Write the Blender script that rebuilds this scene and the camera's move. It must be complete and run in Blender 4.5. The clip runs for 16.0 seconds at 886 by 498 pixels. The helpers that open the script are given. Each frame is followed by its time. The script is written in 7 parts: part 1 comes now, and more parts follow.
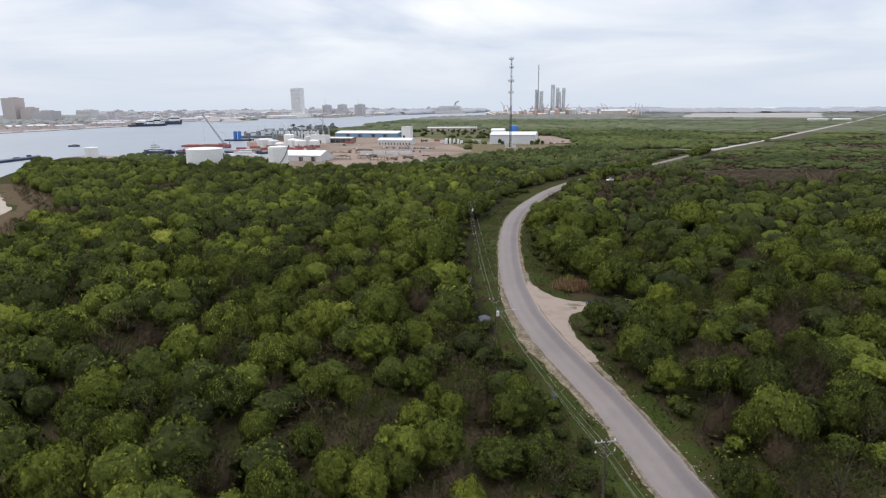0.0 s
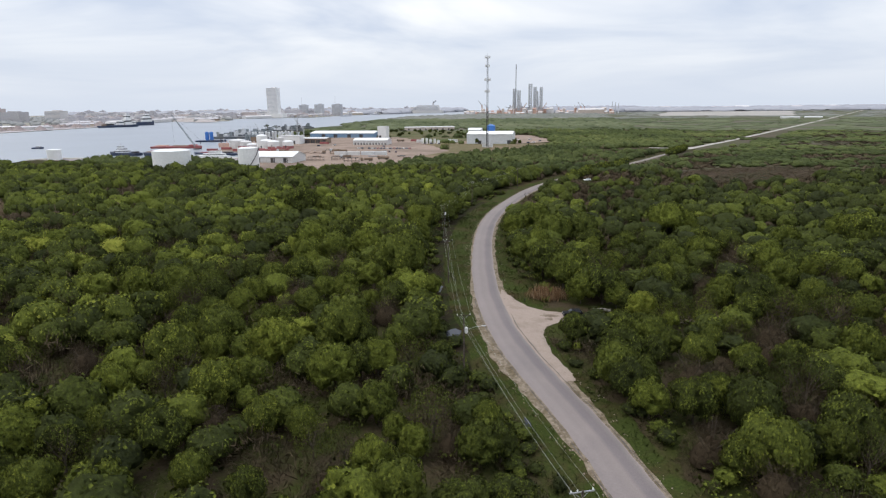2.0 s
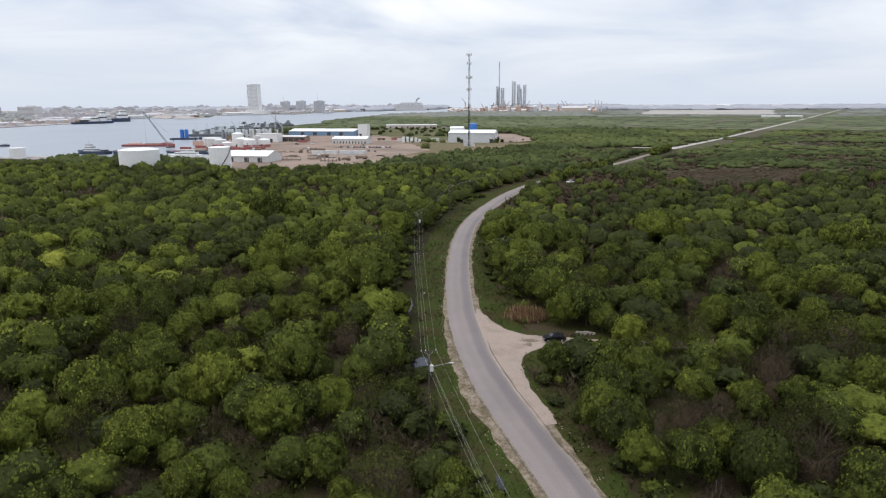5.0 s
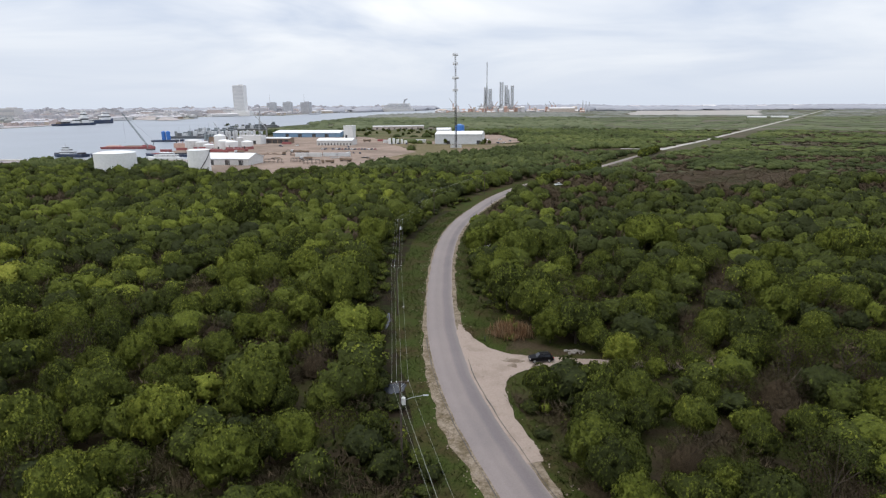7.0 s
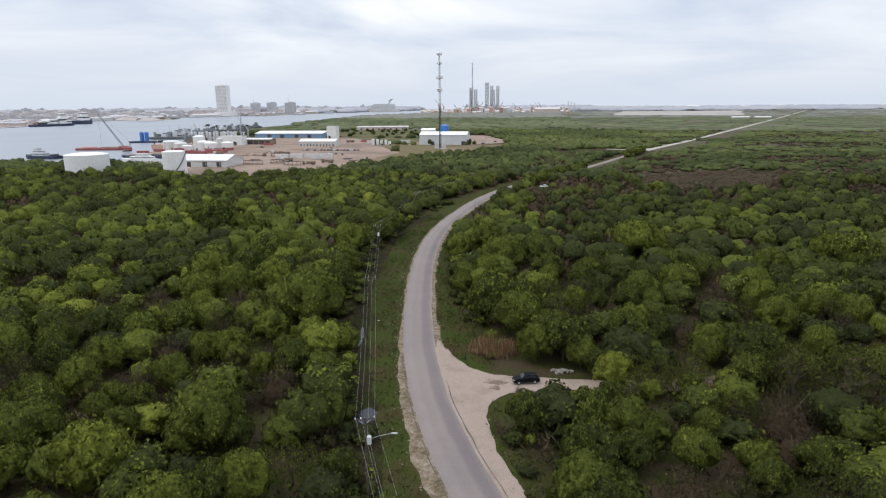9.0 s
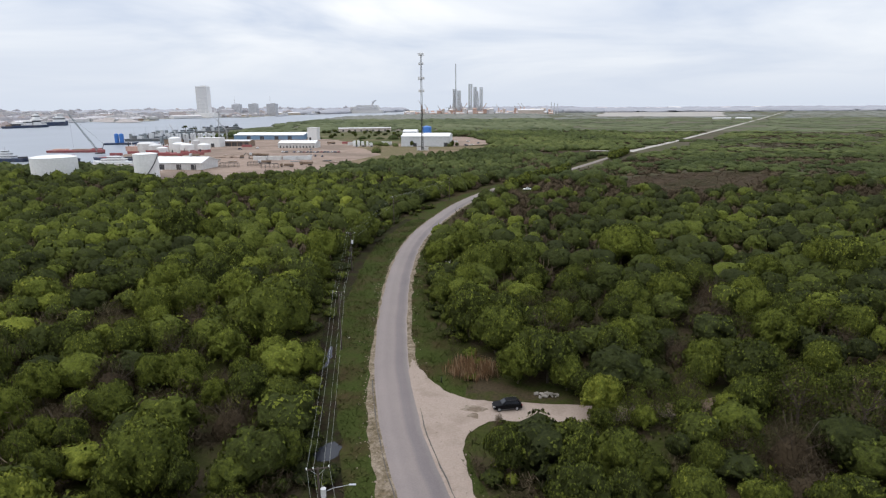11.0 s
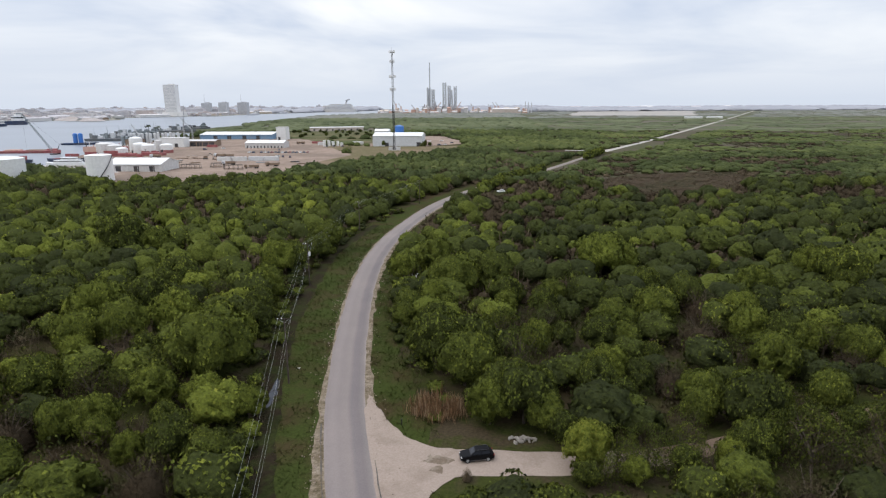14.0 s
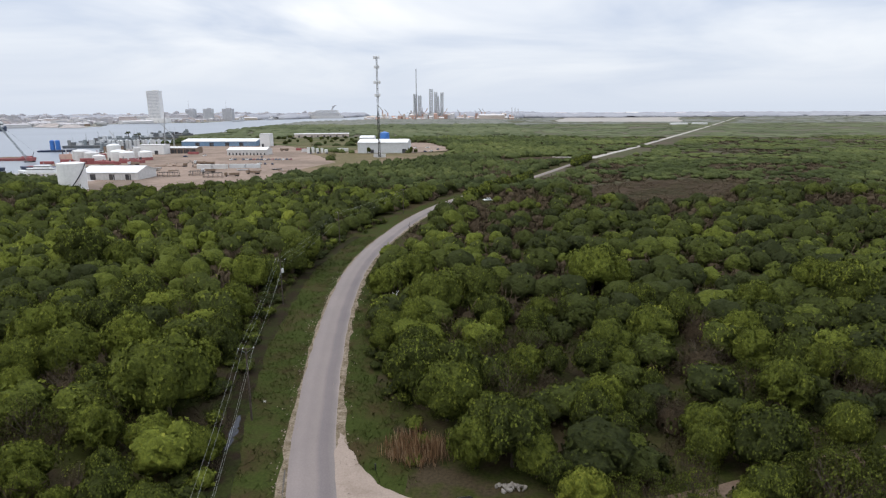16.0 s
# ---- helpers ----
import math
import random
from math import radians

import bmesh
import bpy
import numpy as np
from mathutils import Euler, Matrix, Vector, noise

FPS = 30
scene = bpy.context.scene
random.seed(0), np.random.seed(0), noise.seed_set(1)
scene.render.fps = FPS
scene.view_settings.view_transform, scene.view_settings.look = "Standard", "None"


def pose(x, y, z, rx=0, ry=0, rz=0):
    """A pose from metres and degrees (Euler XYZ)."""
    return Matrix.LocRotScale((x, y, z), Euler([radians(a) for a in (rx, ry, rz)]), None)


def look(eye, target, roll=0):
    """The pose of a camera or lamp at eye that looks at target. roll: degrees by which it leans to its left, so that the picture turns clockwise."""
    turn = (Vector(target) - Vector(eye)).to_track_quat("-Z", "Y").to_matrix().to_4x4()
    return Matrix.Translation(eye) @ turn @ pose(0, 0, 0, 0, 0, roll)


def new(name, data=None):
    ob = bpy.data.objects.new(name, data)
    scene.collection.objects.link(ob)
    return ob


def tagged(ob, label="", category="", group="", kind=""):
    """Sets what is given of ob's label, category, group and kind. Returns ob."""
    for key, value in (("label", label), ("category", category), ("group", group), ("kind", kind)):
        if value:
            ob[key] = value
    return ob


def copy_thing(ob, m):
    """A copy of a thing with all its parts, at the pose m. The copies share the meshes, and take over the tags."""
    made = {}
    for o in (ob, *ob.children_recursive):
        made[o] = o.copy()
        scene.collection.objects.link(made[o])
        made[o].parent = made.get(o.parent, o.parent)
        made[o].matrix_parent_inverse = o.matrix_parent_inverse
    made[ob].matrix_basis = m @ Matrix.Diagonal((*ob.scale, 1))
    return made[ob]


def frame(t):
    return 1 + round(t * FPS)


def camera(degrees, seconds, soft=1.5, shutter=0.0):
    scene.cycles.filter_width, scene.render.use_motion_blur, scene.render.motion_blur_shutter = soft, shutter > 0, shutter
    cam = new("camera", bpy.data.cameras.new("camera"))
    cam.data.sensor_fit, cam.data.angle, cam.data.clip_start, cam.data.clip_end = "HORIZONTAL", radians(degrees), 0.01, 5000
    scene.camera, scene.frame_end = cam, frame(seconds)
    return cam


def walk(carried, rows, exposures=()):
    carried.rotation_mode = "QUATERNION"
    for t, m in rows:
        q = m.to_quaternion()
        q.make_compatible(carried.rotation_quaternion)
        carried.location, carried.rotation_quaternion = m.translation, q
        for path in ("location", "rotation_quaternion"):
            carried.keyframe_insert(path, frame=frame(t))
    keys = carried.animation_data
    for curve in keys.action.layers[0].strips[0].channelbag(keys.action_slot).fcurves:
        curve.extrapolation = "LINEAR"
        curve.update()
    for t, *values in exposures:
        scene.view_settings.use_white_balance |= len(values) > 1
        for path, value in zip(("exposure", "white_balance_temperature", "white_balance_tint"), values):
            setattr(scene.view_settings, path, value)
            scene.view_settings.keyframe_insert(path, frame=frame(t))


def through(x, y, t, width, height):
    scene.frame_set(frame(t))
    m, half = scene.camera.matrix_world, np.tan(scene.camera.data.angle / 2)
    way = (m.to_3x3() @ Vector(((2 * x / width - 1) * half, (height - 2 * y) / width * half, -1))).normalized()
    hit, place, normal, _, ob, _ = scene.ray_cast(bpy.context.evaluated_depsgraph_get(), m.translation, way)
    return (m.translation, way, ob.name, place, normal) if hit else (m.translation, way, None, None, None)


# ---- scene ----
cam = camera(72.9, 16.0, 1.25)
PATH = [
    (0, (-1.861, -1.427, 47.123), (-2.329, 0.462, 46.658), -0.5),
    (0.5, (-1.751, 1.038, 47.052), (-2.202, 2.93, 46.588), -0.6),
    (1, (-1.554, 3.467, 46.934), (-1.99, 5.363, 46.471), -0.7),
    (1.5, (-1.371, 5.95, 46.897), (-1.789, 7.85, 46.433), -0.7),
    (2, (-1.211, 8.452, 46.99), (-1.614, 10.354, 46.523), -0.7),
    (2.5, (-1.141, 10.828, 47.204), (-1.534, 12.732, 46.733), -0.6),
    (3, (-1.148, 13.187, 47.501), (-1.53, 15.092, 47.027), -0.4),
    (3.5, (-1.174, 15.619, 47.774), (-1.547, 17.526, 47.3), -0.4),
    (4, (-1.068, 18.032, 47.898), (-1.434, 19.94, 47.423), -0.4),
    (6.5, (-0.414, 30.282, 48.007), (-0.738, 32.197, 47.531), -0.5),
    (7, (-0.304, 32.801, 48.044), (-0.619, 34.719, 47.57), -0.5),
    (7.5, (-0.132, 35.223, 47.991), (-0.439, 37.142, 47.518), -0.5),
    (8, (-0.003, 37.68, 47.879), (-0.3, 39.6, 47.405), -0.6),
    (8.5, (0.053, 40.223, 47.792), (-0.232, 42.146, 47.318), -0.6),
    (9, (0.05, 42.752, 47.726), (-0.221, 44.677, 47.253), -0.5),
    (11.5, (0.918, 55.249, 47.232), (0.711, 57.182, 46.764), -0.5),
    (12, (1.118, 57.747, 47.123), (0.925, 59.682, 46.656), -0.5),
    (12.5, (1.276, 60.215, 47.036), (1.097, 62.151, 46.569), -0.5),
    (13, (1.432, 62.656, 47.045), (1.268, 64.594, 46.576), -0.5),
    (13.5, (1.485, 65.101, 47.139), (1.333, 67.039, 46.668), -0.4),
    (14, (1.603, 67.53, 47.248), (1.463, 69.468, 46.775), -0.4),
    (14.5, (1.705, 70.024, 47.338), (1.578, 71.963, 46.865), -0.3),
    (15, (1.822, 72.548, 47.355), (1.707, 74.488, 46.884), -0.4),
    (15.5, (2.03, 75.008, 47.315), (1.927, 76.95, 46.848), -0.4),
    (16, (2.215, 77.411, 47.262), (2.116, 79.356, 46.808), -0.4),
]
walk(cam, [(t, look(eye, target, roll)) for t, eye, target, roll in PATH])

# ---- world, sun, light ----
world = bpy.data.worlds.new("overcast_sky")
scene.world = world
world.use_nodes = True
wn, wl = world.node_tree.nodes, world.node_tree.links
wn.clear()


def wnode(kind, **props):
    n = wn.new(kind)
    for k, v in props.items():
        n.inputs[k].default_value = v
    return n


SUN_ELEV, SUN_AZ = 56.0, -105.0
sky = wn.new("ShaderNodeTexSky")
sky.sky_type = "NISHITA"
sky.sun_disc = False
sky.sun_elevation = radians(SUN_ELEV)
sky.sun_rotation = radians(SUN_AZ)
sky.air_density, sky.dust_density = 1.2, 3.0
sky_dim = wn.new("ShaderNodeVectorMath")
sky_dim.operation = "SCALE"
sky_dim.inputs[3].default_value = 0.12
wl.new(sky.outputs[0], sky_dim.inputs[0])
tc = wn.new("ShaderNodeTexCoord")
sep = wn.new("ShaderNodeSeparateXYZ")
wl.new(tc.outputs["Generated"], sep.inputs[0])


def wmath(op, a, b=None):
    n = wn.new("ShaderNodeMath")
    n.operation = op
    for i, v in enumerate((a, b)):
        if v is None:
            continue
        if isinstance(v, (int, float)):
            n.inputs[i].default_value = v
        else:
            wl.new(v, n.inputs[i])
    return n.outputs[0]


up = wmath("MAXIMUM", sep.outputs[2], 0.0)
lift = wmath("ADD", up, 0.16)
flat = wn.new("ShaderNodeCombineXYZ")
wl.new(wmath("DIVIDE", sep.outputs[0], lift), flat.inputs[0])
wl.new(wmath("DIVIDE", sep.outputs[1], lift), flat.inputs[1])
clouds = wnode("ShaderNodeTexNoise", Scale=0.62, Detail=5.0, Roughness=0.52, Distortion=0.5)
wl.new(flat.outputs[0], clouds.inputs["Vector"])
cloud_ramp = wn.new("ShaderNodeValToRGB")
cloud_ramp.color_ramp.elements[0].position, cloud_ramp.color_ramp.elements[0].color = 0.38, (0.58, 0.65, 0.79, 1)
cloud_ramp.color_ramp.elements[1].position, cloud_ramp.color_ramp.elements[1].color = 0.60, (0.96, 0.975, 1.0, 1)
wl.new(clouds.outputs["Fac"], cloud_ramp.inputs[0])
# towards the horizon the cloud base thins out into pale grey-blue air
haze_ramp = wn.new("ShaderNodeValToRGB")
haze_ramp.color_ramp.elements[0].position, haze_ramp.color_ramp.elements[0].color = 0.0, (1, 1, 1, 1)
haze_ramp.color_ramp.elements[1].position, haze_ramp.color_ramp.elements[1].color = 0.15, (0, 0, 0, 1)
wl.new(up, haze_ramp.inputs[0])
haze_mix = wn.new("ShaderNodeMix")
haze_mix.data_type = "RGBA"
wl.new(haze_ramp.outputs[0], haze_mix.inputs["Factor"])
wl.new(cloud_ramp.outputs[0], haze_mix.inputs["A"])
haze_mix.inputs["B"].default_value = (0.66, 0.725, 0.835, 1)
sky_mix = wn.new("ShaderNodeMix")
sky_mix.data_type = "RGBA"
sky_mix.inputs["Factor"].default_value = 0.90
wl.new(sky_dim.outputs[0], sky_mix.inputs["A"])
wl.new(haze_mix.outputs["Result"], sky_mix.inputs["B"])
# an overcast sky is about twice as bright overhead as at the horizon
zenith = wn.new("ShaderNodeVectorMath")
zenith.operation = "SCALE"
wl.new(sky_mix.outputs["Result"], zenith.inputs[0])
wl.new(wmath("ADD", wmath("MULTIPLY", wmath("MAXIMUM", wmath("SUBTRACT", up, 0.2), 0.0), 1.75), 1.0), zenith.inputs[3])
bg = wn.new("ShaderNodeBackground")
bg.inputs[1].default_value = 1.13
wl.new(zenith.outputs[0], bg.inputs[0])
wout = wn.new("ShaderNodeOutputWorld")
wl.new(bg.outputs[0], wout.inputs[0])

sun_data = bpy.data.lights.new("sun", "SUN")
sun_data.energy, sun_data.angle, sun_data.color = 1.0, radians(25), (1.0, 0.96, 0.9)
sun = new("sun", sun_data)
sun.matrix_world = look((100 * math.sin(radians(SUN_AZ)) * math.cos(radians(SUN_ELEV)), 100 * math.cos(radians(SUN_AZ)) * math.cos(radians(SUN_ELEV)), 100 * math.sin(radians(SUN_ELEV))), (0, 0, 0))

# ---- materials ----


def material(name, rough=0.8, metal=0.0, spec=0.3):
    m = bpy.data.materials.new(name)
    m.use_nodes = True
    b = m.node_tree.nodes["Principled BSDF"]
    b.inputs["Roughness"].default_value = rough
    b.inputs["Metallic"].default_value = metal
    b.inputs["Specular IOR Level"].default_value = spec
    return m, m.node_tree.nodes, m.node_tree.links, b


def noise_node(n, l, scale, detail=4.0, rough=0.55, coords="Object"):
    t = n.new("ShaderNodeTexCoord")
    x = n.new("ShaderNodeTexNoise")
    x.inputs["Scale"].default_value = scale
    x.inputs["Detail"].default_value = detail
    x.inputs["Roughness"].default_value = rough
    l.new(t.outputs[coords], x.inputs["Vector"])
    return x.outputs["Fac"]


def ramp_node(n, l, fac, stops):
    r = n.new("ShaderNodeValToRGB")
    e = r.color_ramp.elements
    while len(e) < len(stops):
        e.new(0.5)
    for k, (p, c) in zip(e, stops):
        k.position, k.color = p, (*c, 1)
    l.new(fac, r.inputs[0])
    return r.outputs[0]


def mix_node(n, l, fac, a, b, mode="MIX"):
    x = n.new("ShaderNodeMix")
    x.data_type, x.blend_type = "RGBA", mode
    for key, v in (("Factor", fac), ("A", a), ("B", b)):
        if isinstance(v, (int, float)):
            x.inputs[key].default_value = v
        elif isinstance(v, tuple):
            x.inputs[key].default_value = (*v, 1)
        else:
            l.new(v, x.inputs[key])
    return x.outputs["Result"]


def bump_node(n, l, b, fac, strength, distance):
    u = n.new("ShaderNodeBump")
    u.inputs["Strength"].default_value = strength
    u.inputs["Distance"].default_value = distance
    l.new(fac, u.inputs["Height"])
    l.new(u.outputs[0], b.inputs["Normal"])


def weathered(name, base, rough=0.7, metal=0.0, grain=3.0, stain=0.15, amount=0.25, dirt=(0.25, 0.2, 0.15), bump=0.0):
    """Paint, concrete or metal of one colour, with fine grain and broad stains."""
    m, n, l, b = material(name, rough, metal)
    fine = noise_node(n, l, grain)
    broad = noise_node(n, l, stain, 5.0, 0.65)
    lo = tuple(c * (1 - amount * 0.6) for c in base)
    hi = tuple(min(1.0, c * (1 + amount * 0.35)) for c in base)
    col = ramp_node(n, l, fine, [(0.3, lo), (0.7, hi)])
    mask = ramp_node(n, l, broad, [(0.5, (0, 0, 0)), (0.75, (amount, amount, amount))])
    l.new(mix_node(n, l, mask, col, dirt), b.inputs["Base Color"])
    if bump:
        bump_node(n, l, b, fine, bump, 0.02)
    return m


def leafy(name, stops, spread=0.3, through=0.25, clump_scale=1.4, mottle=0.9, relief=1.0):
    """Foliage: the tone of the plant (object colour or its own attribute) and a spread from leaf to leaf."""
    m, n, l, b = material(name, 0.85, 0.0, 0.04)
    info = n.new("ShaderNodeObjectInfo")
    split = n.new("ShaderNodeSeparateColor")
    l.new(info.outputs["Color"], split.inputs[0])
    att = n.new("ShaderNodeAttribute")
    att.attribute_name = "tone"
    geo = n.new("ShaderNodeNewGeometry")
    add = n.new("ShaderNodeMath")
    l.new(split.outputs[0], add.inputs[0])
    l.new(att.outputs["Fac"], add.inputs[1])
    leaf = n.new("ShaderNodeMath")
    leaf.operation = "MULTIPLY_ADD"
    l.new(geo.outputs["Random Per Island"], leaf.inputs[0])
    leaf.inputs[1].default_value = spread
    l.new(add.outputs[0], leaf.inputs[2])
    sub = n.new("ShaderNodeMath")
    sub.operation = "SUBTRACT"
    sub.use_clamp = True
    l.new(leaf.outputs[0], sub.inputs[0])
    sub.inputs[1].default_value = spread / 2
    clump = n.new("ShaderNodeTexNoise")
    clump.inputs["Scale"].default_value, clump.inputs["Detail"].default_value, clump.inputs["Roughness"].default_value = clump_scale, 6.0, 0.72
    l.new(geo.outputs["Position"], clump.inputs["Vector"])
    cells = n.new("ShaderNodeTexVoronoi")
    cells.feature = "SMOOTH_F1"
    cells.inputs["Scale"].default_value, cells.inputs["Smoothness"].default_value, cells.inputs["Randomness"].default_value = clump_scale * 0.55, 0.25, 1.0
    l.new(geo.outputs["Position"], cells.inputs["Vector"])
    tufts = n.new("ShaderNodeMath")
    tufts.operation = "MULTIPLY_ADD"
    l.new(cells.outputs["Distance"], tufts.inputs[0])
    tufts.inputs[1].default_value = -1.0
    l.new(clump.outputs["Fac"], tufts.inputs[2])
    vary = n.new("ShaderNodeMath")
    vary.operation = "MULTIPLY_ADD"
    vary.use_clamp = True
    l.new(clump.outputs["Fac"], vary.inputs[0])
    vary.inputs[1].default_value = mottle
    off = n.new("ShaderNodeMath")
    off.operation = "SUBTRACT"
    l.new(sub.outputs[0], off.inputs[0])
    off.inputs[1].default_value = mottle / 2
    l.new(off.outputs[0], vary.inputs[2])
    col = ramp_node(n, l, vary.outputs[0], stops)
    l.new(col, b.inputs["Base Color"])
    bump_node(n, l, b, tufts.outputs[0], relief, 0.9 / clump_scale)
    if through:
        tr = n.new("ShaderNodeBsdfTranslucent")
        l.new(col, tr.inputs[0])
        mx = n.new("ShaderNodeMixShader")
        mx.inputs[0].default_value = through
        l.new(b.outputs[0], mx.inputs[1])
        l.new(tr.outputs[0], mx.inputs[2])
        l.new(mx.outputs[0], n["Material Output"].inputs[0])
    return m


M_LEAF = leafy("leaves", [(0.0, (0.0265, 0.0315, 0.0128)), (0.3, (0.044, 0.0530, 0.0138)), (0.6, (0.106, 0.125, 0.0218)), (0.85, (0.196, 0.214, 0.0340)), (1.0, (0.25, 0.25, 0.050))], 0.40, 0.08, 2.4, 0.95, 1.0)
# the leaves again, greyer: haze over the middle distance put into the stops
M_LEAF_FAR = leafy("haze_dulled_leaves", [(0.0, (0.023, 0.029, 0.013)), (0.3, (0.048, 0.060, 0.022)), (0.6, (0.086, 0.102, 0.035)), (0.85, (0.128, 0.141, 0.048)), (1.0, (0.17, 0.176, 0.066))], 0.12, 0.08, 0.9, 0.5, 0.8)
M_TWIG = leafy("bare_twigs", [(0.0, (0.040, 0.0295, 0.0185)), (0.5, (0.090, 0.069, 0.044)), (1.0, (0.122, 0.098, 0.062))], 0.4, 0.1, 2.0, 0.6, 0.3)
M_GRASS = leafy("grass_blades", [(0.0, (0.0170, 0.0238, 0.0068)), (0.5, (0.0580, 0.0780, 0.0165)), (1.0, (0.1205, 0.1035, 0.0462))], 0.4, 0.2, 1.0, 0.3, 0.1)
M_REED = leafy("dry_reeds", [(0.0, (0.085, 0.050, 0.028)), (0.6, (0.185, 0.108, 0.056)), (1.0, (0.31, 0.22, 0.14))], 0.8, 0.2, 1.0, 0.2, 0.1)
M_BARK = weathered("bark", (0.07, 0.055, 0.042), 0.9, grain=9, stain=1.5, amount=0.5, bump=0.4)
M_POLE = weathered("creosote_pole", (0.055, 0.042, 0.034), 0.85, grain=8, stain=0.8, amount=0.5)
M_WHITE = weathered("white_paint", (0.63, 0.63, 0.62), 0.5, grain=0.8, stain=0.06, amount=0.16, dirt=(0.42, 0.38, 0.33))
M_OFFWHITE = weathered("off_white_cladding", (0.52, 0.51, 0.50), 0.6, grain=0.6, stain=0.05, amount=0.25, dirt=(0.36, 0.33, 0.30))
M_GREYCLAD = weathered("grey_cladding", (0.50, 0.51, 0.52), 0.55, grain=0.6, stain=0.05, amount=0.2, dirt=(0.36, 0.35, 0.33))
M_CONCRETE = weathered("concrete", (0.45, 0.43, 0.40), 0.85, grain=0.7, stain=0.04, amount=0.3)
M_TAN = weathered("tan_cladding", (0.44, 0.38, 0.31), 0.8, grain=0.3, stain=0.03, amount=0.3)
M_BROWN = weathered("brown_cladding", (0.20, 0.145, 0.105), 0.8, grain=0.6, stain=0.06, amount=0.4)
M_RED = weathered("red_oxide_paint", (0.27, 0.085, 0.085), 0.7, grain=0.7, stain=0.1, amount=0.35)
M_BLUE = weathered("blue_paint", (0.045, 0.15, 0.42), 0.5, grain=0.8, stain=0.1, amount=0.25)
M_SHEDBLUE = weathered("faded_blue_cladding", (0.15, 0.25, 0.37), 0.55, grain=0.6, stain=0.06, amount=0.3)
M_NAVY = weathered("navy_hull_paint", (0.03, 0.045, 0.085), 0.5, grain=0.5, stain=0.1, amount=0.3)
M_SEAGREEN = weathered("grey_green_paint", (0.20, 0.225, 0.235), 0.65, grain=0.5, stain=0.08, amount=0.35)
# town renders, paled and greyed so that the colours hold the distance haze
M_TOWNPINK = weathered("hazed_pink_render", (0.44, 0.385, 0.37), 0.85, grain=0.2, stain=0.02, amount=0.2)
M_TOWNMAUVE = weathered("hazed_mauve_render", (0.40, 0.385, 0.40), 0.85, grain=0.2, stain=0.02, amount=0.2)
M_TOWNPALE = weathered("hazed_pale_render", (0.52, 0.50, 0.50), 0.85, grain=0.2, stain=0.02, amount=0.2)
M_DOCKRUST = weathered("faded_rust_cladding", (0.47, 0.31, 0.25), 0.85, grain=0.2, stain=0.03, amount=0.3)
M_DOCKTAN = weathered("faded_tan_cladding", (0.47, 0.40, 0.35), 0.85, grain=0.2, stain=0.03, amount=0.3)
M_DARKHULL = weathered("dark_grey_hull_paint", (0.11, 0.12, 0.13), 0.65, grain=0.5, stain=0.08, amount=0.35)
# steel of the distant rigs, lightened to carry haze in its colour
M_HAZESTEEL = weathered("haze_paled_steel", (0.50, 0.515, 0.54), 0.7, grain=0.3, stain=0.05, amount=0.3)
# town trees and spoil mound are greyed: painted haze of the far shore
M_TOWNTREE = weathered("haze_tinted_canopy", (0.21, 0.215, 0.21), 0.95, grain=0.1, stain=0.01, amount=0.3)
M_HAZEMOUND = weathered("haze_tinted_earth", (0.33, 0.30, 0.285), 0.95, grain=0.1, stain=0.01, amount=0.3)
M_DARK = weathered("dark_steel", (0.055, 0.055, 0.06), 0.6, 0.3, grain=2, stain=0.3, amount=0.35)
M_STEEL = weathered("galvanised_steel", (0.38, 0.39, 0.40), 0.45, 0.6, grain=2, stain=0.3, amount=0.25)
M_GLASS = weathered("dark_window_glass", (0.02, 0.022, 0.027), 0.2, grain=0.3, stain=0.05, amount=0.3, dirt=(0.04, 0.04, 0.045))
# dark panes seen far off, lightened: the haze is in this colour
M_FARGLASS = weathered("haze_paled_glass", (0.33, 0.34, 0.37), 0.4, grain=0.1, stain=0.03, amount=0.2, dirt=(0.28, 0.29, 0.31))
M_RUBBER = weathered("rubber", (0.02, 0.02, 0.02), 0.85, grain=9, stain=2)
M_CARPAINT = weathered("black_car_paint", (0.004, 0.004, 0.005), 0.5, grain=4, stain=0.7, amount=0.1, dirt=(0.015, 0.014, 0.012))
M_CARPAINT.node_tree.nodes["Principled BSDF"].inputs["Specular IOR Level"].default_value = 0.12
M_LAMP = weathered("lamp_lens", (0.75, 0.74, 0.70), 0.2, grain=8, stain=1)
M_TAILLAMP = weathered("red_lamp_lens", (0.35, 0.02, 0.02), 0.2, grain=8, stain=1)
M_PORCELAIN = weathered("pale_insulator", (0.62, 0.62, 0.60), 0.35, grain=8, stain=1)
M_WIRE = weathered("aluminium_wire", (0.26, 0.27, 0.24), 0.5, 0.3, grain=5, stain=0.2)


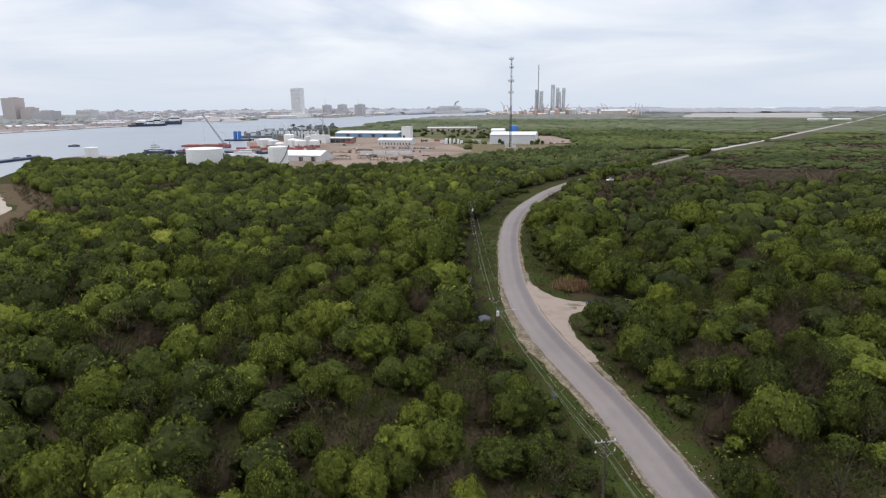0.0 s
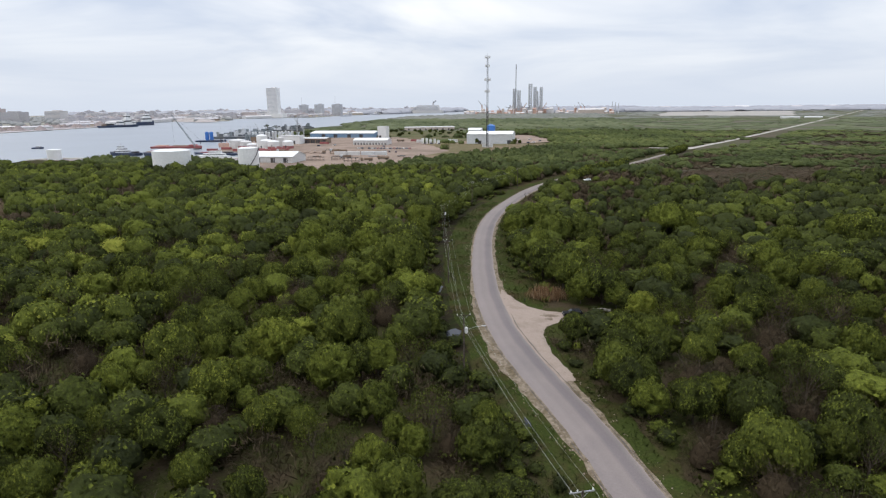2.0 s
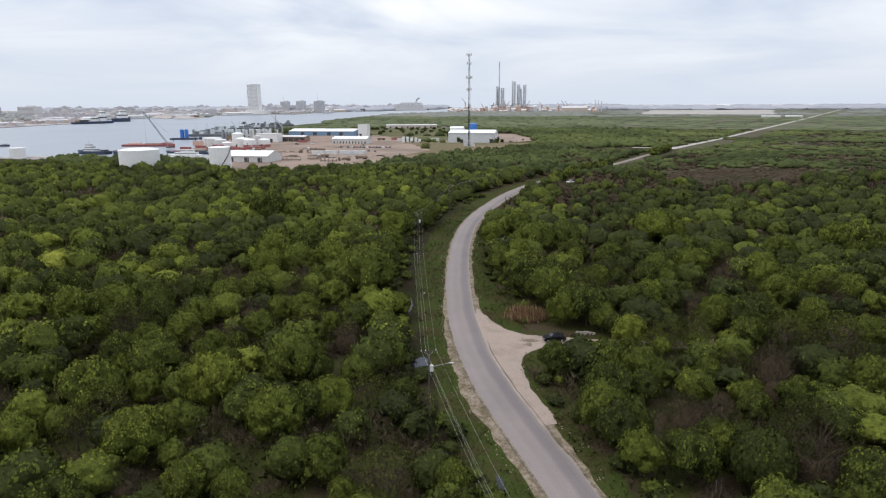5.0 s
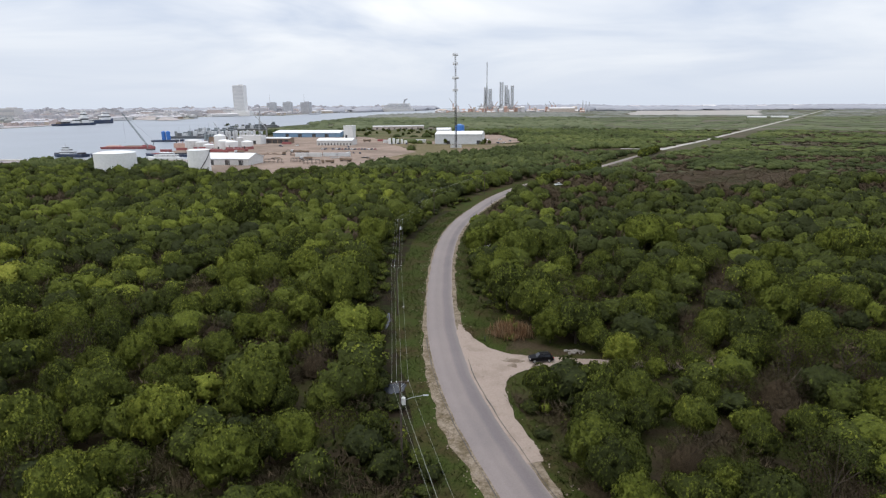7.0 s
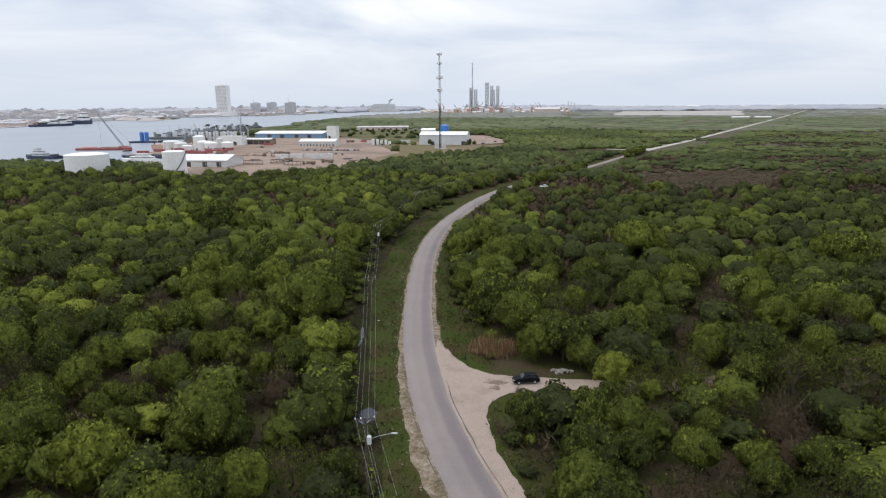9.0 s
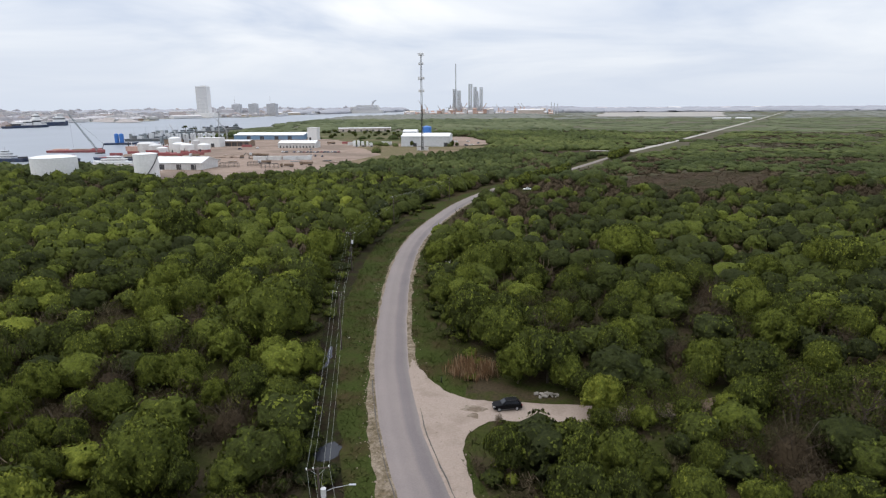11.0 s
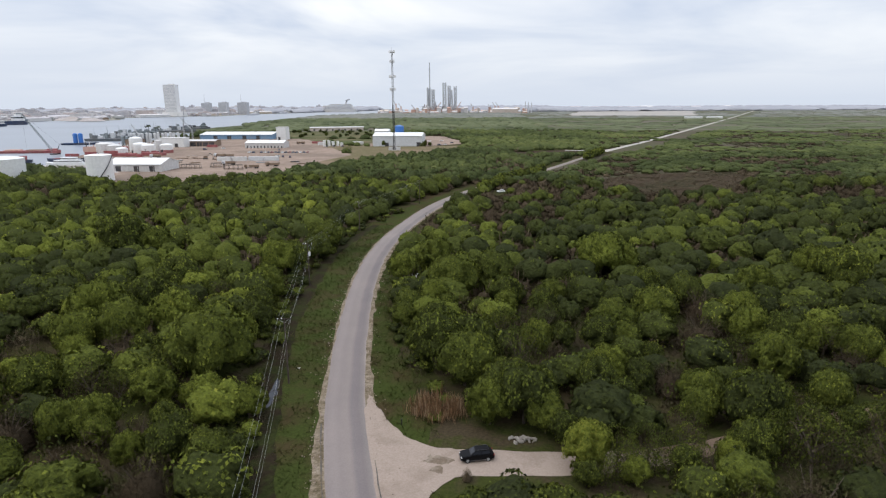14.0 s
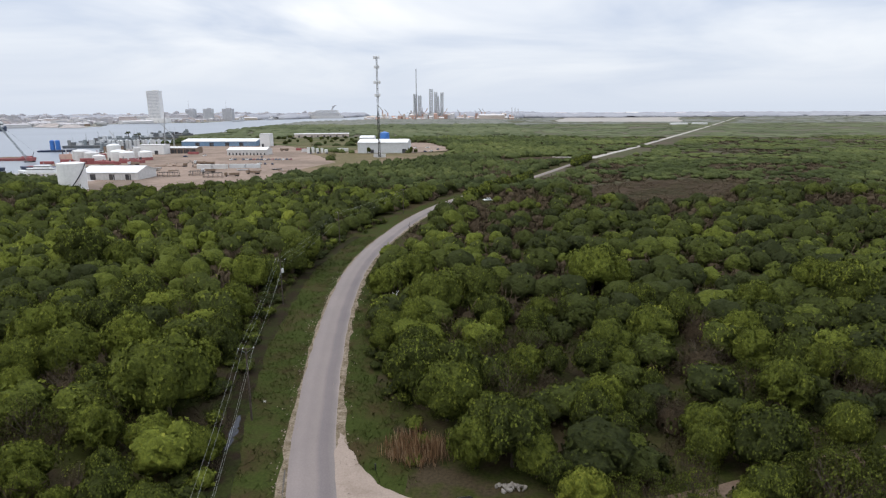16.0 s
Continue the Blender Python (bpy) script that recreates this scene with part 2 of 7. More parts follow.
def ground_material():
    m, n, l, b = material("scrub_soil", 0.95, 0, 0.02)
    broad, mid, fine = noise_node(n, l, 0.018, 5), noise_node(n, l, 0.16, 5, 0.6), noise_node(n, l, 1.9, 5, 0.7)
    soil = ramp_node(n, l, fine, [(0.3, (0.0290, 0.0225, 0.0135)), (0.7, (0.0610, 0.0470, 0.0290))])
    grass = ramp_node(n, l, fine, [(0.3, (0.0190, 0.0240, 0.0070)), (0.7, (0.0460, 0.0520, 0.0140))])
    dry = ramp_node(n, l, fine, [(0.3, (0.0268, 0.0197, 0.0104)), (0.7, (0.0585, 0.0441, 0.0227))])
    k1 = ramp_node(n, l, mid, [(0.42, (0, 0, 0)), (0.58, (1, 1, 1))])
    k2 = ramp_node(n, l, broad, [(0.52, (0, 0, 0)), (0.68, (1, 1, 1))])
    l.new(mix_node(n, l, k2, mix_node(n, l, k1, soil, grass), dry), b.inputs["Base Color"])
    bump_node(n, l, b, fine, 0.6, 0.15)
    return m


def patchy(name, stops_a, stops_b, scale, lo=0.45, hi=0.6, fine_scale=2.0, rough=0.95, bump=0.4, dist=0.05, broad_detail=5):
    m, n, l, b = material(name, rough, 0, 0.03)
    broad, fine = noise_node(n, l, scale, broad_detail, 0.62), noise_node(n, l, fine_scale, 5, 0.7)
    ca = ramp_node(n, l, fine, [(0.3, stops_a[0]), (0.7, stops_a[1])])
    cb = ramp_node(n, l, fine, [(0.3, stops_b[0]), (0.7, stops_b[1])])
    k = ramp_node(n, l, broad, [(lo, (0, 0, 0)), (hi, (1, 1, 1))])
    l.new(mix_node(n, l, k, ca, cb), b.inputs["Base Color"])
    bump_node(n, l, b, fine, bump, dist)
    return m


M_GROUND = ground_material()
M_VERGE = patchy("verge_grass", ((0.0190, 0.0258, 0.0064), (0.0445, 0.0565, 0.0145)), ((0.0260, 0.0200, 0.0095), (0.0560, 0.0420, 0.0200)), 0.16, 0.44, 0.66, 2.2)
M_DITCH = patchy("wet_ditch_mud", ((0.0130, 0.0100, 0.0066), (0.0280, 0.0205, 0.0130)), ((0.0130, 0.0170, 0.0055), (0.0330, 0.0370, 0.0120)), 0.25, 0.45, 0.6, 1.6)
M_GRAVEL = patchy("crushed_shell_gravel", ((0.225, 0.178, 0.145), (0.285, 0.232, 0.196)), ((0.165, 0.126, 0.100), (0.225, 0.178, 0.146)), 0.20, 0.5, 0.72, 3.5, bump=0.25)
M_CRUMBLE = patchy("loose_shoulder_gravel", ((0.100, 0.075, 0.049), (0.270, 0.225, 0.176)), ((0.050, 0.043, 0.022), (0.150, 0.114, 0.076)), 0.45, 0.42, 0.62, 1.6, bump=0.7)
M_DIRT = patchy("damp_dirt_patch", ((0.099, 0.077, 0.056), (0.165, 0.128, 0.097)), ((0.145, 0.115, 0.088), (0.224, 0.186, 0.150)), 0.6)
M_TRACKDIRT = patchy("track_dirt", ((0.125, 0.086, 0.060), (0.195, 0.145, 0.108)), ((0.080, 0.058, 0.038), (0.130, 0.098, 0.068)), 0.35, 0.5, 0.68, 2.5, bump=0.3)
M_YARD = patchy("packed_yard_sand", ((0.200, 0.148, 0.117), (0.276, 0.215, 0.175)), ((0.130, 0.100, 0.079), (0.205, 0.160, 0.132)), 0.018, 0.45, 0.62, 0.15, bump=0.1)
M_DRYGRASS = patchy("dry_lawn", ((0.092, 0.080, 0.042), (0.140, 0.118, 0.068)), ((0.135, 0.100, 0.066), (0.190, 0.146, 0.100)), 0.02, 0.45, 0.62, 0.2, bump=0.1)
M_LAWN = patchy("lawn", ((0.046, 0.058, 0.022), (0.074, 0.084, 0.034)), ((0.090, 0.082, 0.044), (0.135, 0.112, 0.068)), 0.02, 0.42, 0.6, 0.2, bump=0.1)
M_SHOREGRASS = patchy("dry_shore_grass", ((0.058, 0.041, 0.024), (0.105, 0.076, 0.046)), ((0.042, 0.036, 0.018), (0.078, 0.064, 0.033)), 0.06, 0.5, 0.68, 0.5, bump=0.3)
M_MARSH = patchy("dead_marsh_grass", ((0.0300, 0.0218, 0.0142), (0.0630, 0.0450, 0.0300)), ((0.0180, 0.0180, 0.0097), (0.0420, 0.0390, 0.0180)), 0.03, 0.45, 0.65, 0.3, bump=0.2)
M_QUAY = patchy("pale_quay_ground", ((0.32, 0.295, 0.295), (0.39, 0.36, 0.36)), ((0.22, 0.20, 0.20), (0.29, 0.265, 0.265)), 0.012, 0.45, 0.6, 0.05, bump=0.05)
M_MUD = patchy("pale_mudflat", ((0.27, 0.25, 0.23), (0.33, 0.31, 0.285)), ((0.19, 0.185, 0.17), (0.26, 0.25, 0.23)), 0.004, 0.5, 0.7, 0.05, bump=0.05)
M_CITYGROUND = patchy("town_ground", ((0.10, 0.11, 0.08), (0.18, 0.18, 0.15)), ((0.26, 0.24, 0.21), (0.38, 0.35, 0.31)), 0.006, 0.42, 0.6, 0.05, bump=0.05)
M_BEACH = patchy("shell_beach", ((0.277, 0.237, 0.194), (0.383, 0.339, 0.288)), ((0.145, 0.115, 0.082), (0.224, 0.186, 0.138)), 0.1, 0.55, 0.7, 1.0)
M_BULKHEAD = weathered("bulkhead_concrete", (0.56, 0.54, 0.5), 0.85, grain=0.5, stain=0.05, amount=0.3)
# far foliage, woods, scrub and plain: distance haze is mixed into these colours
M_TREELINE = leafy("haze_dulled_foliage", [(0.0, (0.056, 0.066, 0.035)), (0.5, (0.088, 0.102, 0.053)), (1.0, (0.128, 0.132, 0.078))], 0.2, 0.0, 0.25, 0.6, 0.3)
M_FARWOOD = leafy("haze_tinted_woods", [(0.0, (0.235, 0.240, 0.262)), (1.0, (0.30, 0.303, 0.325))], 0.2, 0.0, 0.02, 0.4, 0.0)
M_HAZYSCRUB = leafy("haze_tinted_scrub", [(0.0, (0.115, 0.120, 0.105)), (0.5, (0.150, 0.154, 0.134)), (1.0, (0.190, 0.186, 0.166))], 0.2, 0.0, 0.05, 0.5, 0.0)
M_FARPLAIN = patchy("haze_tinted_plain", ((0.135, 0.140, 0.135), (0.175, 0.180, 0.172)), ((0.165, 0.160, 0.155), (0.205, 0.200, 0.195)), 0.003, 0.45, 0.6, 0.02, bump=0.0)
M_SCRUBFLAT = patchy("low_marsh_scrub", ((0.048, 0.050, 0.026), (0.076, 0.076, 0.042)), ((0.062, 0.050, 0.038), (0.092, 0.074, 0.058)), 0.02, 0.42, 0.6, 0.25, bump=0.2)
M_SCRUB = patchy("scrub_cover", ((0.060, 0.068, 0.038), (0.092, 0.102, 0.058)), ((0.088, 0.078, 0.060), (0.122, 0.108, 0.084)), 0.008, 0.42, 0.62, 0.06, bump=0.2)


def road_material():
    m, n, l, b = material("worn_chipseal", 0.85, 0, 0.3)
    att = n.new("ShaderNodeAttribute")
    att.attribute_name = "across"
    wob = noise_node(n, l, 0.10, 3)
    fine, broad = noise_node(n, l, 5.0, 5, 0.7), noise_node(n, l, 0.07, 5, 0.6)
    sh = n.new("ShaderNodeMath")
    sh.operation = "MULTIPLY_ADD"
    l.new(wob, sh.inputs[0])
    sh.inputs[1].default_value = 0.10
    l.new(att.outputs["Fac"], sh.inputs[2])
    # lanes: the pale left lane, wheel tracks, and the darker strip in the right lane
    lanes = ramp_node(n, l, sh.outputs[0], [(0.03, (0.210, 0.172, 0.155)), (0.10, (0.175, 0.150, 0.143)), (0.30, (0.188, 0.160, 0.152)), (0.42, (0.172, 0.147, 0.140)),
                                            (0.60, (0.182, 0.154, 0.145)), (0.70, (0.137, 0.118, 0.118)), (0.84, (0.131, 0.112, 0.111)), (0.96, (0.159, 0.138, 0.132)), (1.0, (0.216, 0.181, 0.163))])
    var = ramp_node(n, l, broad, [(0.3, (0.86, 0.86, 0.86)), (0.7, (1.08, 1.06, 1.03))])
    grain = ramp_node(n, l, fine, [(0.3, (0.88, 0.88, 0.88)), (0.7, (1.1, 1.1, 1.1))])
    l.new(mix_node(n, l, 1.0, mix_node(n, l, 1.0, lanes, var, "MULTIPLY"), grain, "MULTIPLY"), b.inputs["Base Color"])
    bump_node(n, l, b, fine, 0.3, 0.01)
    return m


M_ROAD = road_material()
M_FARROAD = weathered("pale_road_surface", (0.312, 0.289, 0.257), 0.9, grain=0.3, stain=0.02, amount=0.3)
M_EDGE = weathered("crumbled_asphalt_edge", (0.075, 0.068, 0.062), 0.9, grain=4, stain=0.5, amount=0.5)


def water_material(name, tint, ripple, strength, rough):
    m, n, l, b = material(name, rough, 0, 0.5)
    broad = noise_node(n, l, 0.004, 4)
    l.new(ramp_node(n, l, broad, [(0.35, tuple(c * 0.85 for c in tint)), (0.65, tint)]), b.inputs["Base Color"])
    bump_node(n, l, b, noise_node(n, l, ripple, 4, 0.6), strength, 0.12)
    return m


M_WATER = water_material("channel_water", (0.20, 0.22, 0.25), 0.35, 0.9, 0.38)
M_PUDDLE = water_material("ditch_water", (0.026, 0.028, 0.034), 1.2, 0.15, 0.10)
M_PUDDLE.node_tree.nodes["Principled BSDF"].inputs["Specular IOR Level"].default_value = 0.16

# ---- building helpers ----


def mesh_of(name, bm, mat):
    me = bpy.data.meshes.new(name)
    bm.normal_update()
    bm.to_mesh(me)
    bm.free()
    me.materials.append(mat)
    return me


def part(name, bm, mat, parent=None, label=""):
    """Links a bmesh (or a ready mesh) as one mesh object under a thing or a part."""
    me = mesh_of(name, bm, mat) if isinstance(bm, bmesh.types.BMesh) else bm
    ob = new(name, me)
    ob.parent = parent
    return tagged(ob, label)


def thing(name, m, label, category, group="", kind=""):
    ob = new(name)
    ob.empty_display_size = 0.5
    ob.matrix_world = m
    return tagged(ob, label, category, group, kind)


def add_box(bm, c, s, rz=0.0, bevel=0.0):
    made = bmesh.ops.create_cube(bm, size=1.0, matrix=Matrix.Translation(c) @ Matrix.Rotation(radians(rz), 4, "Z") @ Matrix.Diagonal((*s, 1)))
    if bevel:
        bmesh.ops.bevel(bm, geom=list({e for v in made["verts"] for e in v.link_edges}), offset=bevel, segments=1, affect="EDGES")
    return bm


def box(c, s, rz=0.0, bevel=0.0):
    return add_box(bmesh.new(), c, s, rz, bevel)


def add_cyl(bm, c, r, h, n=16, r2=None, m=None):
    """An upright cylinder or cone with its foot at c."""
    mm = Matrix.Translation(c) @ (m or Matrix()) @ Matrix.Translation((0, 0, h / 2))
    bmesh.ops.create_cone(bm, cap_ends=True, segments=n, radius1=r, radius2=r if r2 is None else r2, depth=h, matrix=mm)
    return bm


def cyl(c, r, h, n=16, r2=None, m=None):
    return add_cyl(bmesh.new(), c, r, h, n, r2, m)


def add_tube(bm, pts, r, n=5, r2=None):
    """A tube along points, tapering from r to r2."""
    pts = [Vector(p) for p in pts]
    rings = []
    for i, p in enumerate(pts):
        d = (pts[min(i + 1, len(pts) - 1)] - pts[max(i - 1, 0)]).normalized()
        side = d.cross(Vector((0, 0, 1)) if abs(d.z) < 0.95 else Vector((1, 0, 0))).normalized()
        other = side.cross(d)
        rad = r + ((r if r2 is None else r2) - r) * i / max(1, len(pts) - 1)
        rings.append([bm.verts.new(p + (side * math.cos(k * 2 * math.pi / n) + other * math.sin(k * 2 * math.pi / n)) * rad) for k in range(n)])
    for a, b in zip(rings, rings[1:]):
        for k in range(n):
            bm.faces.new((a[k], a[(k + 1) % n], b[(k + 1) % n], b[k]))
    bm.faces.new(rings[0][::-1])
    bm.faces.new(rings[-1])
    return bm


def tube(pts, r, n=5, r2=None):
    return add_tube(bmesh.new(), pts, r, n, r2)


def add_prism(bm, outline, m, depth):
    """An outline in the xz plane, drawn out along y by depth (centred), then placed by m."""
    front = [bm.verts.new(m @ Vector((x, -depth / 2, z))) for x, z in outline]
    back = [bm.verts.new(m @ Vector((x, depth / 2, z))) for x, z in outline]
    k = len(outline)
    bm.faces.new(front)
    bm.faces.new(back[::-1])
    for i in range(k):
        bm.faces.new((front[(i + 1) % k], front[i], back[i], back[(i + 1) % k]))
    return bm


def prism(outline, depth, m=None):
    return add_prism(bmesh.new(), outline, m or Matrix(), depth)


def slab(outline, z, thick):
    """A flat slab with that outline in plan, top at z."""
    bm = bmesh.new()
    vs = [bm.verts.new((x, y, z)) for x, y in outline]
    f = bm.faces.new(vs)
    if f.normal_update() or f.normal.z < 0:
        f.normal_flip()
    low = [bm.verts.new((x, y, z - thick)) for x, y in outline]
    k = len(vs)
    for i in range(k):
        bm.faces.new((vs[i], low[i], low[(i + 1) % k], vs[(i + 1) % k]))
    bmesh.ops.triangulate(bm, faces=[f])
    bmesh.ops.recalc_face_normals(bm, faces=bm.faces)
    return bm


def smooth_line(pts, step=3.0):
    """A Catmull-Rom line through points in plan."""
    out = []
    p = [2 * np.array(pts[0]) - np.array(pts[1])] + [np.array(q, float) for q in pts] + [2 * np.array(pts[-1]) - np.array(pts[-2])]
    for a, b, c, d in zip(p, p[1:], p[2:], p[3:]):
        k = max(2, int(np.linalg.norm(c - b) / step))
        for i in range(k):
            t = i / k
            out.append(0.5 * (2 * b + (c - a) * t + (2 * a - 5 * b + 4 * c - d) * t * t + (3 * b - a - 3 * c + d) * t ** 3))
    out.append(p[-2])
    return np.array(out)


def normals_of(line):
    d = np.gradient(line, axis=0)
    d /= np.linalg.norm(d, axis=1)[:, None]
    return np.stack([-d[:, 1], d[:, 0]], axis=1)


def inside(poly, x, y):
    """Which of the points lie in the polygon."""
    hit = np.zeros(len(x), bool)
    for (x1, y1), (x2, y2) in zip(poly, poly[1:] + poly[:1]):
        c = ((y1 > y) != (y2 > y)) & (x < (x2 - x1) * (y - y1) / ((y2 - y1) or 1e-9) + x1)
        hit ^= c
    return hit


def ragged(outline, step, jitter, seed):
    """The outline with extra points, pushed about so that the edge is uneven."""
    rng = np.random.default_rng(seed)
    out = []
    for a, b in zip(outline, outline[1:] + outline[:1]):
        a, b = np.array(a, float), np.array(b, float)
        k = max(1, int(np.linalg.norm(b - a) / step))
        for i in range(k):
            out.append(tuple(a + (b - a) * i / k + rng.normal(0, jitter, 2)))
    return out


def ribbon(name, line, left, right, z, thick, mat, across=False):
    """A strip along a line; left and right are offsets at each point. Its edges have thickness."""
    nrm = normals_of(line)
    a, b = line + nrm * np.asarray(left)[:, None], line + nrm * np.asarray(right)[:, None]
    cols = 9
    n = len(line)
    v, att = [], []
    for i in range(n):
        for k in range(cols):
            f = k / (cols - 1)
            q = a[i] + (b[i] - a[i]) * f
            v.append((q[0], q[1], z - (thick if k in (0, cols - 1) else 0.0) + (0.05 * (1 - (2 * f - 1) ** 2) if across else 0)))
            att.append(f)
    faces = [(i * cols + k, i * cols + k + 1, (i + 1) * cols + k + 1, (i + 1) * cols + k) for i in range(n - 1) for k in range(cols - 1)]
    me = bpy.data.meshes.new(name)
    me.from_pydata(v, [], faces)
    if across:
        me.attributes.new("across", "FLOAT", "POINT").data.foreach_set("value", np.array(att, np.float32))
    me.materials.append(mat)
    return new(name, me)


# ---- land and water ----
ISLAND = [(5200, -600), (5200, 6000), (-300, 6000), (-300, 3300), (-426, 3007), (-560, 2700), (-660, 2363), (-594, 1594), (-506, 1250), (-458, 980), (-458, 866),
          (-432, 722), (-395, 640), (-380, 592), (-306, 588), (-296, 532), (-425, 518), (-500, 514), (-512, 490), (-470, 420), (-382, 298), (-313, 244), (-281, 223), (-251, 182), (-240, 120), (-260, 0), (-300, -600)]
MAINLAND = [(-5200, 500), (-1150, 500), (-1184, 1038), (-1238, 1423), (-1285, 1640), (-1480, 1950), (-1400, 2000), (-1240, 1880), (-1225, 2050), (-1420, 2340), (-1245, 2600), (-1120, 2560),
            (-1156, 2962), (-970, 3580), (-800, 3900), (-700, 6000), (-5200, 6000)]
ROAD_PTS = [(118, -170), (84, -95), (54, -28), (33, 20), (22, 46), (11.7, 68), (7.6, 79), (2.4, 92), (-4.2, 106), (-10.2, 119.5), (-15, 133), (-19.4, 149), (-22.6, 164), (-25.4, 180), (-28, 197),
            (-31, 222), (-32.8, 250), (-32, 278), (-29, 305), (-23, 342), (-11, 384), (8, 430), (46, 507), (85, 599), (116, 668)]
FAR_ROAD_PTS = [(116, 668), (151, 738), (235, 906), (664, 1803), (1300, 3160), (1900, 4440)]
TRACK_PTS = [(-12, 139), (0, 139.6), (12, 140), (22, 141.4), (33, 145), (44, 150), (57, 155), (80, 162), (110, 168)]
YARD = [(-330, 488), (-262, 470), (-228, 412), (-182, 417), (-154, 432), (-136, 478), (-138, 574), (-126, 632), (-150, 690), (-180, 745), (-190, 800), (-260, 905), (-440, 905), (-428, 722), (-393, 641), (-378, 594), (-304, 590), (-294, 530), (-425, 516), (-498, 512), (-506, 500), (-470, 494)]
HALL_YARD = [(-64, 752), (-28, 788), (-30, 850), (-60, 960), (-100, 960), (-140, 800), (-140, 752)]
HALL_LAWN = [(-180, 742), (-150, 690), (-126, 634), (-138, 576), (-150, 532), (-132, 470), (-120, 508), (-90, 566), (-52, 610), (-24, 670), (-24, 760), (-64, 750), (-140, 750), (-185, 790)]
BACK_FIELD = [(-190, 800), (-185, 792), (-140, 760), (-140, 800), (-125, 850), (-150, 890), (-262, 906)]
# open ground in front of the yard, hidden behind the last rows of trees
YARD_FRONT = [(-262, 470), (-228, 410), (-182, 415), (-152, 430), (-132, 470), (-120, 508), (-90, 566), (-52, 610), (-24, 670), (-24, 790), (-120, 700), (-150, 560)]
QUAY = [(-245, 500), (-330, 492), (-520, 508), (-520, 640), (-430, 1000), (-300, 930), (-255, 800)]
MARSH = [(60, 392), (95, 380), (125, 386), (148, 420), (172, 455), (168, 492), (150, 496), (135, 486), (105, 478), (75, 455)]
MARKET_FIELD = [(-330, 915), (-262, 908), (-150, 895), (-190, 1170), (-340, 1190)]
MARSH_FAR = [(60, 620), (95, 640), (105, 668), (80, 690), (20, 660), (25, 600)]

bm = bmesh.new()
for outline in (ISLAND,):
    s = slab(outline, 0.0, 4.0)
    me_tmp = bpy.data.meshes.new("tmp")
    s.to_mesh(me_tmp)
    s.free()
    bm.from_mesh(me_tmp)
    bpy.data.meshes.remove(me_tmp)
tagged(part("ground", bm, M_GROUND), "dark soil and low scrub between the trees", "ground", kind="structure")
tagged(part("mainland_ground", slab(MAINLAND, 0.0, 4.0), M_CITYGROUND), "paved and grassy land of the town across the water", "ground", kind="structure")
bm = bmesh.new()
bmesh.ops.create_grid(bm, x_segments=8, y_segments=8, size=9000, matrix=Matrix.Translation((0, 0, -1.1)))
tagged(part("water", bm, M_WATER), "grey rippled water of a ship channel", "water", kind="structure")


def flat(name, outline, z, mat, label, category="ground", jitter=0.0, step=6.0, seed=1):
    o = ragged(outline, step, jitter, seed) if jitter else outline
    return tagged(part(name, slab(o, z, 0.05), mat), label, category, kind="structure")


flat("yard_ground", YARD, 0.06, M_YARD, "bare sandy ground of an industrial yard", jitter=1.5, step=14)
flat("hall_yard", HALL_YARD, 0.05, M_YARD, "sandy yard beside a grey storage hall", jitter=1.5, step=14)
flat("lawn", HALL_LAWN, 0.04, M_DRYGRASS, "patchy dry grass round a radio mast", jitter=2, step=14)
flat("back_field", BACK_FIELD, 0.03, M_LAWN, "mown grass strip behind the yard", jitter=2, step=14)
flat("market_field", MARKET_FIELD, 0.03, M_LAWN, "patchy grass between the yard and a low building", jitter=2, step=14)
flat("marsh", MARSH, 0.03, M_MARSH, "brown dead marsh grass in a clearing", jitter=3, step=10)
flat("far_marsh", MARSH_FAR, 0.03, M_MARSH, "brown marsh beside a road fork", jitter=3, step=10)
flat("mudflat", [(300, 2300), (720, 2200), (1150, 3600), (560, 3900)], 0.16, M_MUD, "pale bare mudflat far across the scrub", jitter=15, step=120)
flat("beach", [(-237, 120), (-249, 183), (-279, 225), (-313, 246), (-382, 301), (-376, 305), (-310, 254), (-274, 228), (-243, 184), (-232, 120)], 0.03, M_BEACH, "narrow pale shell beach beside the water", jitter=1.0, step=5)
flat("dry_shore_grass", [(-230, 110), (-235, 150), (-243, 184), (-274, 228), (-310, 254), (-374, 303), (-368, 314), (-286, 268), (-246, 230), (-203, 176), (-180, 140), (-176, 110)], 0.02, M_SHOREGRASS, "brown dry grass behind the beach", jitter=2.5, step=8)
flat("quay_apron", [(-500, 497), (-330, 489), (-268, 474), (-262, 486), (-292, 512), (-297, 528), (-425, 514), (-497, 510)], 0.07, M_QUAY, "pale concrete apron behind the yard bulkhead", jitter=0.8, step=12)
for a, b in (((-508, 490), (-500, 513)), ((-500, 513), (-425, 517)), ((-425, 517), (-296, 531))):
    v = Vector((b[0] - a[0], b[1] - a[1], 0))
    tagged(part("bulkhead", box(((a[0] + b[0]) / 2, (a[1] + b[1]) / 2, 0.2), (v.length, 1.6, 1.6), math.degrees(math.atan2(v.y, v.x)), 0.1), M_BULKHEAD), "pale concrete bulkhead along the yard's waterfront", "wall", kind="structure")

# ---- roads ----
road_line = smooth_line(ROAD_PTS, 2.5)
half = np.interp(road_line[:, 1], [0, 380, 450, 700], [3.55, 3.55, 2.4, 2.4])
rng = np.random.default_rng(5)
edge_l, edge_r = half + rng.normal(0, 0.07, len(half)), half + rng.normal(0, 0.07, len(half))
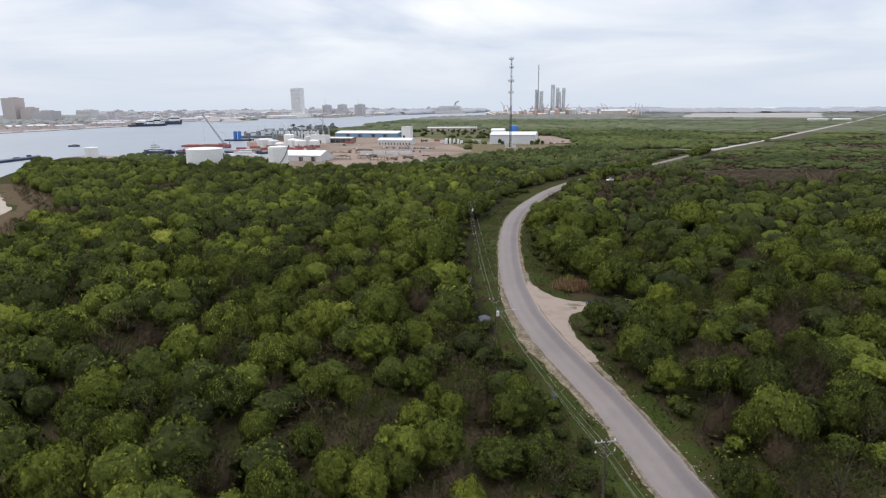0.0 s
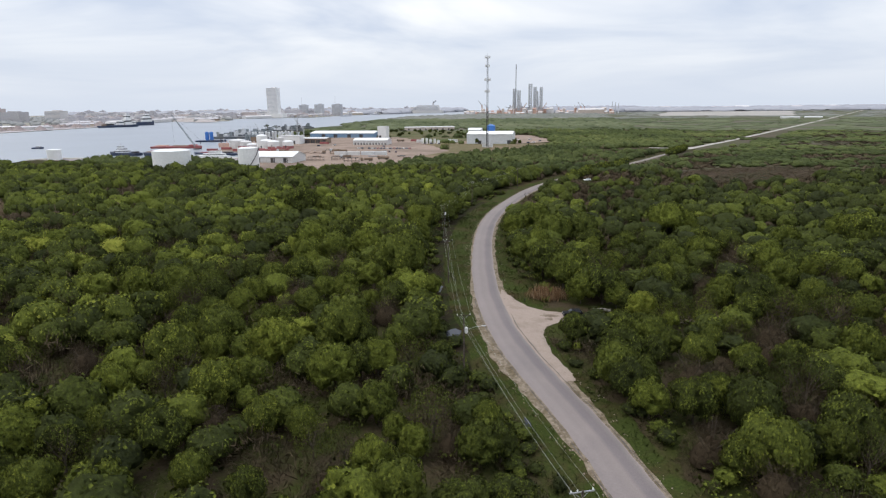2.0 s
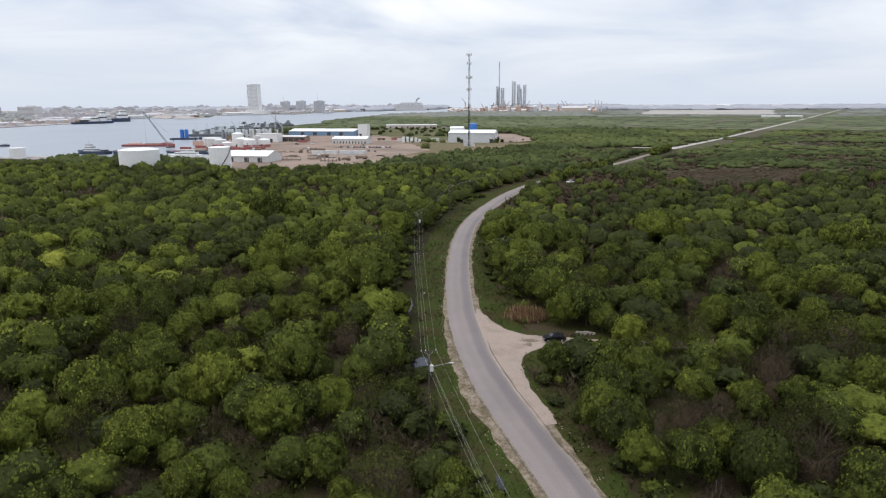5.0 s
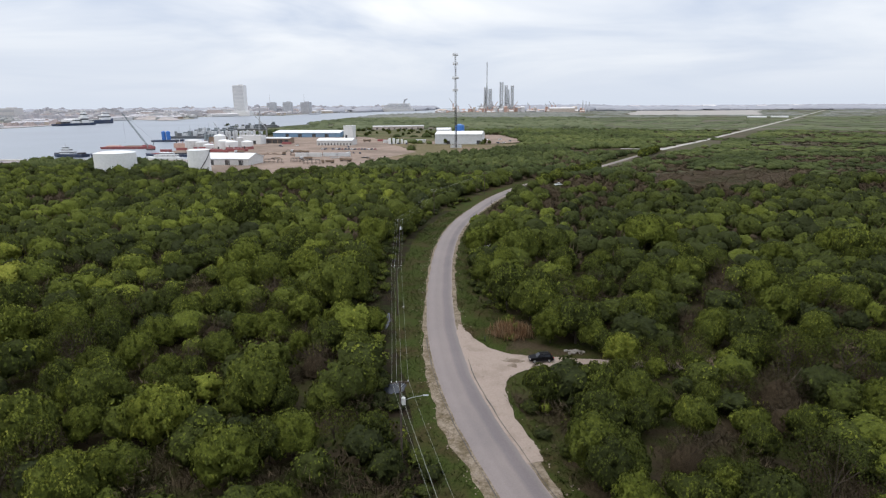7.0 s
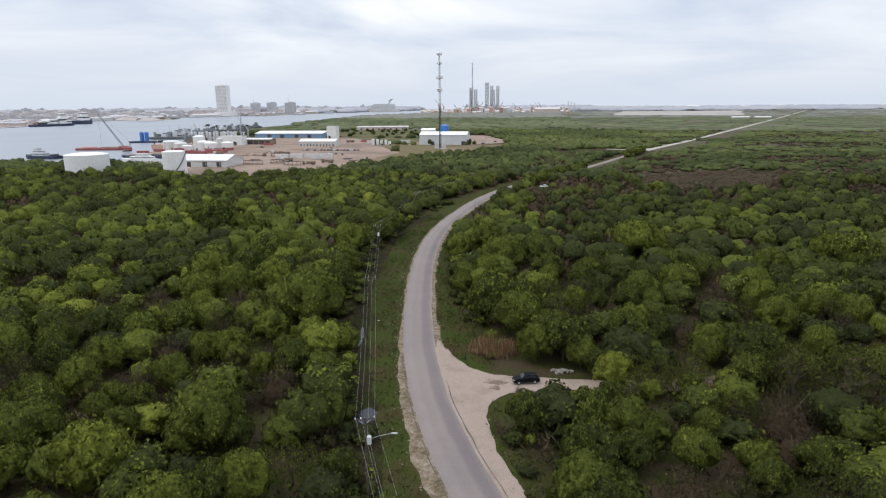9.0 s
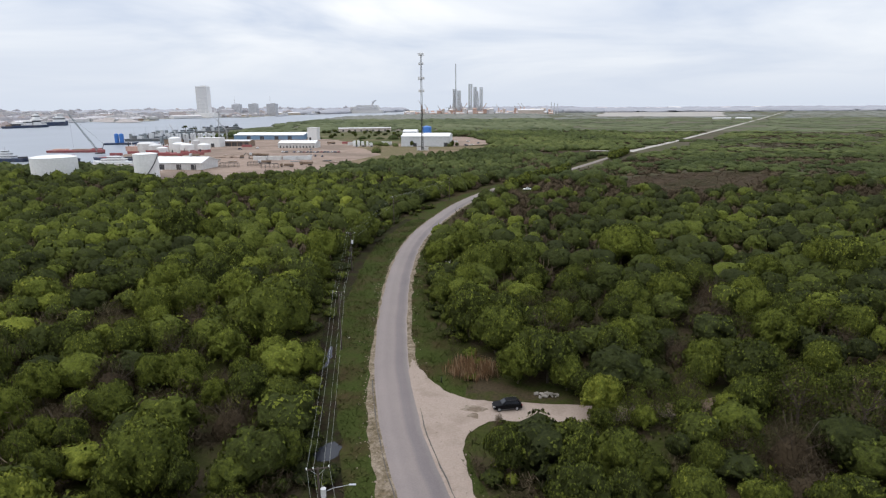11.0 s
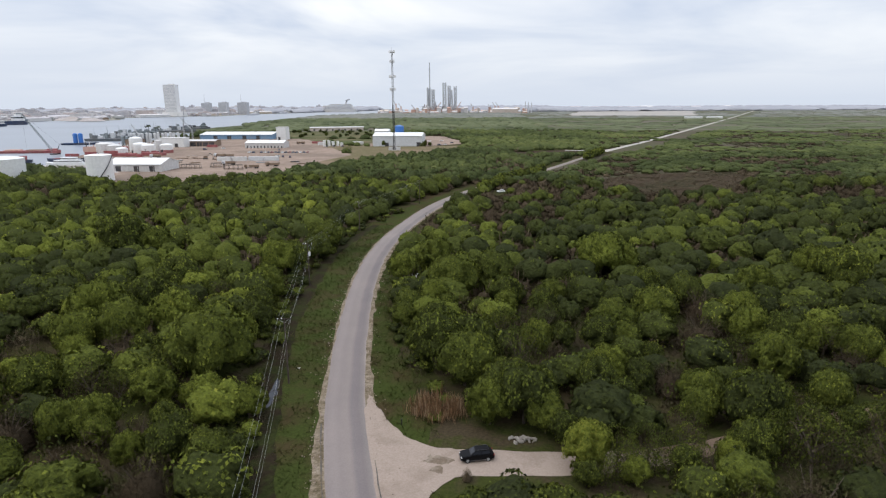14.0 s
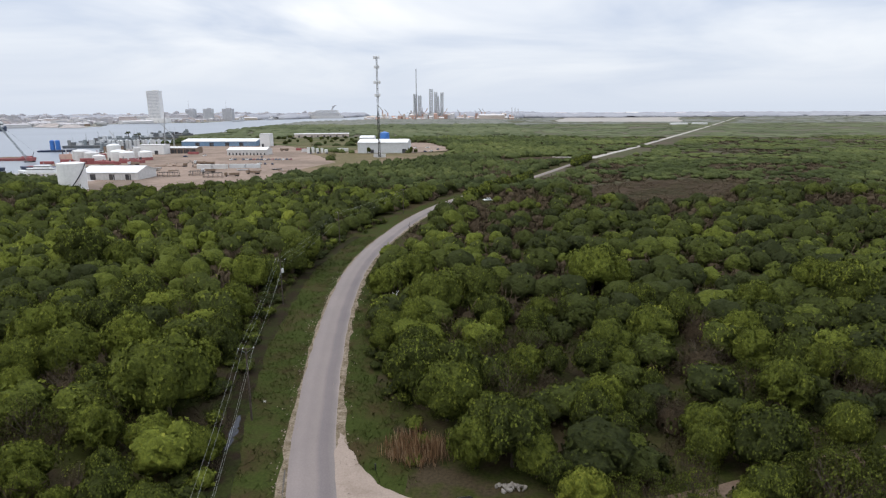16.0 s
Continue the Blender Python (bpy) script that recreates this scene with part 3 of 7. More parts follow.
near_cols = np.interp(road_line[:, 1], [60, 85, 100, 112, 140, 152, 170, 420], [0.6, 0.8, 1.8, 2.5, 2.0, 1.0, 0.5, 0.4])
shoulder_l = half + near_cols * rng.uniform(0.75, 1.2, len(half)) + rng.normal(0, 0.12, len(half))
right_cols = np.interp(road_line[:, 1], [60, 85, 100, 108, 118, 160, 190, 420], [0.5, 0.7, 1.3, 2.2, 3.0, 1.2, 0.9, 0.4])
shoulder_r = half + right_cols + rng.normal(0, 0.18, len(half))
verge_l = half + np.interp(road_line[:, 1], [60, 100, 112, 125, 170, 200, 245, 290, 345, 420], [8.5, 8.5, 9.5, 11, 12.5, 14.5, 14.5, 12.5, 8, 3]) + rng.normal(0, 0.6, len(half))
verge_r = half + np.interp(road_line[:, 1], [60, 100, 118, 150, 158, 182, 210, 240, 300, 420], [5, 5, 5, 11, 9, 6, 5.5, 2.5, 2, 1]) + rng.normal(0, 0.5, len(half))
tagged(ribbon("verge", road_line, verge_l, -verge_r, 0.02, 0.03, M_VERGE), "rough green grass verge along the road", "verge", kind="structure")
tagged(ribbon("shoulder", road_line, shoulder_l, -shoulder_r, 0.05, 0.04, M_CRUMBLE), "crumbled pale gravel shoulder of the road", "shoulder", kind="structure")
tagged(ribbon("road", road_line, edge_l, -edge_r, 0.10, 0.10, M_ROAD, True), "worn pale grey two-lane road without markings", "road", kind="structure")
track_line = smooth_line(TRACK_PTS, 2.0)
tw = np.interp(track_line[:, 0], [-12, -4, 3, 14, 40, 110], [3.4, 3.2, 3.0, 2.4, 1.6, 1.2]) + rng.normal(0, 0.15, len(track_line))
k = track_line[:, 0] < 27
tagged(ribbon("gravel_track", track_line[k], tw[k], -tw[k], 0.085, 0.05, M_GRAVEL), "pale gravel side track leading off the road", "track", kind="structure")
k = track_line[:, 0] > 24
tagged(ribbon("dirt_track", track_line[k], tw[k] * 0.95, -tw[k] * 0.95, 0.079, 0.045, M_TRACKDIRT), "brown dirt track running on through the scrub", "track", kind="structure")
JUNCTION = [(-17.5, 158), (-15.6, 154.5), (-13, 150), (-10, 145.8), (-6, 143), (-1, 142.4), (3, 142.4), (3, 136.8), (-1, 136.4), (-3.4, 134.4), (-5, 131.8), (-5.1, 128), (-4.6, 124), (-3, 118), (-0.4, 112), (1.2, 107), (-2, 106), (-8, 118), (-13, 134), (-17, 148)]
flat("junction_apron", JUNCTION, 0.075, M_GRAVEL, "pale gravel apron where the track joins the road", "road", 0.16, 1.0, 4)
flat("damp_patch", [(-6.5, 139.5), (-4.5, 138.6), (-3, 138.8), (-2, 139.8), (-3.4, 140.6), (-5.6, 140.8)], 0.095, M_DIRT, "damp brown patch in the gravel", "patch", 0.15, 0.5, 8)
flat("damp_patch", [(-5.4, 137.2), (-3.8, 136.6), (-3.4, 137.8), (-4.6, 138.4)], 0.095, M_DIRT, "damp brown patch in the gravel", "patch", 0.15, 0.5, 9)
far_line = smooth_line(FAR_ROAD_PTS, 40)
fw = np.full(len(far_line), 3.6)
tagged(ribbon("far_road", far_line, fw, -fw, 0.25, 0.2, M_FARROAD), "straight pale road running to the horizon", "road", kind="structure")
side_line = smooth_line([(134, 704), (118, 684), (101, 682), (81, 686)], 10)
sw = np.full(len(side_line), 3.0)
tagged(ribbon("side_road", side_line, sw, -sw, 0.2, 0.15, M_FARROAD), "narrow pale side road through the scrub", "road", kind="structure")
# dark broken edge of the asphalt
for sgn, lo, hi in ((1, 60, 150), (-1, 60, 140)):
    k = (road_line[:, 1] > lo) & (road_line[:, 1] < hi)
    off = (edge_l if sgn > 0 else edge_r)[k] * sgn
    tagged(ribbon("asphalt_edge", road_line[k], off + 0.10 + rng.normal(0, 0.03, k.sum()), off - 0.02 + rng.normal(0, 0.05, k.sum()), 0.118, 0.02, M_EDGE), "dark crumbling edge of the asphalt", "road edge", kind="structure")

# ditch water along the pole line
for k, (o, lab) in enumerate((([(-26.2, 124.6), (-25, 123.2), (-23.2, 123.4), (-22.3, 125), (-22.5, 127), (-23.8, 128.2), (-25.6, 127.2)], "round pool of dark water in a ditch"),
                              ([(-33.1, 152.5), (-32.8, 152), (-32.6, 154), (-33.7, 160.0), (-34.6, 163), (-34.9, 161.5), (-34.1, 157)], "long puddle shining in the ditch"),
                              ([(-15.6, 96.4), (-13.8, 95.9), (-12.8, 96.8), (-13.4, 97.9), (-15, 97.8)], "small puddle under the power line"),
                              ([(-6.4, 90.6), (-5.8, 89.6), (-5.4, 90.2), (-6, 92.4), (-6.6, 92.8)], "puddle beside the road shoulder"))):
    flat("puddle", o, 0.045, M_PUDDLE, lab, "puddle", 0.14, 0.7, 20 + k)
ditch_line = smooth_line([(-14, 96), (-19, 108), (-24, 125), (-30, 143), (-34.5, 160), (-40, 184), (-44, 214), (-47, 256), (-42, 300)], 3)
dw = 1.7 + rng.normal(0, 0.3, len(ditch_line))
tagged(ribbon("ditch", ditch_line, dw, -dw, 0.03, 0.01, M_DITCH), "muddy brown ditch under the power line", "ditch", kind="structure")


def line_distance(line, x, y):
    """Signed distance to a line (left positive) and the index of the nearest point."""
    nrm = normals_of(line)
    best, sign, idx = np.full(len(x), 1e9), np.zeros(len(x)), np.zeros(len(x), int)
    for i, (p, q) in enumerate(zip(line, nrm)):
        dx, dy = x - p[0], y - p[1]
        d = np.hypot(dx, dy)
        k = d < best
        best[k], idx[k] = d[k], i
        sign[k] = np.sign(dx * q[0] + dy * q[1])[k]
    return best * sign, idx


def open_ground(x, y, margin=0.0):
    """Where no tree stands: roads, verges, yards, marsh and water."""
    d, i = line_distance(road_line, x, y)
    bad = (d < verge_l[i] - 1.0 + margin) & (d > -verge_r[i] + 0.5 - margin) & (y < 690)
    bad |= (d < 10) & (d > -18 - margin) & (y > 470) & (y < 690)
    dt, it = line_distance(track_line, x, y)
    bad |= np.abs(dt) < tw[it] + np.where(x > 14, 0.2, 0.6) + margin
    df, _ = line_distance(far_line, x, y)
    bad |= (df < 12 + margin) & (df > -34 - margin)
    ds, _ = line_distance(side_line, x, y)
    bad |= np.abs(ds) < 6 + margin
    for poly in (YARD, HALL_YARD, HALL_LAWN, MARSH, MARSH_FAR, JUNCTION, BACK_FIELD, YARD_FRONT, QUAY, MARKET_FIELD):
        bad |= inside(poly, x, y)
    bad |= inside([(-8, 142), (8, 143.5), (12, 149), (3, 160), (-8, 163), (-15, 156)], x, y)
    bad |= inside([(2, 127), (9, 129), (15, 137), (3, 137.5), (-5, 133), (-5, 126)], x, y)
    bad |= np.hypot(x + 309.5, y - 432.6) < 17.5
    bad |= np.hypot(x + 246, y - 438) < 11
    bad |= ~inside(ISLAND, x, y)
    bad |= inside([(-178, 110), (-184, 143), (-206, 175), (-248, 230), (-288, 268), (-370, 312), (-480, 430), (-560, 300), (-300, 100)], x, y)
    return bad


# ---- trees ----


def unit(v):
    return v / np.maximum(np.linalg.norm(v, axis=-1, keepdims=True), 1e-9)


def rhombi(pos, nrm, size, rng, slim=0.62):
    """A leaf spray at each place: a rhombus, four corners, two triangles."""
    t = unit(np.cross(nrm, unit(rng.normal(size=pos.shape))))
    u = np.cross(nrm, t)
    s = size[:, None]
    bend = nrm * s * 0.18
    return np.stack([pos - t * s, pos - u * s * slim + bend, pos + t * s, pos + u * s * slim + bend], axis=1)


def crown(rng, lobes, clumps, leaf, core=(16, 7), lean=0.0, seat=0.0):
    """A broad crown of radius 1 and height 1, built up of rounded billows: an inner body darkened to stand for shade,
    and leaf clumps over the billows.
    seat: from a rounded crown on a trunk (0) to a half dome that sits on the ground (1). Returns corners, four-cornered
    faces, tones and facings."""
    low = 1.65 - 0.65 * seat
    k = np.arange(lobes)
    up_ = np.clip(1 - (k + rng.uniform(0.15, 0.85, lobes)) / lobes * low, -0.9, 1)
    turn_ = k * 2.39996 + rng.uniform(-0.5, 0.5, lobes)
    flat_ = np.sqrt(1 - up_ * up_)
    out = np.stack([flat_ * np.cos(turn_), flat_ * np.sin(turn_), up_], axis=1)
    ph = rng.uniform(0, 6.28, 2)
    fat = 1.62 / math.sqrt(lobes) * rng.uniform(0.76, 1.24, lobes)
    far = (1 - 0.85 * fat) * (1 + 0.08 * np.sin(2 * turn_ + ph[0]) + 0.07 * np.sin(3 * turn_ + ph[1])) * rng.uniform(0.91, 1.05, lobes)
    mid = out * far[:, None]
    shape, lift_ = np.array((1, 1, 0.48 + 0.48 * seat)), np.array((0, 0, 0.51 - 0.49 * seat))

    def place(p):
        q = p * shape + lift_
        q[:, 0] += lean * q[:, 2]
        q[:, 2] = np.maximum(q[:, 2], 0.03 * (1 - seat))
        return q

    vs, fs, ts, ns, base_n = [], [], [], [], 0
    if clumps:
        who = rng.choice(lobes, clumps * 4, p=fat ** 2 / np.sum(fat ** 2))
        d = unit(rng.normal(size=(len(who), 3)) + out[who] * 0.7 + (0, 0, 0.45))
        pos = mid[who] + d * (fat[who] * rng.uniform(0.95, 1.08, len(who)))[:, None]
        gap = np.linalg.norm(pos[:, None] - mid[None], axis=2) / fat[None]
        gap[np.arange(len(who)), who] = 9
        # fewer clumps low down, where the darkened body stands in for shade
        s = np.where((gap.min(axis=1) > 0.90) & (pos[:, 2] > -0.85) & (rng.uniform(size=len(who)) < 0.65 + 0.5 * pos[:, 2]))[0][:clumps]
        who, d, pos = who[s], d[s], pos[s]
        m = len(s)
        q = rhombi(place(pos), unit(d / shape * 0.6 + rng.normal(size=d.shape) * 0.40), leaf * rng.uniform(0.55, 1.4, m), rng, 0.7)
        soft = unit(unit(d + out[who] * 0.5 + rng.normal(size=d.shape) * 0.42) / shape)
        vs.append(q.reshape(-1, 3))
        fs.append(np.arange(m * 4).reshape(-1, 4))
        ts.append(np.repeat(rng.normal(0.02, 0.04, lobes)[who] + rng.normal(0, 0.03, m), 4))
        ns.append(np.repeat(soft, 4, axis=0))
        base_n = m * 4
    if core:
        ring, rows = core
        th = np.linspace(0.12, 2.25 - 0.65 * seat, rows)
        g, h = np.meshgrid(th, np.arange(ring) * 2 * math.pi / ring, indexing="ij")
        h = h + (np.arange(rows) % 2)[:, None] * math.pi / ring
        d = np.stack([np.sin(g) * np.cos(h), np.sin(g) * np.sin(h), np.cos(g)], axis=-1).reshape(-1, 3)
        b_ = d @ mid.T
        disc = fat[None] ** 2 - np.sum(mid * mid, axis=1)[None] + b_ * b_
        hit = np.where(disc > 0, b_ + np.sqrt(np.maximum(disc, 0)), 0)
        best = hit.argmax(axis=1)
        reach = np.maximum(hit.max(axis=1), 0.6) * (0.92 if clumps else 1.0)
        p = d * (reach * rng.uniform(0.95, 1.05, len(d)))[:, None]
        body_n = unit(unit(unit(p - mid[best]) + out[best] * 0.35) / shape)
        vs.append(place(p))
        fs.append(base_n + np.array([(i * ring + k, (i + 1) * ring + k, (i + 1) * ring + (k + 1) % ring, i * ring + (k + 1) % ring) for i in range(rows - 1) for k in range(ring)]
                                    + [(0, k, (k + 1) % ring, (k + 2) % ring) for k in range(1, ring - 2, 2)]))
        # lower tone under the clumps: shade inside the crown put into the colour
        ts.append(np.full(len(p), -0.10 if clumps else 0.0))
        ns.append(body_n)
    return np.concatenate(vs), np.concatenate(fs), np.concatenate(ts), np.concatenate(ns)


def bare(rng, count, leaf, slim=0.07, fork=0.6, core=None):
    """Thin twigs of a leafless thicket of radius 1 and height 1: a rounded haze, denser towards its skin, round an inner tangle."""
    d = unit(rng.normal(size=(count, 3)) + (0, 0, 0.55))
    d[:, 2] = np.abs(d[:, 2])
    ph = rng.uniform(0, 6.28, 2)

    def wave(a):
        return 0.92 + 0.11 * np.sin(3 * a + ph[0]) + 0.08 * np.sin(5 * a + ph[1])

    r = rng.uniform(0.15, 1.0, count) ** 0.45 * wave(np.arctan2(d[:, 1], d[:, 0]))
    pos = d * r[:, None] * (1, 1, 0.86) + (0, 0, 0.06)
    grow = unit(d * (1, 1, 0.8) + (0, 0, 0.45) + rng.normal(size=(count, 3)) * fork)
    side = unit(np.cross(grow, rng.normal(size=(count, 3))))
    s = (leaf * rng.uniform(0.5, 1.5, count))[:, None]
    v = np.stack([pos - grow * s, pos - side * s * slim, pos + grow * s, pos + side * s * slim], axis=1).reshape(-1, 3)
    v[:, 2] = np.maximum(v[:, 2], 0.0)
    f = np.arange(count * 4).reshape(-1, 4)
    t, nn = np.repeat(rng.normal(0, 0.10, count), 4), np.repeat(unit(d + (0, 0, 0.4) + rng.normal(size=d.shape) * 0.3), 4, axis=0)
    if core:
        ring, rows = core
        g, h = np.meshgrid(np.linspace(0.1, 1.5, rows), np.arange(ring) * 2 * math.pi / ring, indexing="ij")
        e = np.stack([np.sin(g) * np.cos(h), np.sin(g) * np.sin(h), np.cos(g)], axis=-1).reshape(-1, 3)
        p = e * (0.58 * wave(h.ravel()) * rng.uniform(0.9, 1.08, len(e)))[:, None] * (1, 1, 0.86) + (0, 0, 0.05)
        f = np.concatenate([f, len(v) + np.array([(i * ring + k, (i + 1) * ring + k, (i + 1) * ring + (k + 1) % ring, i * ring + (k + 1) % ring) for i in range(rows - 1) for k in range(ring)]
                                                 + [(0, k, (k + 1) % ring, (k + 2) % ring) for k in range(1, ring - 2, 2)])])
        # the inner tangle gets a darker tone, painted shade within the twigs
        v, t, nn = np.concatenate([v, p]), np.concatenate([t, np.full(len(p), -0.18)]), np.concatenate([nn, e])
    return v, f, t, nn


def quads_mesh(name, vf, mat, tone=None):
    """One smooth mesh from corners and four-cornered faces; tone holds one value for each corner."""
    v, f = vf[:2]
    tone = vf[2] if tone is None else tone
    me = bpy.data.meshes.new(name)
    n = len(f)
    me.vertices.add(len(v))
    me.vertices.foreach_set("co", np.ascontiguousarray(v, np.float32).ravel())
    me.loops.add(n * 4)
    me.loops.foreach_set("vertex_index", np.ascontiguousarray(f, np.int32).ravel())
    me.polygons.add(n)
    me.polygons.foreach_set("loop_start", np.arange(0, n * 4, 4, dtype=np.int32))
    soft_f = np.any(np.asarray(vf[3])[np.asarray(f)[:, 0]], axis=1) if len(vf) > 3 else np.ones(n, bool)
    me.polygons.foreach_set("use_smooth", soft_f)
    if len(tone):
        me.attributes.new("tone", "FLOAT", "POINT").data.foreach_set("value", np.asarray(tone, np.float32))
    me.update(calc_edges=True)
    if len(vf) > 3 and np.any(vf[3]):
        me.normals_split_custom_set_from_vertices(vf[3])
    me.materials.append(mat)
    return me


def trunk_mesh(rng, bare_tree=False):
    """A short tapered trunk that forks into limbs, for a tree of radius 1 and height 1."""
    b = bmesh.new()
    add_tube(b, [(0, 0, 0), (0.02, 0.01, 0.18), (0.0, 0.03, 0.34)], 0.05, 6, 0.035)
    for k in range(7 if bare_tree else 5):
        a = k * 2 * math.pi / 5 + rng.uniform(-0.4, 0.4)
        o = rng.uniform(0.35, 0.72)
        add_tube(b, [(0, 0.02, rng.uniform(0.15, 0.32)), (math.cos(a) * o * 0.45, math.sin(a) * o * 0.45, 0.45), (math.cos(a) * o, math.sin(a) * o, rng.uniform(0.6, 0.82))], 0.016 if bare_tree else 0.03, 5, 0.006)
    return mesh_of("trunk", b, M_BARK)


rng = np.random.default_rng(11)
KINDS = []
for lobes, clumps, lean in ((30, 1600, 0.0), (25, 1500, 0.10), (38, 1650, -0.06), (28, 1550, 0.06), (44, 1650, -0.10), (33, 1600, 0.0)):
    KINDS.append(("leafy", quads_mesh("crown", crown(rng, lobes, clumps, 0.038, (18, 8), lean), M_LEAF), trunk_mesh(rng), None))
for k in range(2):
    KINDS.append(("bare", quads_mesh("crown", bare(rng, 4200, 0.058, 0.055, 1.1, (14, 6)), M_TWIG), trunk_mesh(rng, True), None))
for k in range(2):
    KINDS.append(("sparse", quads_mesh("crown", crown(rng, 22, 1450, 0.025, None, 0.05), M_LEAF), trunk_mesh(rng, True), quads_mesh("twig_haze", [(v * 1.05, f, t, n) for v, f, t, n in (bare(rng, 1300, 0.06, 0.065, 1.0),)][0], M_TWIG)))

POLES_AT = [(22.0, 12.0), (1.1, 59.2), (-18.0, 104.2), (-32.2, 161.2), (-45.0, 218.0), (-46.0, 288.0), (-30, 352)]


def scatter(rng, x0, x1, y0, y1, step):
    """Jittered places over a stretch of the plan."""
    gx, gy = np.meshgrid(np.arange(x0, x1, step), np.arange(y0, y1, step))
    gx = gx + (np.arange(gx.shape[0]) % 2)[:, None] * step / 2
    return (gx + rng.uniform(-0.42, 0.42, gx.shape) * step).ravel(), (gy + rng.uniform(-0.42, 0.42, gy.shape) * step).ravel()


def patches(x, y, scale, seed):
    return np.array([noise.noise((a / scale, b / scale, seed)) for a, b in zip(x, y)])


# single trees that can be told apart: x, y, radius, tone
BARE_EAST = [(24.8, 78.4, 4.1, 0.5), (18.4, 84.9, 4.5, 0.35), (33.8, 96.8, 4.5, 0.25), (20.2, 108.1, 4.1, 0.5), (37, 119.8, 4.6, 0.4), (38.4, 128.1, 5.4, 0.3), (55.4, 135.9, 2.9, 0.3), (32.1, 160.8, 3.8, 0.4), (14.9, 167, 3.6, 0.3), (64.9, 168.8, 3.6, 0.3), (42.9, 179.4, 5.8, 0.4), (49.2, 196.6, 5.2, 0.3)]
BARE_WEST = [(-61.1, 53.1, 2.9, 0.5), (-45.6, 57.2, 3.9, 0.4), (-38.6, 61.6, 2.2, 0.3), (-41.7, 63.5, 2.3, 0.4), (-29.3, 69.3, 3.1, 0.4), (-51, 79.3, 3.2, 0.4), (-15.7, 80.6, 3.4, 0.3), (-79.5, 83.7, 4.1, 0.4), (-86.5, 94.4, 4, 0.3), (-85.3, 117.5, 2.5, 0.4), (-34.6, 121, 2.8, 0.3), (-61.9, 123.6, 5.1, 0.3), (-39.5, 128.6, 4.6, 0.35), (-51.9, 131.7, 3.2, 0.3), (-64.5, 137.8, 5.1, 0.25), (-46.7, 140.3, 3.1, 0.4), (-109.7, 141.7, 4.4, 0.4), (-64.4, 165.6, 5.1, 0.5), (-71.3, 222, 4.4, 0.5)]
LEAFY_BEND_EAST_A = [(7.7, 150.2, 4.6, 0.4), (33.7, 151.6, 2.7, 0.5), (7.4, 154.1, 2.4, 0.4), (45.3, 154.1, 3.1, 0.45), (35.3, 154.2, 3.4, 0.45), (5, 154.4, 4, 0.5), (23.2, 154.8, 2.4, 0.4), (55.2, 156.9, 3.2, 0.5), (42.9, 157.1, 2.8, 0.5), (34.8, 157.7, 2.4, 0.5), (10.5, 158, 2.5, 0.45), (20, 158.7, 3.3, 0.45), (27.3, 161.3, 2.6, 0.35), (-1.7, 162.2, 5, 0.47), (22.6, 163, 3.5, 0.55), (25.5, 164.1, 2.2, 0.5), (51.4, 166.9, 4.4, 0.45), (-1.1, 169.9, 4.7, 0.45), (31.9, 171.5, 1.9, 0.45), (69.1, 174.4, 3.8, 0.5), (11.6, 176.8, 3, 0.5), (28.5, 177.1, 3, 0.4), (61.5, 177.4, 3.4, 0.5), (23.7, 177.6, 3.5, 0.4), (16.8, 178.2, 2.5, 0.4)]
LEAFY_BEND_EAST_B = [(59.1, 180.4, 4, 0.35), (53.1, 182.5, 4.1, 0.5), (27.7, 184.9, 4.3, 0.4)]
LEAFY_BEND_WEST = [(-50.6, 151.3, 3.6, 0.5), (-71.1, 152, 3.8, 0.55), (-84.2, 152.6, 3.3, 0.4), (-45.6, 161.8, 7, 0.5), (-53, 164.7, 3.2, 0.5), (-73.3, 165.7, 2.8, 0.55), (-50.7, 166.9, 4.7, 0.5), (-61, 166.9, 2.8, 0.5), (-7.3, 170, 5.2, 0.45), (-77.3, 171.2, 4.4, 0.55), (-46, 173.3, 4, 0.55), (-69.9, 175.5, 5.1, 0.45), (-61.7, 180.5, 5.3, 0.55), (-7.9, 181.8, 3.7, 0.45), (-46.1, 183.1, 3.8, 0.4), (-57.6, 183.8, 2.7, 0.5), (-81.6, 184.5, 5.6, 0.5), (-15.1, 187.5, 2.8, 0.4)]
LEAFY_MIDDLE_EAST = [(30.6, 115.3, 2.4, 0.45), (14.9, 115.8, 2.5, 0.4), (38, 116.3, 2.8, 0.5), (23, 116.8, 2.9, 0.5), (18.1, 120.4, 2.6, 0.35), (14.9, 122, 3.5, 0.4), (51.3, 122.2, 3.8, 0.45), (9.9, 123.6, 3.4, 0.5), (0.8, 123.4, 3.0, 0.4), (26.5, 124.8, 2.2, 0.45), (53.4, 129.2, 2.2, 0.45), (33.8, 138.8, 2, 0.6), (14.9, 138.7, 3.2, 0.7), (37.2, 140.9, 3.1, 0.5), (12.8, 144.4, 2.2, 0.4), (62.1, 146.3, 3.1, 0.45), (12.1, 147.2, 1.8, 0.4), (10.7, 147.6, 2.9, 0.45), (2.6, 149.6, 3.5, 0.45), (40.9, 149.8, 4.4, 0.35)]
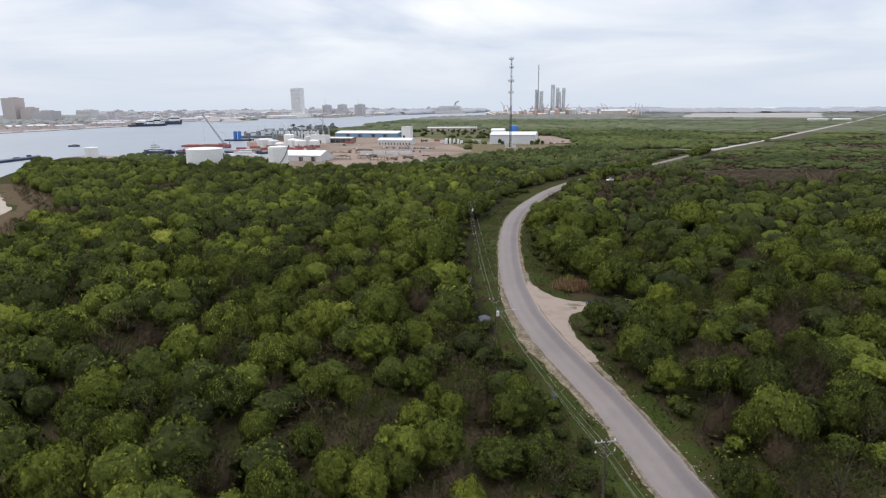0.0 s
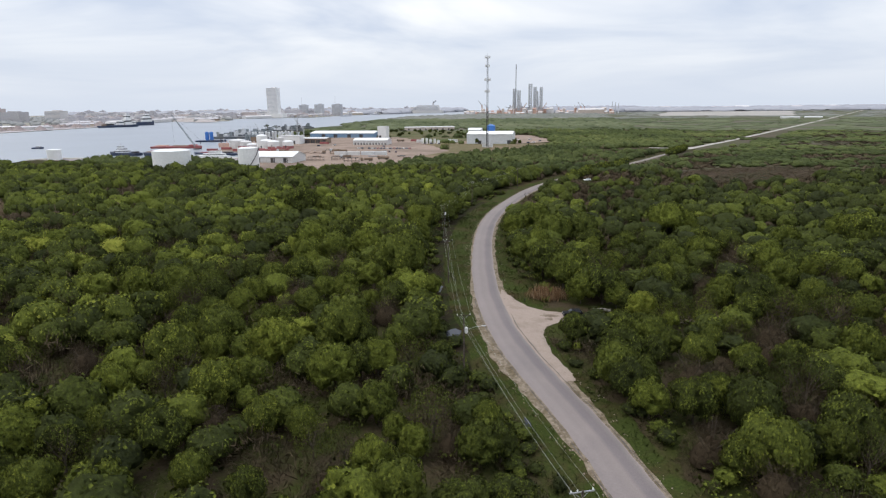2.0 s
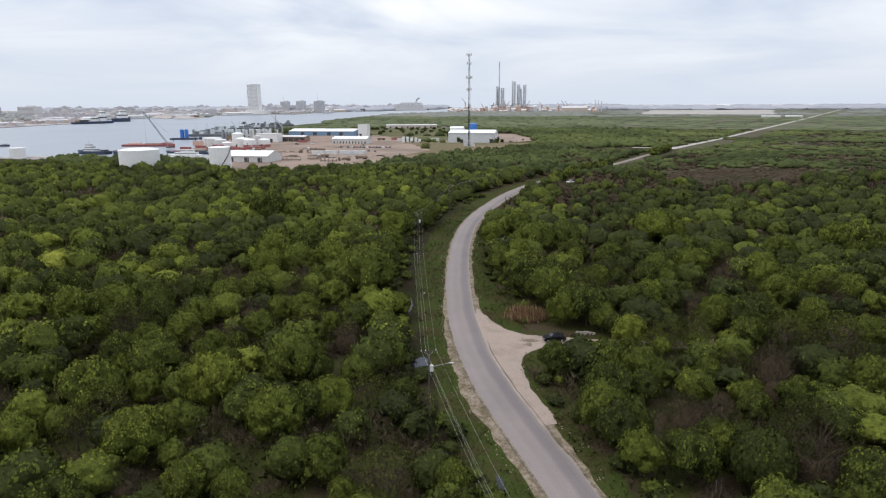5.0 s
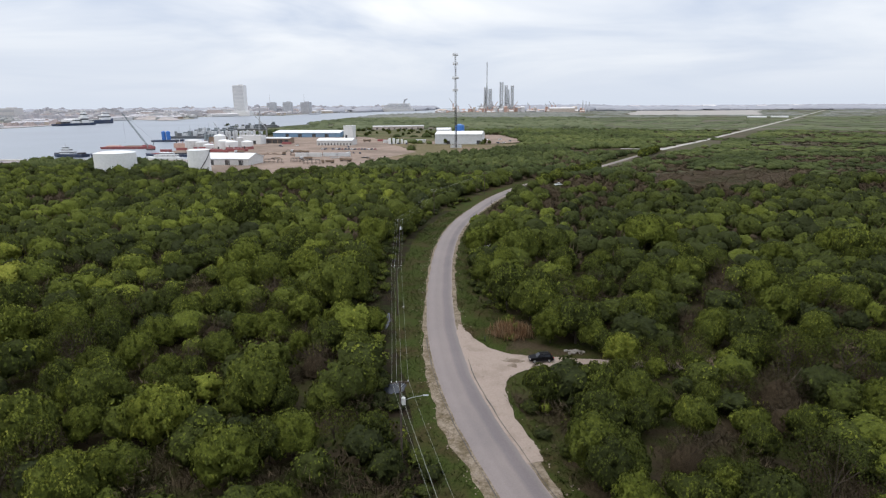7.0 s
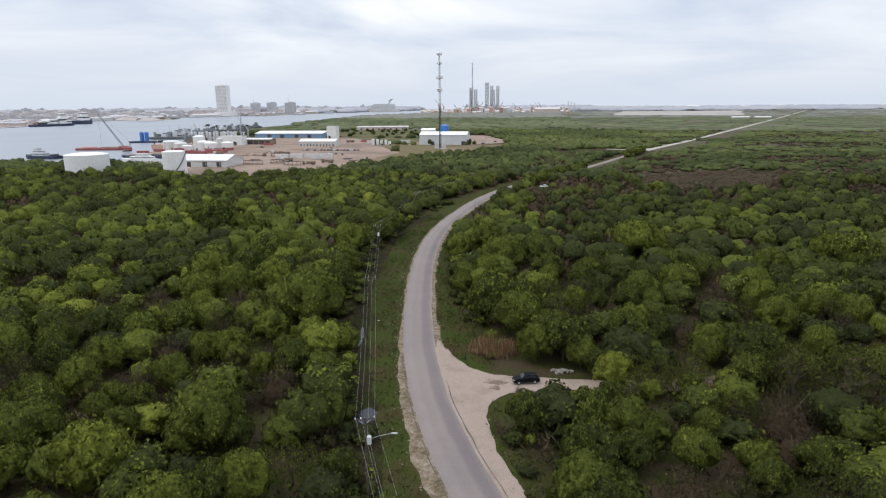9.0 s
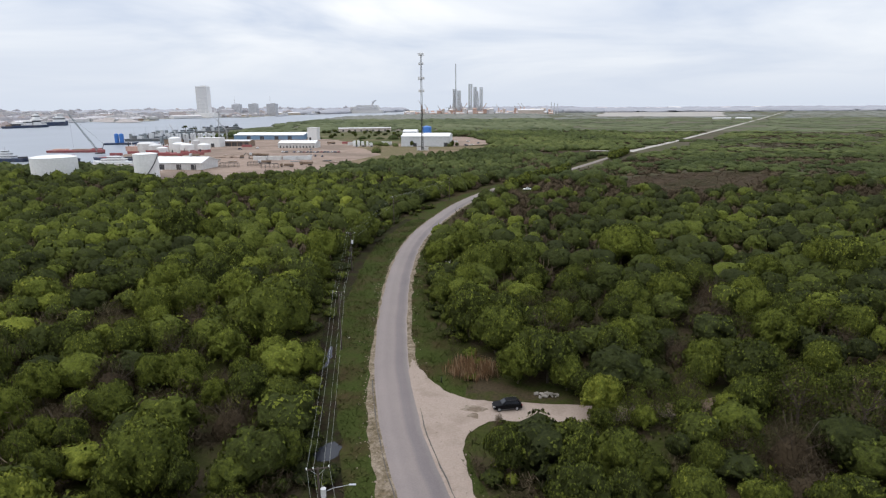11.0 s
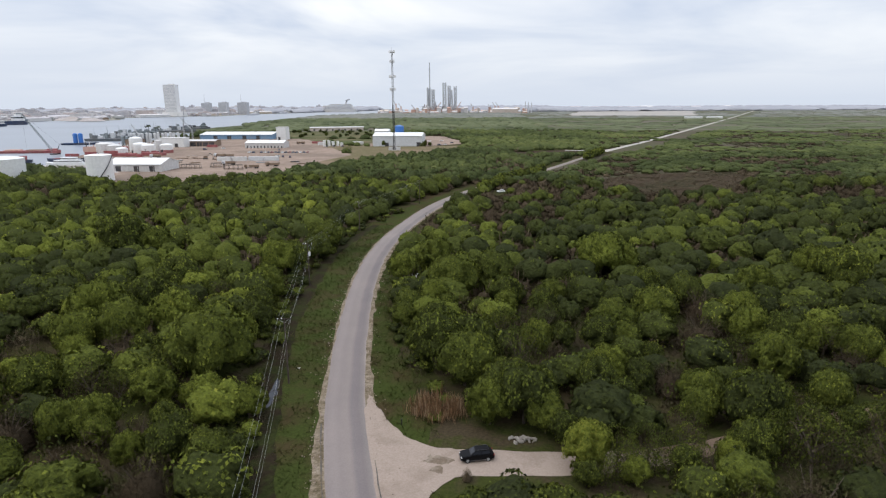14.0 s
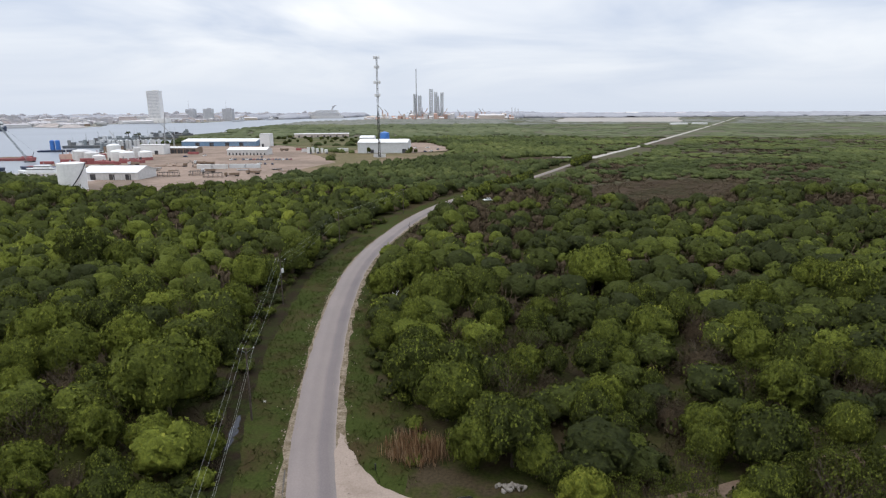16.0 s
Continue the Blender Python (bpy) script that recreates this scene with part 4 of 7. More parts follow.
LEAFY_MIDDLE_WEST_A = [(-71.8, 116, 3.4, 0.55), (-64, 117.6, 2.4, 0.45), (-77.1, 120, 3, 0.4), (-28.7, 120.9, 2.8, 0.35), (-63.6, 120.9, 2.5, 0.45), (-59.6, 121.5, 2.2, 0.5), (-96.8, 121.7, 2.1, 0.4), (-90.7, 121.8, 3.1, 0.5), (-72.8, 124.8, 3.6, 0.5), (-58.6, 129.5, 3.2, 0.4), (-104, 131.5, 4.6, 0.5), (-82.8, 131.9, 3.4, 0.35), (-98, 133.4, 4, 0.5), (-33.1, 134, 3.2, 0.45), (-74.6, 134.3, 3.4, 0.5), (-95, 134.6, 4.6, 0.45), (-45.6, 135.5, 2.2, 0.5), (-40.1, 136.8, 3.3, 0.45), (-35.9, 137.5, 2, 0.5), (-88.5, 139.3, 3.6, 0.45), (-52, 139.6, 2.3, 0.5), (-59.5, 141.1, 2.9, 0.45), (-54.3, 142, 3.2, 0.5), (-44.7, 143.5, 2.2, 0.5), (-117.7, 145.8, 4.5, 0.45)]
LEAFY_MIDDLE_WEST_B = [(-76.2, 146.7, 3.7, 0.5), (-34.3, 148.3, 2.7, 0.5), (-41.4, 150, 3.1, 0.55)]
LEAFY_NEAR_EAST = [(34.4, 88.1, 2.8, 0.45), (37.6, 92.1, 3.8, 0.55), (18.2, 95.4, 3.4, 0.55), (26.1, 95.4, 4, 0.35), (12, 96, 2.9, 0.6), (28.1, 98.7, 2.9, 0.5), (23, 100.2, 2.4, 0.6), (9.4, 102, 3.2, 0.4), (22.6, 102, 2.4, 0.5), (26.3, 102.5, 2.1, 0.4), (11.7, 103.6, 3, 0.45), (7.7, 106.4, 3.8, 0.5), (12.2, 107.4, 2.3, 0.35), (30.2, 111.7, 2.3, 0.55), (9, 114, 3.7, 0.5)]
LEAFY_NEAR_WEST = [(-53.4, 92.2, 2.9, 0.55), (-60.5, 93.3, 1.8, 0.6), (-51.4, 93.4, 2.6, 0.4), (-38.5, 95.4, 4.1, 0.5), (-70.6, 97.7, 4.5, 0.6), (-35.8, 100.9, 3.1, 0.45), (-74, 101.6, 3.1, 0.6), (-64.6, 101.9, 2.7, 0.5), (-33.3, 102.8, 3.3, 0.5), (-53, 103.1, 4.7, 0.62), (-34.5, 106.4, 2, 0.5), (-22.8, 107, 2.4, 0.4), (-67.3, 109.1, 4.4, 0.45), (-75.2, 110.9, 1.8, 0.6), (-46.1, 111, 2.6, 0.4), (-56.8, 112.9, 2.7, 0.4), (-78, 113.2, 3.3, 0.45), (-39.5, 113.9, 2.5, 0.45), (-43.8, 114.3, 4.9, 0.5)]
LEAFY_NORTH_EAST = [(37.2, 191, 4.5, 0.45), (55.9, 192.5, 3.9, 0.5), (6.2, 195.8, 2.9, 0.5), (14.6, 197.8, 3, 0.45), (6.4, 202, 3.7, 0.45), (47.9, 203.3, 4.3, 0.4), (17.7, 204.9, 3.1, 0.4), (27.8, 205.3, 3.1, 0.4), (65.1, 209.7, 4.5, 0.45), (41.1, 213.7, 3.3, 0.5), (89.3, 215.6, 6.6, 0.55), (4.1, 216.3, 5.4, 0.4), (88.5, 228.1, 5, 0.5), (33.3, 228.5, 6.6, 0.5), (40.4, 233.9, 4.5, 0.5)]
LEAFY_NORTH_WEST = [(-48.7, 192.3, 3.5, 0.45), (-75.4, 192.7, 4.7, 0.4), (-14.7, 193, 3.5, 0.45), (-6.8, 196, 2.4, 0.4), (-10.1, 199.7, 3.7, 0.5), (-51.5, 205.6, 4.5, 0.45), (-74.7, 206.9, 5.3, 0.5), (-9.7, 209, 3.9, 0.5), (-5.7, 209, 5.8, 0.5), (-20.3, 223.4, 4, 0.5), (-57.1, 227.9, 5.2, 0.5), (-13, 231.1, 5.3, 0.45), (-54.3, 235.1, 3.9, 0.55), (-112, 243.9, 7.5, 0.45), (-49.8, 244.1, 4.1, 0.4), (-101.8, 245, 5, 0.45), (-49.8, 256.3, 5.3, 0.4)]
LEAFY_SOUTH_EAST = [(19.5, 68.7, 1.7, 0.45), (17.4, 69.1, 2, 0.45), (21.3, 82.3, 2.4, 0.65), (25.6, 83, 4.3, 0.6)]
LEAFY_SOUTH_WEST_A = [(-62.8, 49.5, 3.8, 0.55), (-50.5, 51.2, 1.7, 0.45), (-56.7, 53.8, 1.8, 0.45), (-36.9, 54.3, 3, 0.55), (-34.1, 54.4, 1.7, 0.5), (-25.7, 57.5, 2.7, 0.65), (-13.7, 57.9, 2.3, 0.65), (-55.2, 58.6, 1.5, 0.5), (-30.1, 58.7, 2.9, 0.5), (-65.5, 58.7, 2.3, 0.55), (-68.7, 59.8, 3.5, 0.45), (-63, 60.2, 3.1, 0.5), (-26.3, 61.3, 2.5, 0.4), (-23.4, 61.4, 2.1, 0.4), (-53.7, 62, 2.7, 0.5), (-37.3, 64.8, 2.3, 0.45), (-74.7, 64.9, 3, 0.45), (-46.2, 66.9, 2.4, 0.5), (-19.5, 67.4, 3.4, 0.45), (-73.6, 67.7, 3.9, 0.5), (-24.1, 72.6, 2.8, 0.55), (-54.4, 72.7, 3.5, 0.45), (-75.3, 75.9, 1.9, 0.6), (-67.1, 75.9, 2.1, 0.5), (-11.6, 78.7, 2.9, 0.35)]
LEAFY_SOUTH_WEST_B = [(-20.6, 79, 2.1, 0.5), (-63, 79.9, 2.2, 0.5), (-43.5, 80.3, 2.7, 0.6), (-8.9, 80.5, 2.5, 0.4), (-37.7, 80.6, 2.3, 0.5), (-24.1, 82.1, 1.8, 0.5), (-72, 84, 3.5, 0.55), (-111.1, 85.7, 2.8, 0.4), (-54.9, 86.4, 4, 0.65), (-98.9, 86.4, 4.4, 0.5), (-11.7, 86.9, 2.3, 0.5), (-28.3, 87.1, 3.1, 0.4)]
SPARSE_EAST = [(-4.2, 64.9, 3.1, 0.35), (24.3, 69.8, 3, 0.3), (29.1, 71.8, 3.7, 0.35), (37.2, 85.1, 3.1, 0.4), (16.3, 98.7, 2, 0.5), (35.9, 103.3, 4.1, 0.35), (35.3, 107.5, 3.4, 0.3), (31.7, 128.1, 2.7, 0.4), (52.9, 138.9, 4.9, 0.4), (19.4, 139.5, 2.6, 0.45), (44.3, 139.9, 4.5, 0.4), (23.5, 140.4, 2.6, 0.4), (47.9, 140.7, 2.9, 0.35), (40.3, 142.8, 3, 0.38), (44.6, 143.3, 3.1, 0.36), (30, 145.3, 2.7, 0.4), (8, 166.3, 4.5, 0.35), (46.9, 170.3, 3.2, 0.35), (64.6, 176.2, 3.9, 0.4), (5.2, 179.2, 3.6, 0.3), (13.9, 184.7, 3.7, 0.35), (22.9, 206.3, 3.8, 0.4)]
SPARSE_WEST = [(-59.4, 47.7, 3, 0.45), (-46.7, 53, 3.1, 0.35), (-79.6, 58, 2, 0.55), (-65.3, 67.3, 3, 0.5), (-61.4, 70.5, 2.6, 0.35), (-29.4, 75.8, 2.5, 0.3), (-34.1, 76.4, 2.6, 0.45), (-19.1, 84.7, 3.6, 0.4), (-93.7, 87.8, 3.8, 0.4), (-65.9, 88.6, 3.1, 0.45), (-65.9, 94.4, 3.4, 0.5), (-28.8, 107.4, 2.9, 0.5), (-85.8, 123.7, 4.2, 0.35), (-84.6, 125.2, 4.8, 0.4), (-88.1, 142.6, 4.9, 0.3), (-61.6, 152, 3.8, 0.4), (-57, 152, 2.8, 0.35), (-51.9, 156.2, 3.9, 0.45), (-100, 199.9, 4.4, 0.5), (-61, 200.6, 3.8, 0.4)]
LEAFY_TREES = LEAFY_BEND_EAST_A + LEAFY_BEND_EAST_B + LEAFY_BEND_WEST + LEAFY_MIDDLE_EAST + LEAFY_MIDDLE_WEST_A + LEAFY_MIDDLE_WEST_B + LEAFY_NEAR_EAST + LEAFY_NEAR_WEST + LEAFY_NORTH_EAST + LEAFY_NORTH_WEST + LEAFY_SOUTH_EAST + LEAFY_SOUTH_WEST_A + LEAFY_SOUTH_WEST_B
BARE_TREES = BARE_EAST + BARE_WEST
SPARSE_TRACKSIDE = [(20.6, 138.4, 2.0, 0.5), (24.5, 139.8, 1.8, 0.45), (28.9, 141.2, 2.3, 0.52), (40.5, 145.6, 2.5, 0.5), (47.5, 148.6, 2.7, 0.46)]
SPARSE_TREES = SPARSE_TRACKSIDE + SPARSE_EAST + SPARSE_WEST
MARKED = [(*m, "leafy") for m in LEAFY_TREES] + [(*m, "bare") for m in BARE_TREES] + [(*m, "sparse") for m in SPARSE_TREES]

rng = np.random.default_rng(21)
x, y = scatter(rng, -265, 240, 40, 205, 5.3)
fan = (x < 0.6 * y + 24) & (x > -1.2 * y - 25)
x, y = x[fan], y[fan]
dt, it = line_distance(track_line, x, y)
ok = ~open_ground(x, y, 1.7) & ~((dt < 0) & (dt > -8) & (x > 2) & (x < 70))
for mx, my, mr, *_ in MARKED:
    ok &= np.hypot(x - mx, y - my) > mr * 0.85 + 1.3
x, y = x[ok], y[ok]
grow = patches(x, y, 22, 3.1)
radius = np.clip(3.5 + 1.2 * grow + rng.normal(0, 0.8, len(x)), 2.0, 5.6)
height = np.clip(radius * rng.uniform(1.1, 1.5, len(x)) + np.where(x < -20, 2.0, 1.4), 3.2, 9.5)
tone = np.clip(0.42 + 0.12 * patches(x, y, 30, 7.7) + rng.normal(0, 0.11, len(x)) + np.where(rng.uniform(size=len(x)) < 0.13, 0.22, 0) - np.where(x > 5, 0.09, -0.03), 0.12, 0.95)
seen = (x > -0.62 * y - 12) & (x < 62)
is_bare = rng.uniform(size=len(x)) < np.where(seen & (y < 185), np.where(y < 105, 0.64, 0.42), np.clip(0.30 + 0.6 * patches(x, y, 26, 12.3), 0.04, 0.7))
height = np.where(seen & (y < 185), height * rng.uniform(0.72, 0.98, len(x)), height)
sparse = rng.uniform(size=len(x)) < 0.20
order = np.argsort(np.hypot(x * 0.9, y - 45))
x, y, radius, height, tone, is_bare, sparse = (v[order] for v in (x, y, radius, height, tone, is_bare, sparse))

PROTO = []
for style, crown_me, trunk_me, twigs_me in KINDS:
    t = thing("tree", Matrix.Translation((0, 0, 0)), "", "tree", "trees of the scrub forest")
    part("trunk", trunk_me, M_BARK, t)
    part("crown", crown_me, None, t)
    if twigs_me:
        tagged(part("twig_haze", twigs_me, None, t), "brown bare twigs between sparse leaves", kind="stuff")
    PROTO.append((style, t))
used = set()


def plant(k, px, py, r, h, tn, label):
    style, t = PROTO[k]
    m = Matrix.Translation((px, py, 0)) @ Matrix.Rotation(rng.uniform(0, 6.28), 4, "Z") @ Matrix.Diagonal((r, r, h, 1))
    if k in used:
        f = t.scale
        t = copy_thing(t, m @ Matrix.Diagonal((1 / f.x, 1 / f.y, 1 / f.z, 1)))
    else:
        used.add(k)
        t.matrix_world = m
    if style == "sparse":
        tn = min(tn, 0.5)
    for c in t.children:
        c.color = (tn, tn, tn, 1)
    t["label"] = label
    return t


def tree_label(style, tn, r):
    if style == "sparse":
        return "half-bare olive-green tree with thin brown twigs"
    if style == "bare":
        return "leafless grey-brown tree with a haze of thin twigs"
    shade = "dark green" if tn < 0.36 else "fresh green" if tn < 0.66 else "bright yellow-green"
    size = "small" if r < 2.8 else "broad" if r > 4.2 else "middling"
    return "%s tree with a domed %s crown among scrub" % (size, shade)


count = 0
for mx, my, mr, mt, style in MARKED:
    mr *= 1.06
    if mx > 5 and my < 115:
        mt -= 0.09
    k = {"leafy": count % 6, "bare": 6 + count % 2, "sparse": 8 + count % 2}[style]
    plant(k, mx, my, mr, mr * 1.0 + 2.4 if style == "bare" else mr * 1.6 + 1.8, mt, tree_label(style, mt, mr))
    count += 1
# bushes along the south edge of the gravel track
for k, q in enumerate(np.arange(13.5, 72, 2.3)):
    if 31 < q < 33.5 or 51.5 < q < 54:
        continue
    i = int(np.argmin(np.abs(track_line[:, 0] - q)))
    p = track_line[i] - normals_of(track_line)[i] * (tw[i] + 1.9 + rng.uniform(-0.5, 0.9))
    mr = rng.uniform(1.7, 2.7)
    kind = 8 + k % 2 if k % 3 else k % 6
    plant(kind, p[0], p[1], mr, mr * 1.25 + 1.5, rng.uniform(0.4, 0.55), "airy olive-green bush beside the gravel track")
n_objects = 30
for i in range(min(n_objects, len(x))):
    k = int(6 + i % 2) if is_bare[i] else int(8 + i % 2) if sparse[i] else int(rng.integers(0, 6))
    plant(k, x[i], y[i], radius[i], height[i], tone[i], tree_label(PROTO[k][0], tone[i], radius[i]))


def forest(name, label, kinds, px, py, r, h, tn, mat, rng, category="forest"):
    """The rest of the wood: crowns joined in one mesh."""
    vs, fs, tones, ns, base_n = [], [], [], [], 0
    pick = rng.integers(0, len(kinds), len(px))
    turn = rng.uniform(0, 2 * math.pi, len(px))
    for k, (bv, bf, bt, bn) in enumerate(kinds):
        s = np.where(pick == k)[0]
        if not len(s):
            continue
        c, d = np.cos(turn[s])[:, None], np.sin(turn[s])[:, None]
        rr, hh = r[s][:, None], h[s][:, None]
        bx, by, bz = bv[None, :, 0], bv[None, :, 1], bv[None, :, 2]
        v = np.stack([(bx * c - by * d) * rr + px[s][:, None], (bx * d + by * c) * rr + py[s][:, None], bz * hh + 0 * c], axis=-1)
        vs.append(v.reshape(-1, 3))
        fs.append((bf[None] + (np.arange(len(s)) * len(bv))[:, None, None] + base_n).reshape(-1, 4))
        tones.append((tn[s][:, None] + bt[None]).ravel())
        ns.append(unit(np.stack([(bn[None, :, 0] * c - bn[None, :, 1] * d) / rr, (bn[None, :, 0] * d + bn[None, :, 1] * c) / rr, bn[None, :, 2] / hh], axis=-1)).reshape(-1, 3))
        base_n += len(s) * len(bv)
    ob = new(name, quads_mesh(name, (np.concatenate(vs), np.concatenate(fs), (), np.concatenate(ns)), mat, np.concatenate(tones)))
    ob.color = (0, 0, 0, 1)
    return tagged(ob, label, category, kind="stuff")


rest = slice(n_objects, None)
rx, ry, rr, rh, rt, rb = (v[rest] for v in (x, y, radius, height, tone, is_bare))
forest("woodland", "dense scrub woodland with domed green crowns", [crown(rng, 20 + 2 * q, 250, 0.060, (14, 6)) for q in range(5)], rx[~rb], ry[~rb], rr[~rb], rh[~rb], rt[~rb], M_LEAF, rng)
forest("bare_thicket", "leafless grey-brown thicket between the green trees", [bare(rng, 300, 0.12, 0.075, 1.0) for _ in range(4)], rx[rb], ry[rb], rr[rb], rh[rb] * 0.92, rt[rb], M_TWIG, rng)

# the wood farther off, in coarser sprays
x, y = scatter(rng, -520, 400, 205, 430, 5.9)
keep = (x < 0.62 * y + 20) & (x > -1.22 * y - 20) & ~open_ground(x, y, 3.4) & ~((np.abs(x - 9.5) < 5) & (y > 377) & (y < 396))
x, y = x[keep], y[keep]
r = np.clip(3.9 + 1.3 * patches(x, y, 30, 3.1) + rng.normal(0, 0.8, len(x)), 2.4, 6.0)
h = np.clip(r * rng.uniform(0.95, 1.35, len(x)) + np.where(x < -30, 1.8, 1.0), 3.0, 9.0) * np.where((x < -150) & (y > 330), 0.94, 1)
tn = np.clip(0.445 + 0.18 * patches(x, y, 45, 7.7) + rng.normal(0, 0.07, len(x)) - np.where(x > 10, 0.07, 0) - np.where((x > -70) & (y > 290), 0.08, 0), 0.15, 0.8)
b = rng.uniform(size=len(x)) < np.clip(0.30 + np.where((x > -70) & (x < 30) & (y > 290), 0.16, 0) + 0.8 * patches(x, y, 50, 12.3) + np.where(x > 0, 0.06 + np.clip((y - 280) / 500, 0, 0.25), 0), 0.05, 0.8)
forest("woodland", "scrub woodland farther off with domed green crowns", [crown(rng, 17 + 2 * q, 30, 0.088, (12, 6), seat=0.3) for q in range(5)], x[~b], y[~b], r[~b], h[~b], tn[~b], M_LEAF, rng)
forest("bare_thicket", "brown leafless thicket farther off", [bare(rng, 60, 0.22, 0.12, core=(8, 4)) for _ in range(4)], x[b], y[b], r[b], h[b] * 0.8, tn[b], M_TWIG, rng)

x, y = scatter(rng, -420, 420, 430, 640, 6.6)
keep = (x < 0.62 * y + 20) & ~open_ground(x, y)
x, y = x[keep], y[keep]
r = rng.uniform(2.8, 5.8, len(x))
east = np.clip((x - 20 - 0.05 * y) / 60, 0, 1)
h = np.clip((r * rng.uniform(0.9, 1.5, len(x)) + np.where(x < 0, 0.8, -0.2)) * (1 - 0.45 * east), 1.6, 7.5)
tn = np.clip(0.46 + 0.24 * patches(x, y, 60, 7.7) + rng.normal(0, 0.08, len(x)), 0.12, 0.95)
b = rng.uniform(size=len(x)) < np.clip(0.22 + 1.1 * patches(x, y, 45, 12.3) + 0.28 * east, 0, 0.9)
forest("woodland", "scrub woodland in front of the yard and the marsh", [crown(rng, 12 + q, 16, 0.12, (12, 5), seat=0.5) for q in range(5)], x[~b], y[~b], r[~b], h[~b], tn[~b], M_LEAF_FAR, rng)
forest("bare_thicket", "brown leafless scrub beside the marsh", [bare(rng, 44, 0.30, 0.12, core=(7, 4)) for _ in range(4)], x[b], y[b], r[b], h[b] * 0.8, tn[b], M_TWIG, rng)
# trees close along the road where it leaves the bend
k = (road_line[:, 1] > 392) & (road_line[:, 1] < 484) | (road_line[:, 1] > 580) & (road_line[:, 1] < 640)
side_of = (road_line - normals_of(road_line) * (5.6 + rng.uniform(0, 3.0, len(road_line)))[:, None])[k]
x, y = side_of[:, 0] + rng.normal(0, 0.7, len(side_of)), side_of[:, 1] + rng.normal(0, 0.7, len(side_of))
forest("roadside_trees", "row of low trees hiding the road beyond the bend", [crown(rng, 12, 100, 0.135, (12, 5)) for _ in range(5)], x, y, rng.uniform(2.4, 3.4, len(x)), rng.uniform(4.6, 7.0, len(x)), rng.uniform(0.3, 0.6, len(x)), M_LEAF, rng, "trees")

x, y = scatter(rng, -540, 900, 640, 1100, 9.6)
keep = (x < 0.64 * y + 20) & ~open_ground(x, y)
x, y = x[keep], y[keep]
low = np.clip(patches(x, y, 120, 5.5) * 1.6 + np.where(x > 30 + 0.15 * y, 0.2, -0.3), 0, 1)
keep = rng.uniform(size=len(x)) > low * 0.45
x, y, low = x[keep], y[keep], low[keep]
r = rng.uniform(4.2, 7.6, len(x))
east = np.clip((x - 60 - 0.05 * y) / 100, 0, 1)
h = np.clip(rng.uniform(3.2, 6.4, len(x)) * (1 - 0.55 * low) * (1 - 0.5 * east), 1.3, 8)
tn = np.clip(0.56 + 0.34 * patches(x, y, 90, 7.7) + rng.normal(0, 0.07, len(x)), 0.1, 0.95)
b = rng.uniform(size=len(x)) < np.clip(0.05 + 1.1 * patches(x, y, 60, 12.3) + 0.38 * east, 0, 0.9)
forest("far_thicket", "brown leafless scrub in the middle distance", [bare(rng, 34, 0.40, 0.16) for _ in range(4)], x[b], y[b], r[b], h[b] * 0.7, tn[b], M_TWIG, rng)
x, y, r, h, tn = x[~b], y[~b], r[~b], h[~b], tn[~b]
forest("far_woodland", "low green woodland in the middle distance", [crown(rng, 11, 5, 0.14, (10, 4), seat=0.8) for _ in range(5)], x, y, r, h, tn, M_LEAF_FAR, rng)

flat("scrub_flat", [(40, 440), (120, 400), (330, 470), (900, 1112), (60, 1112), (130, 760), (120, 660), (60, 540)], 0.015, M_SCRUBFLAT, "dull green and brown low scrub between the bushes", jitter=4, step=25)
flat("scrubland", [(-590, 1110), (880, 1110), (2700, 3300), (-250, 3300), (-420, 3000), (-650, 2363), (-585, 1594), (-560, 1450)], 0.06, M_SCRUB, "flat green and brown scrubland reaching to the horizon", jitter=6, step=60)
x, y = scatter(rng, -640, 2700, 1085, 3300, 30)
keep = (x < 0.67 * y) & ~open_ground(x, y) & ~inside([(300, 2300), (720, 2200), (1150, 3600), (560, 3900)], x, y)
keep &= (x < 120) | (rng.uniform(size=len(x)) < 0.5 + patches(x, y, 140, 3.3))
x, y = x[keep], y[keep]
r = rng.uniform(12, 24, len(x)) * np.where(x < 120, 0.8, 1)
h = np.where(x < 120, rng.uniform(3.0, 6.0, len(x)), rng.uniform(0.8, 2.0, len(x)))
tn = np.clip(0.45 + 0.5 * patches(x, y, 160, 7.7) + rng.normal(0, 0.1, len(x)), 0.0, 0.95)
# beyond 1950 m the scrub takes the colour with more haze in it
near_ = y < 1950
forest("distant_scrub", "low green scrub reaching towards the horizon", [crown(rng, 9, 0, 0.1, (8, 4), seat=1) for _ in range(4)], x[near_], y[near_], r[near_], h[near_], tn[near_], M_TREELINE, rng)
forest("distant_scrub", "scrub close to the horizon with haze in its colour", [crown(rng, 9, 0, 0.1, (8, 4), seat=1) for _ in range(4)], x[~near_], y[~near_], r[~near_], h[~near_], tn[~near_], M_HAZYSCRUB, rng)
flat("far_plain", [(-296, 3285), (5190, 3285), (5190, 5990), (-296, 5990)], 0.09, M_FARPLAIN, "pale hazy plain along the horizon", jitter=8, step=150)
x, y = scatter(rng, 50, 200, 375, 545, 4.8)
keep = inside(MARSH, x, y)
x, y = x[keep], y[keep]
forest("marsh_brush", "low dead brown brush on the marsh", [bare(rng, 34, 0.40, 0.10) for _ in range(4)], x, y, rng.uniform(2.0, 3.4, len(x)), rng.uniform(0.4, 1.1, len(x)), rng.uniform(0.5, 1.0, len(x)), M_TWIG, rng, "brush")
x, y = scatter(rng, -380, -150, 105, 325, 3.4)
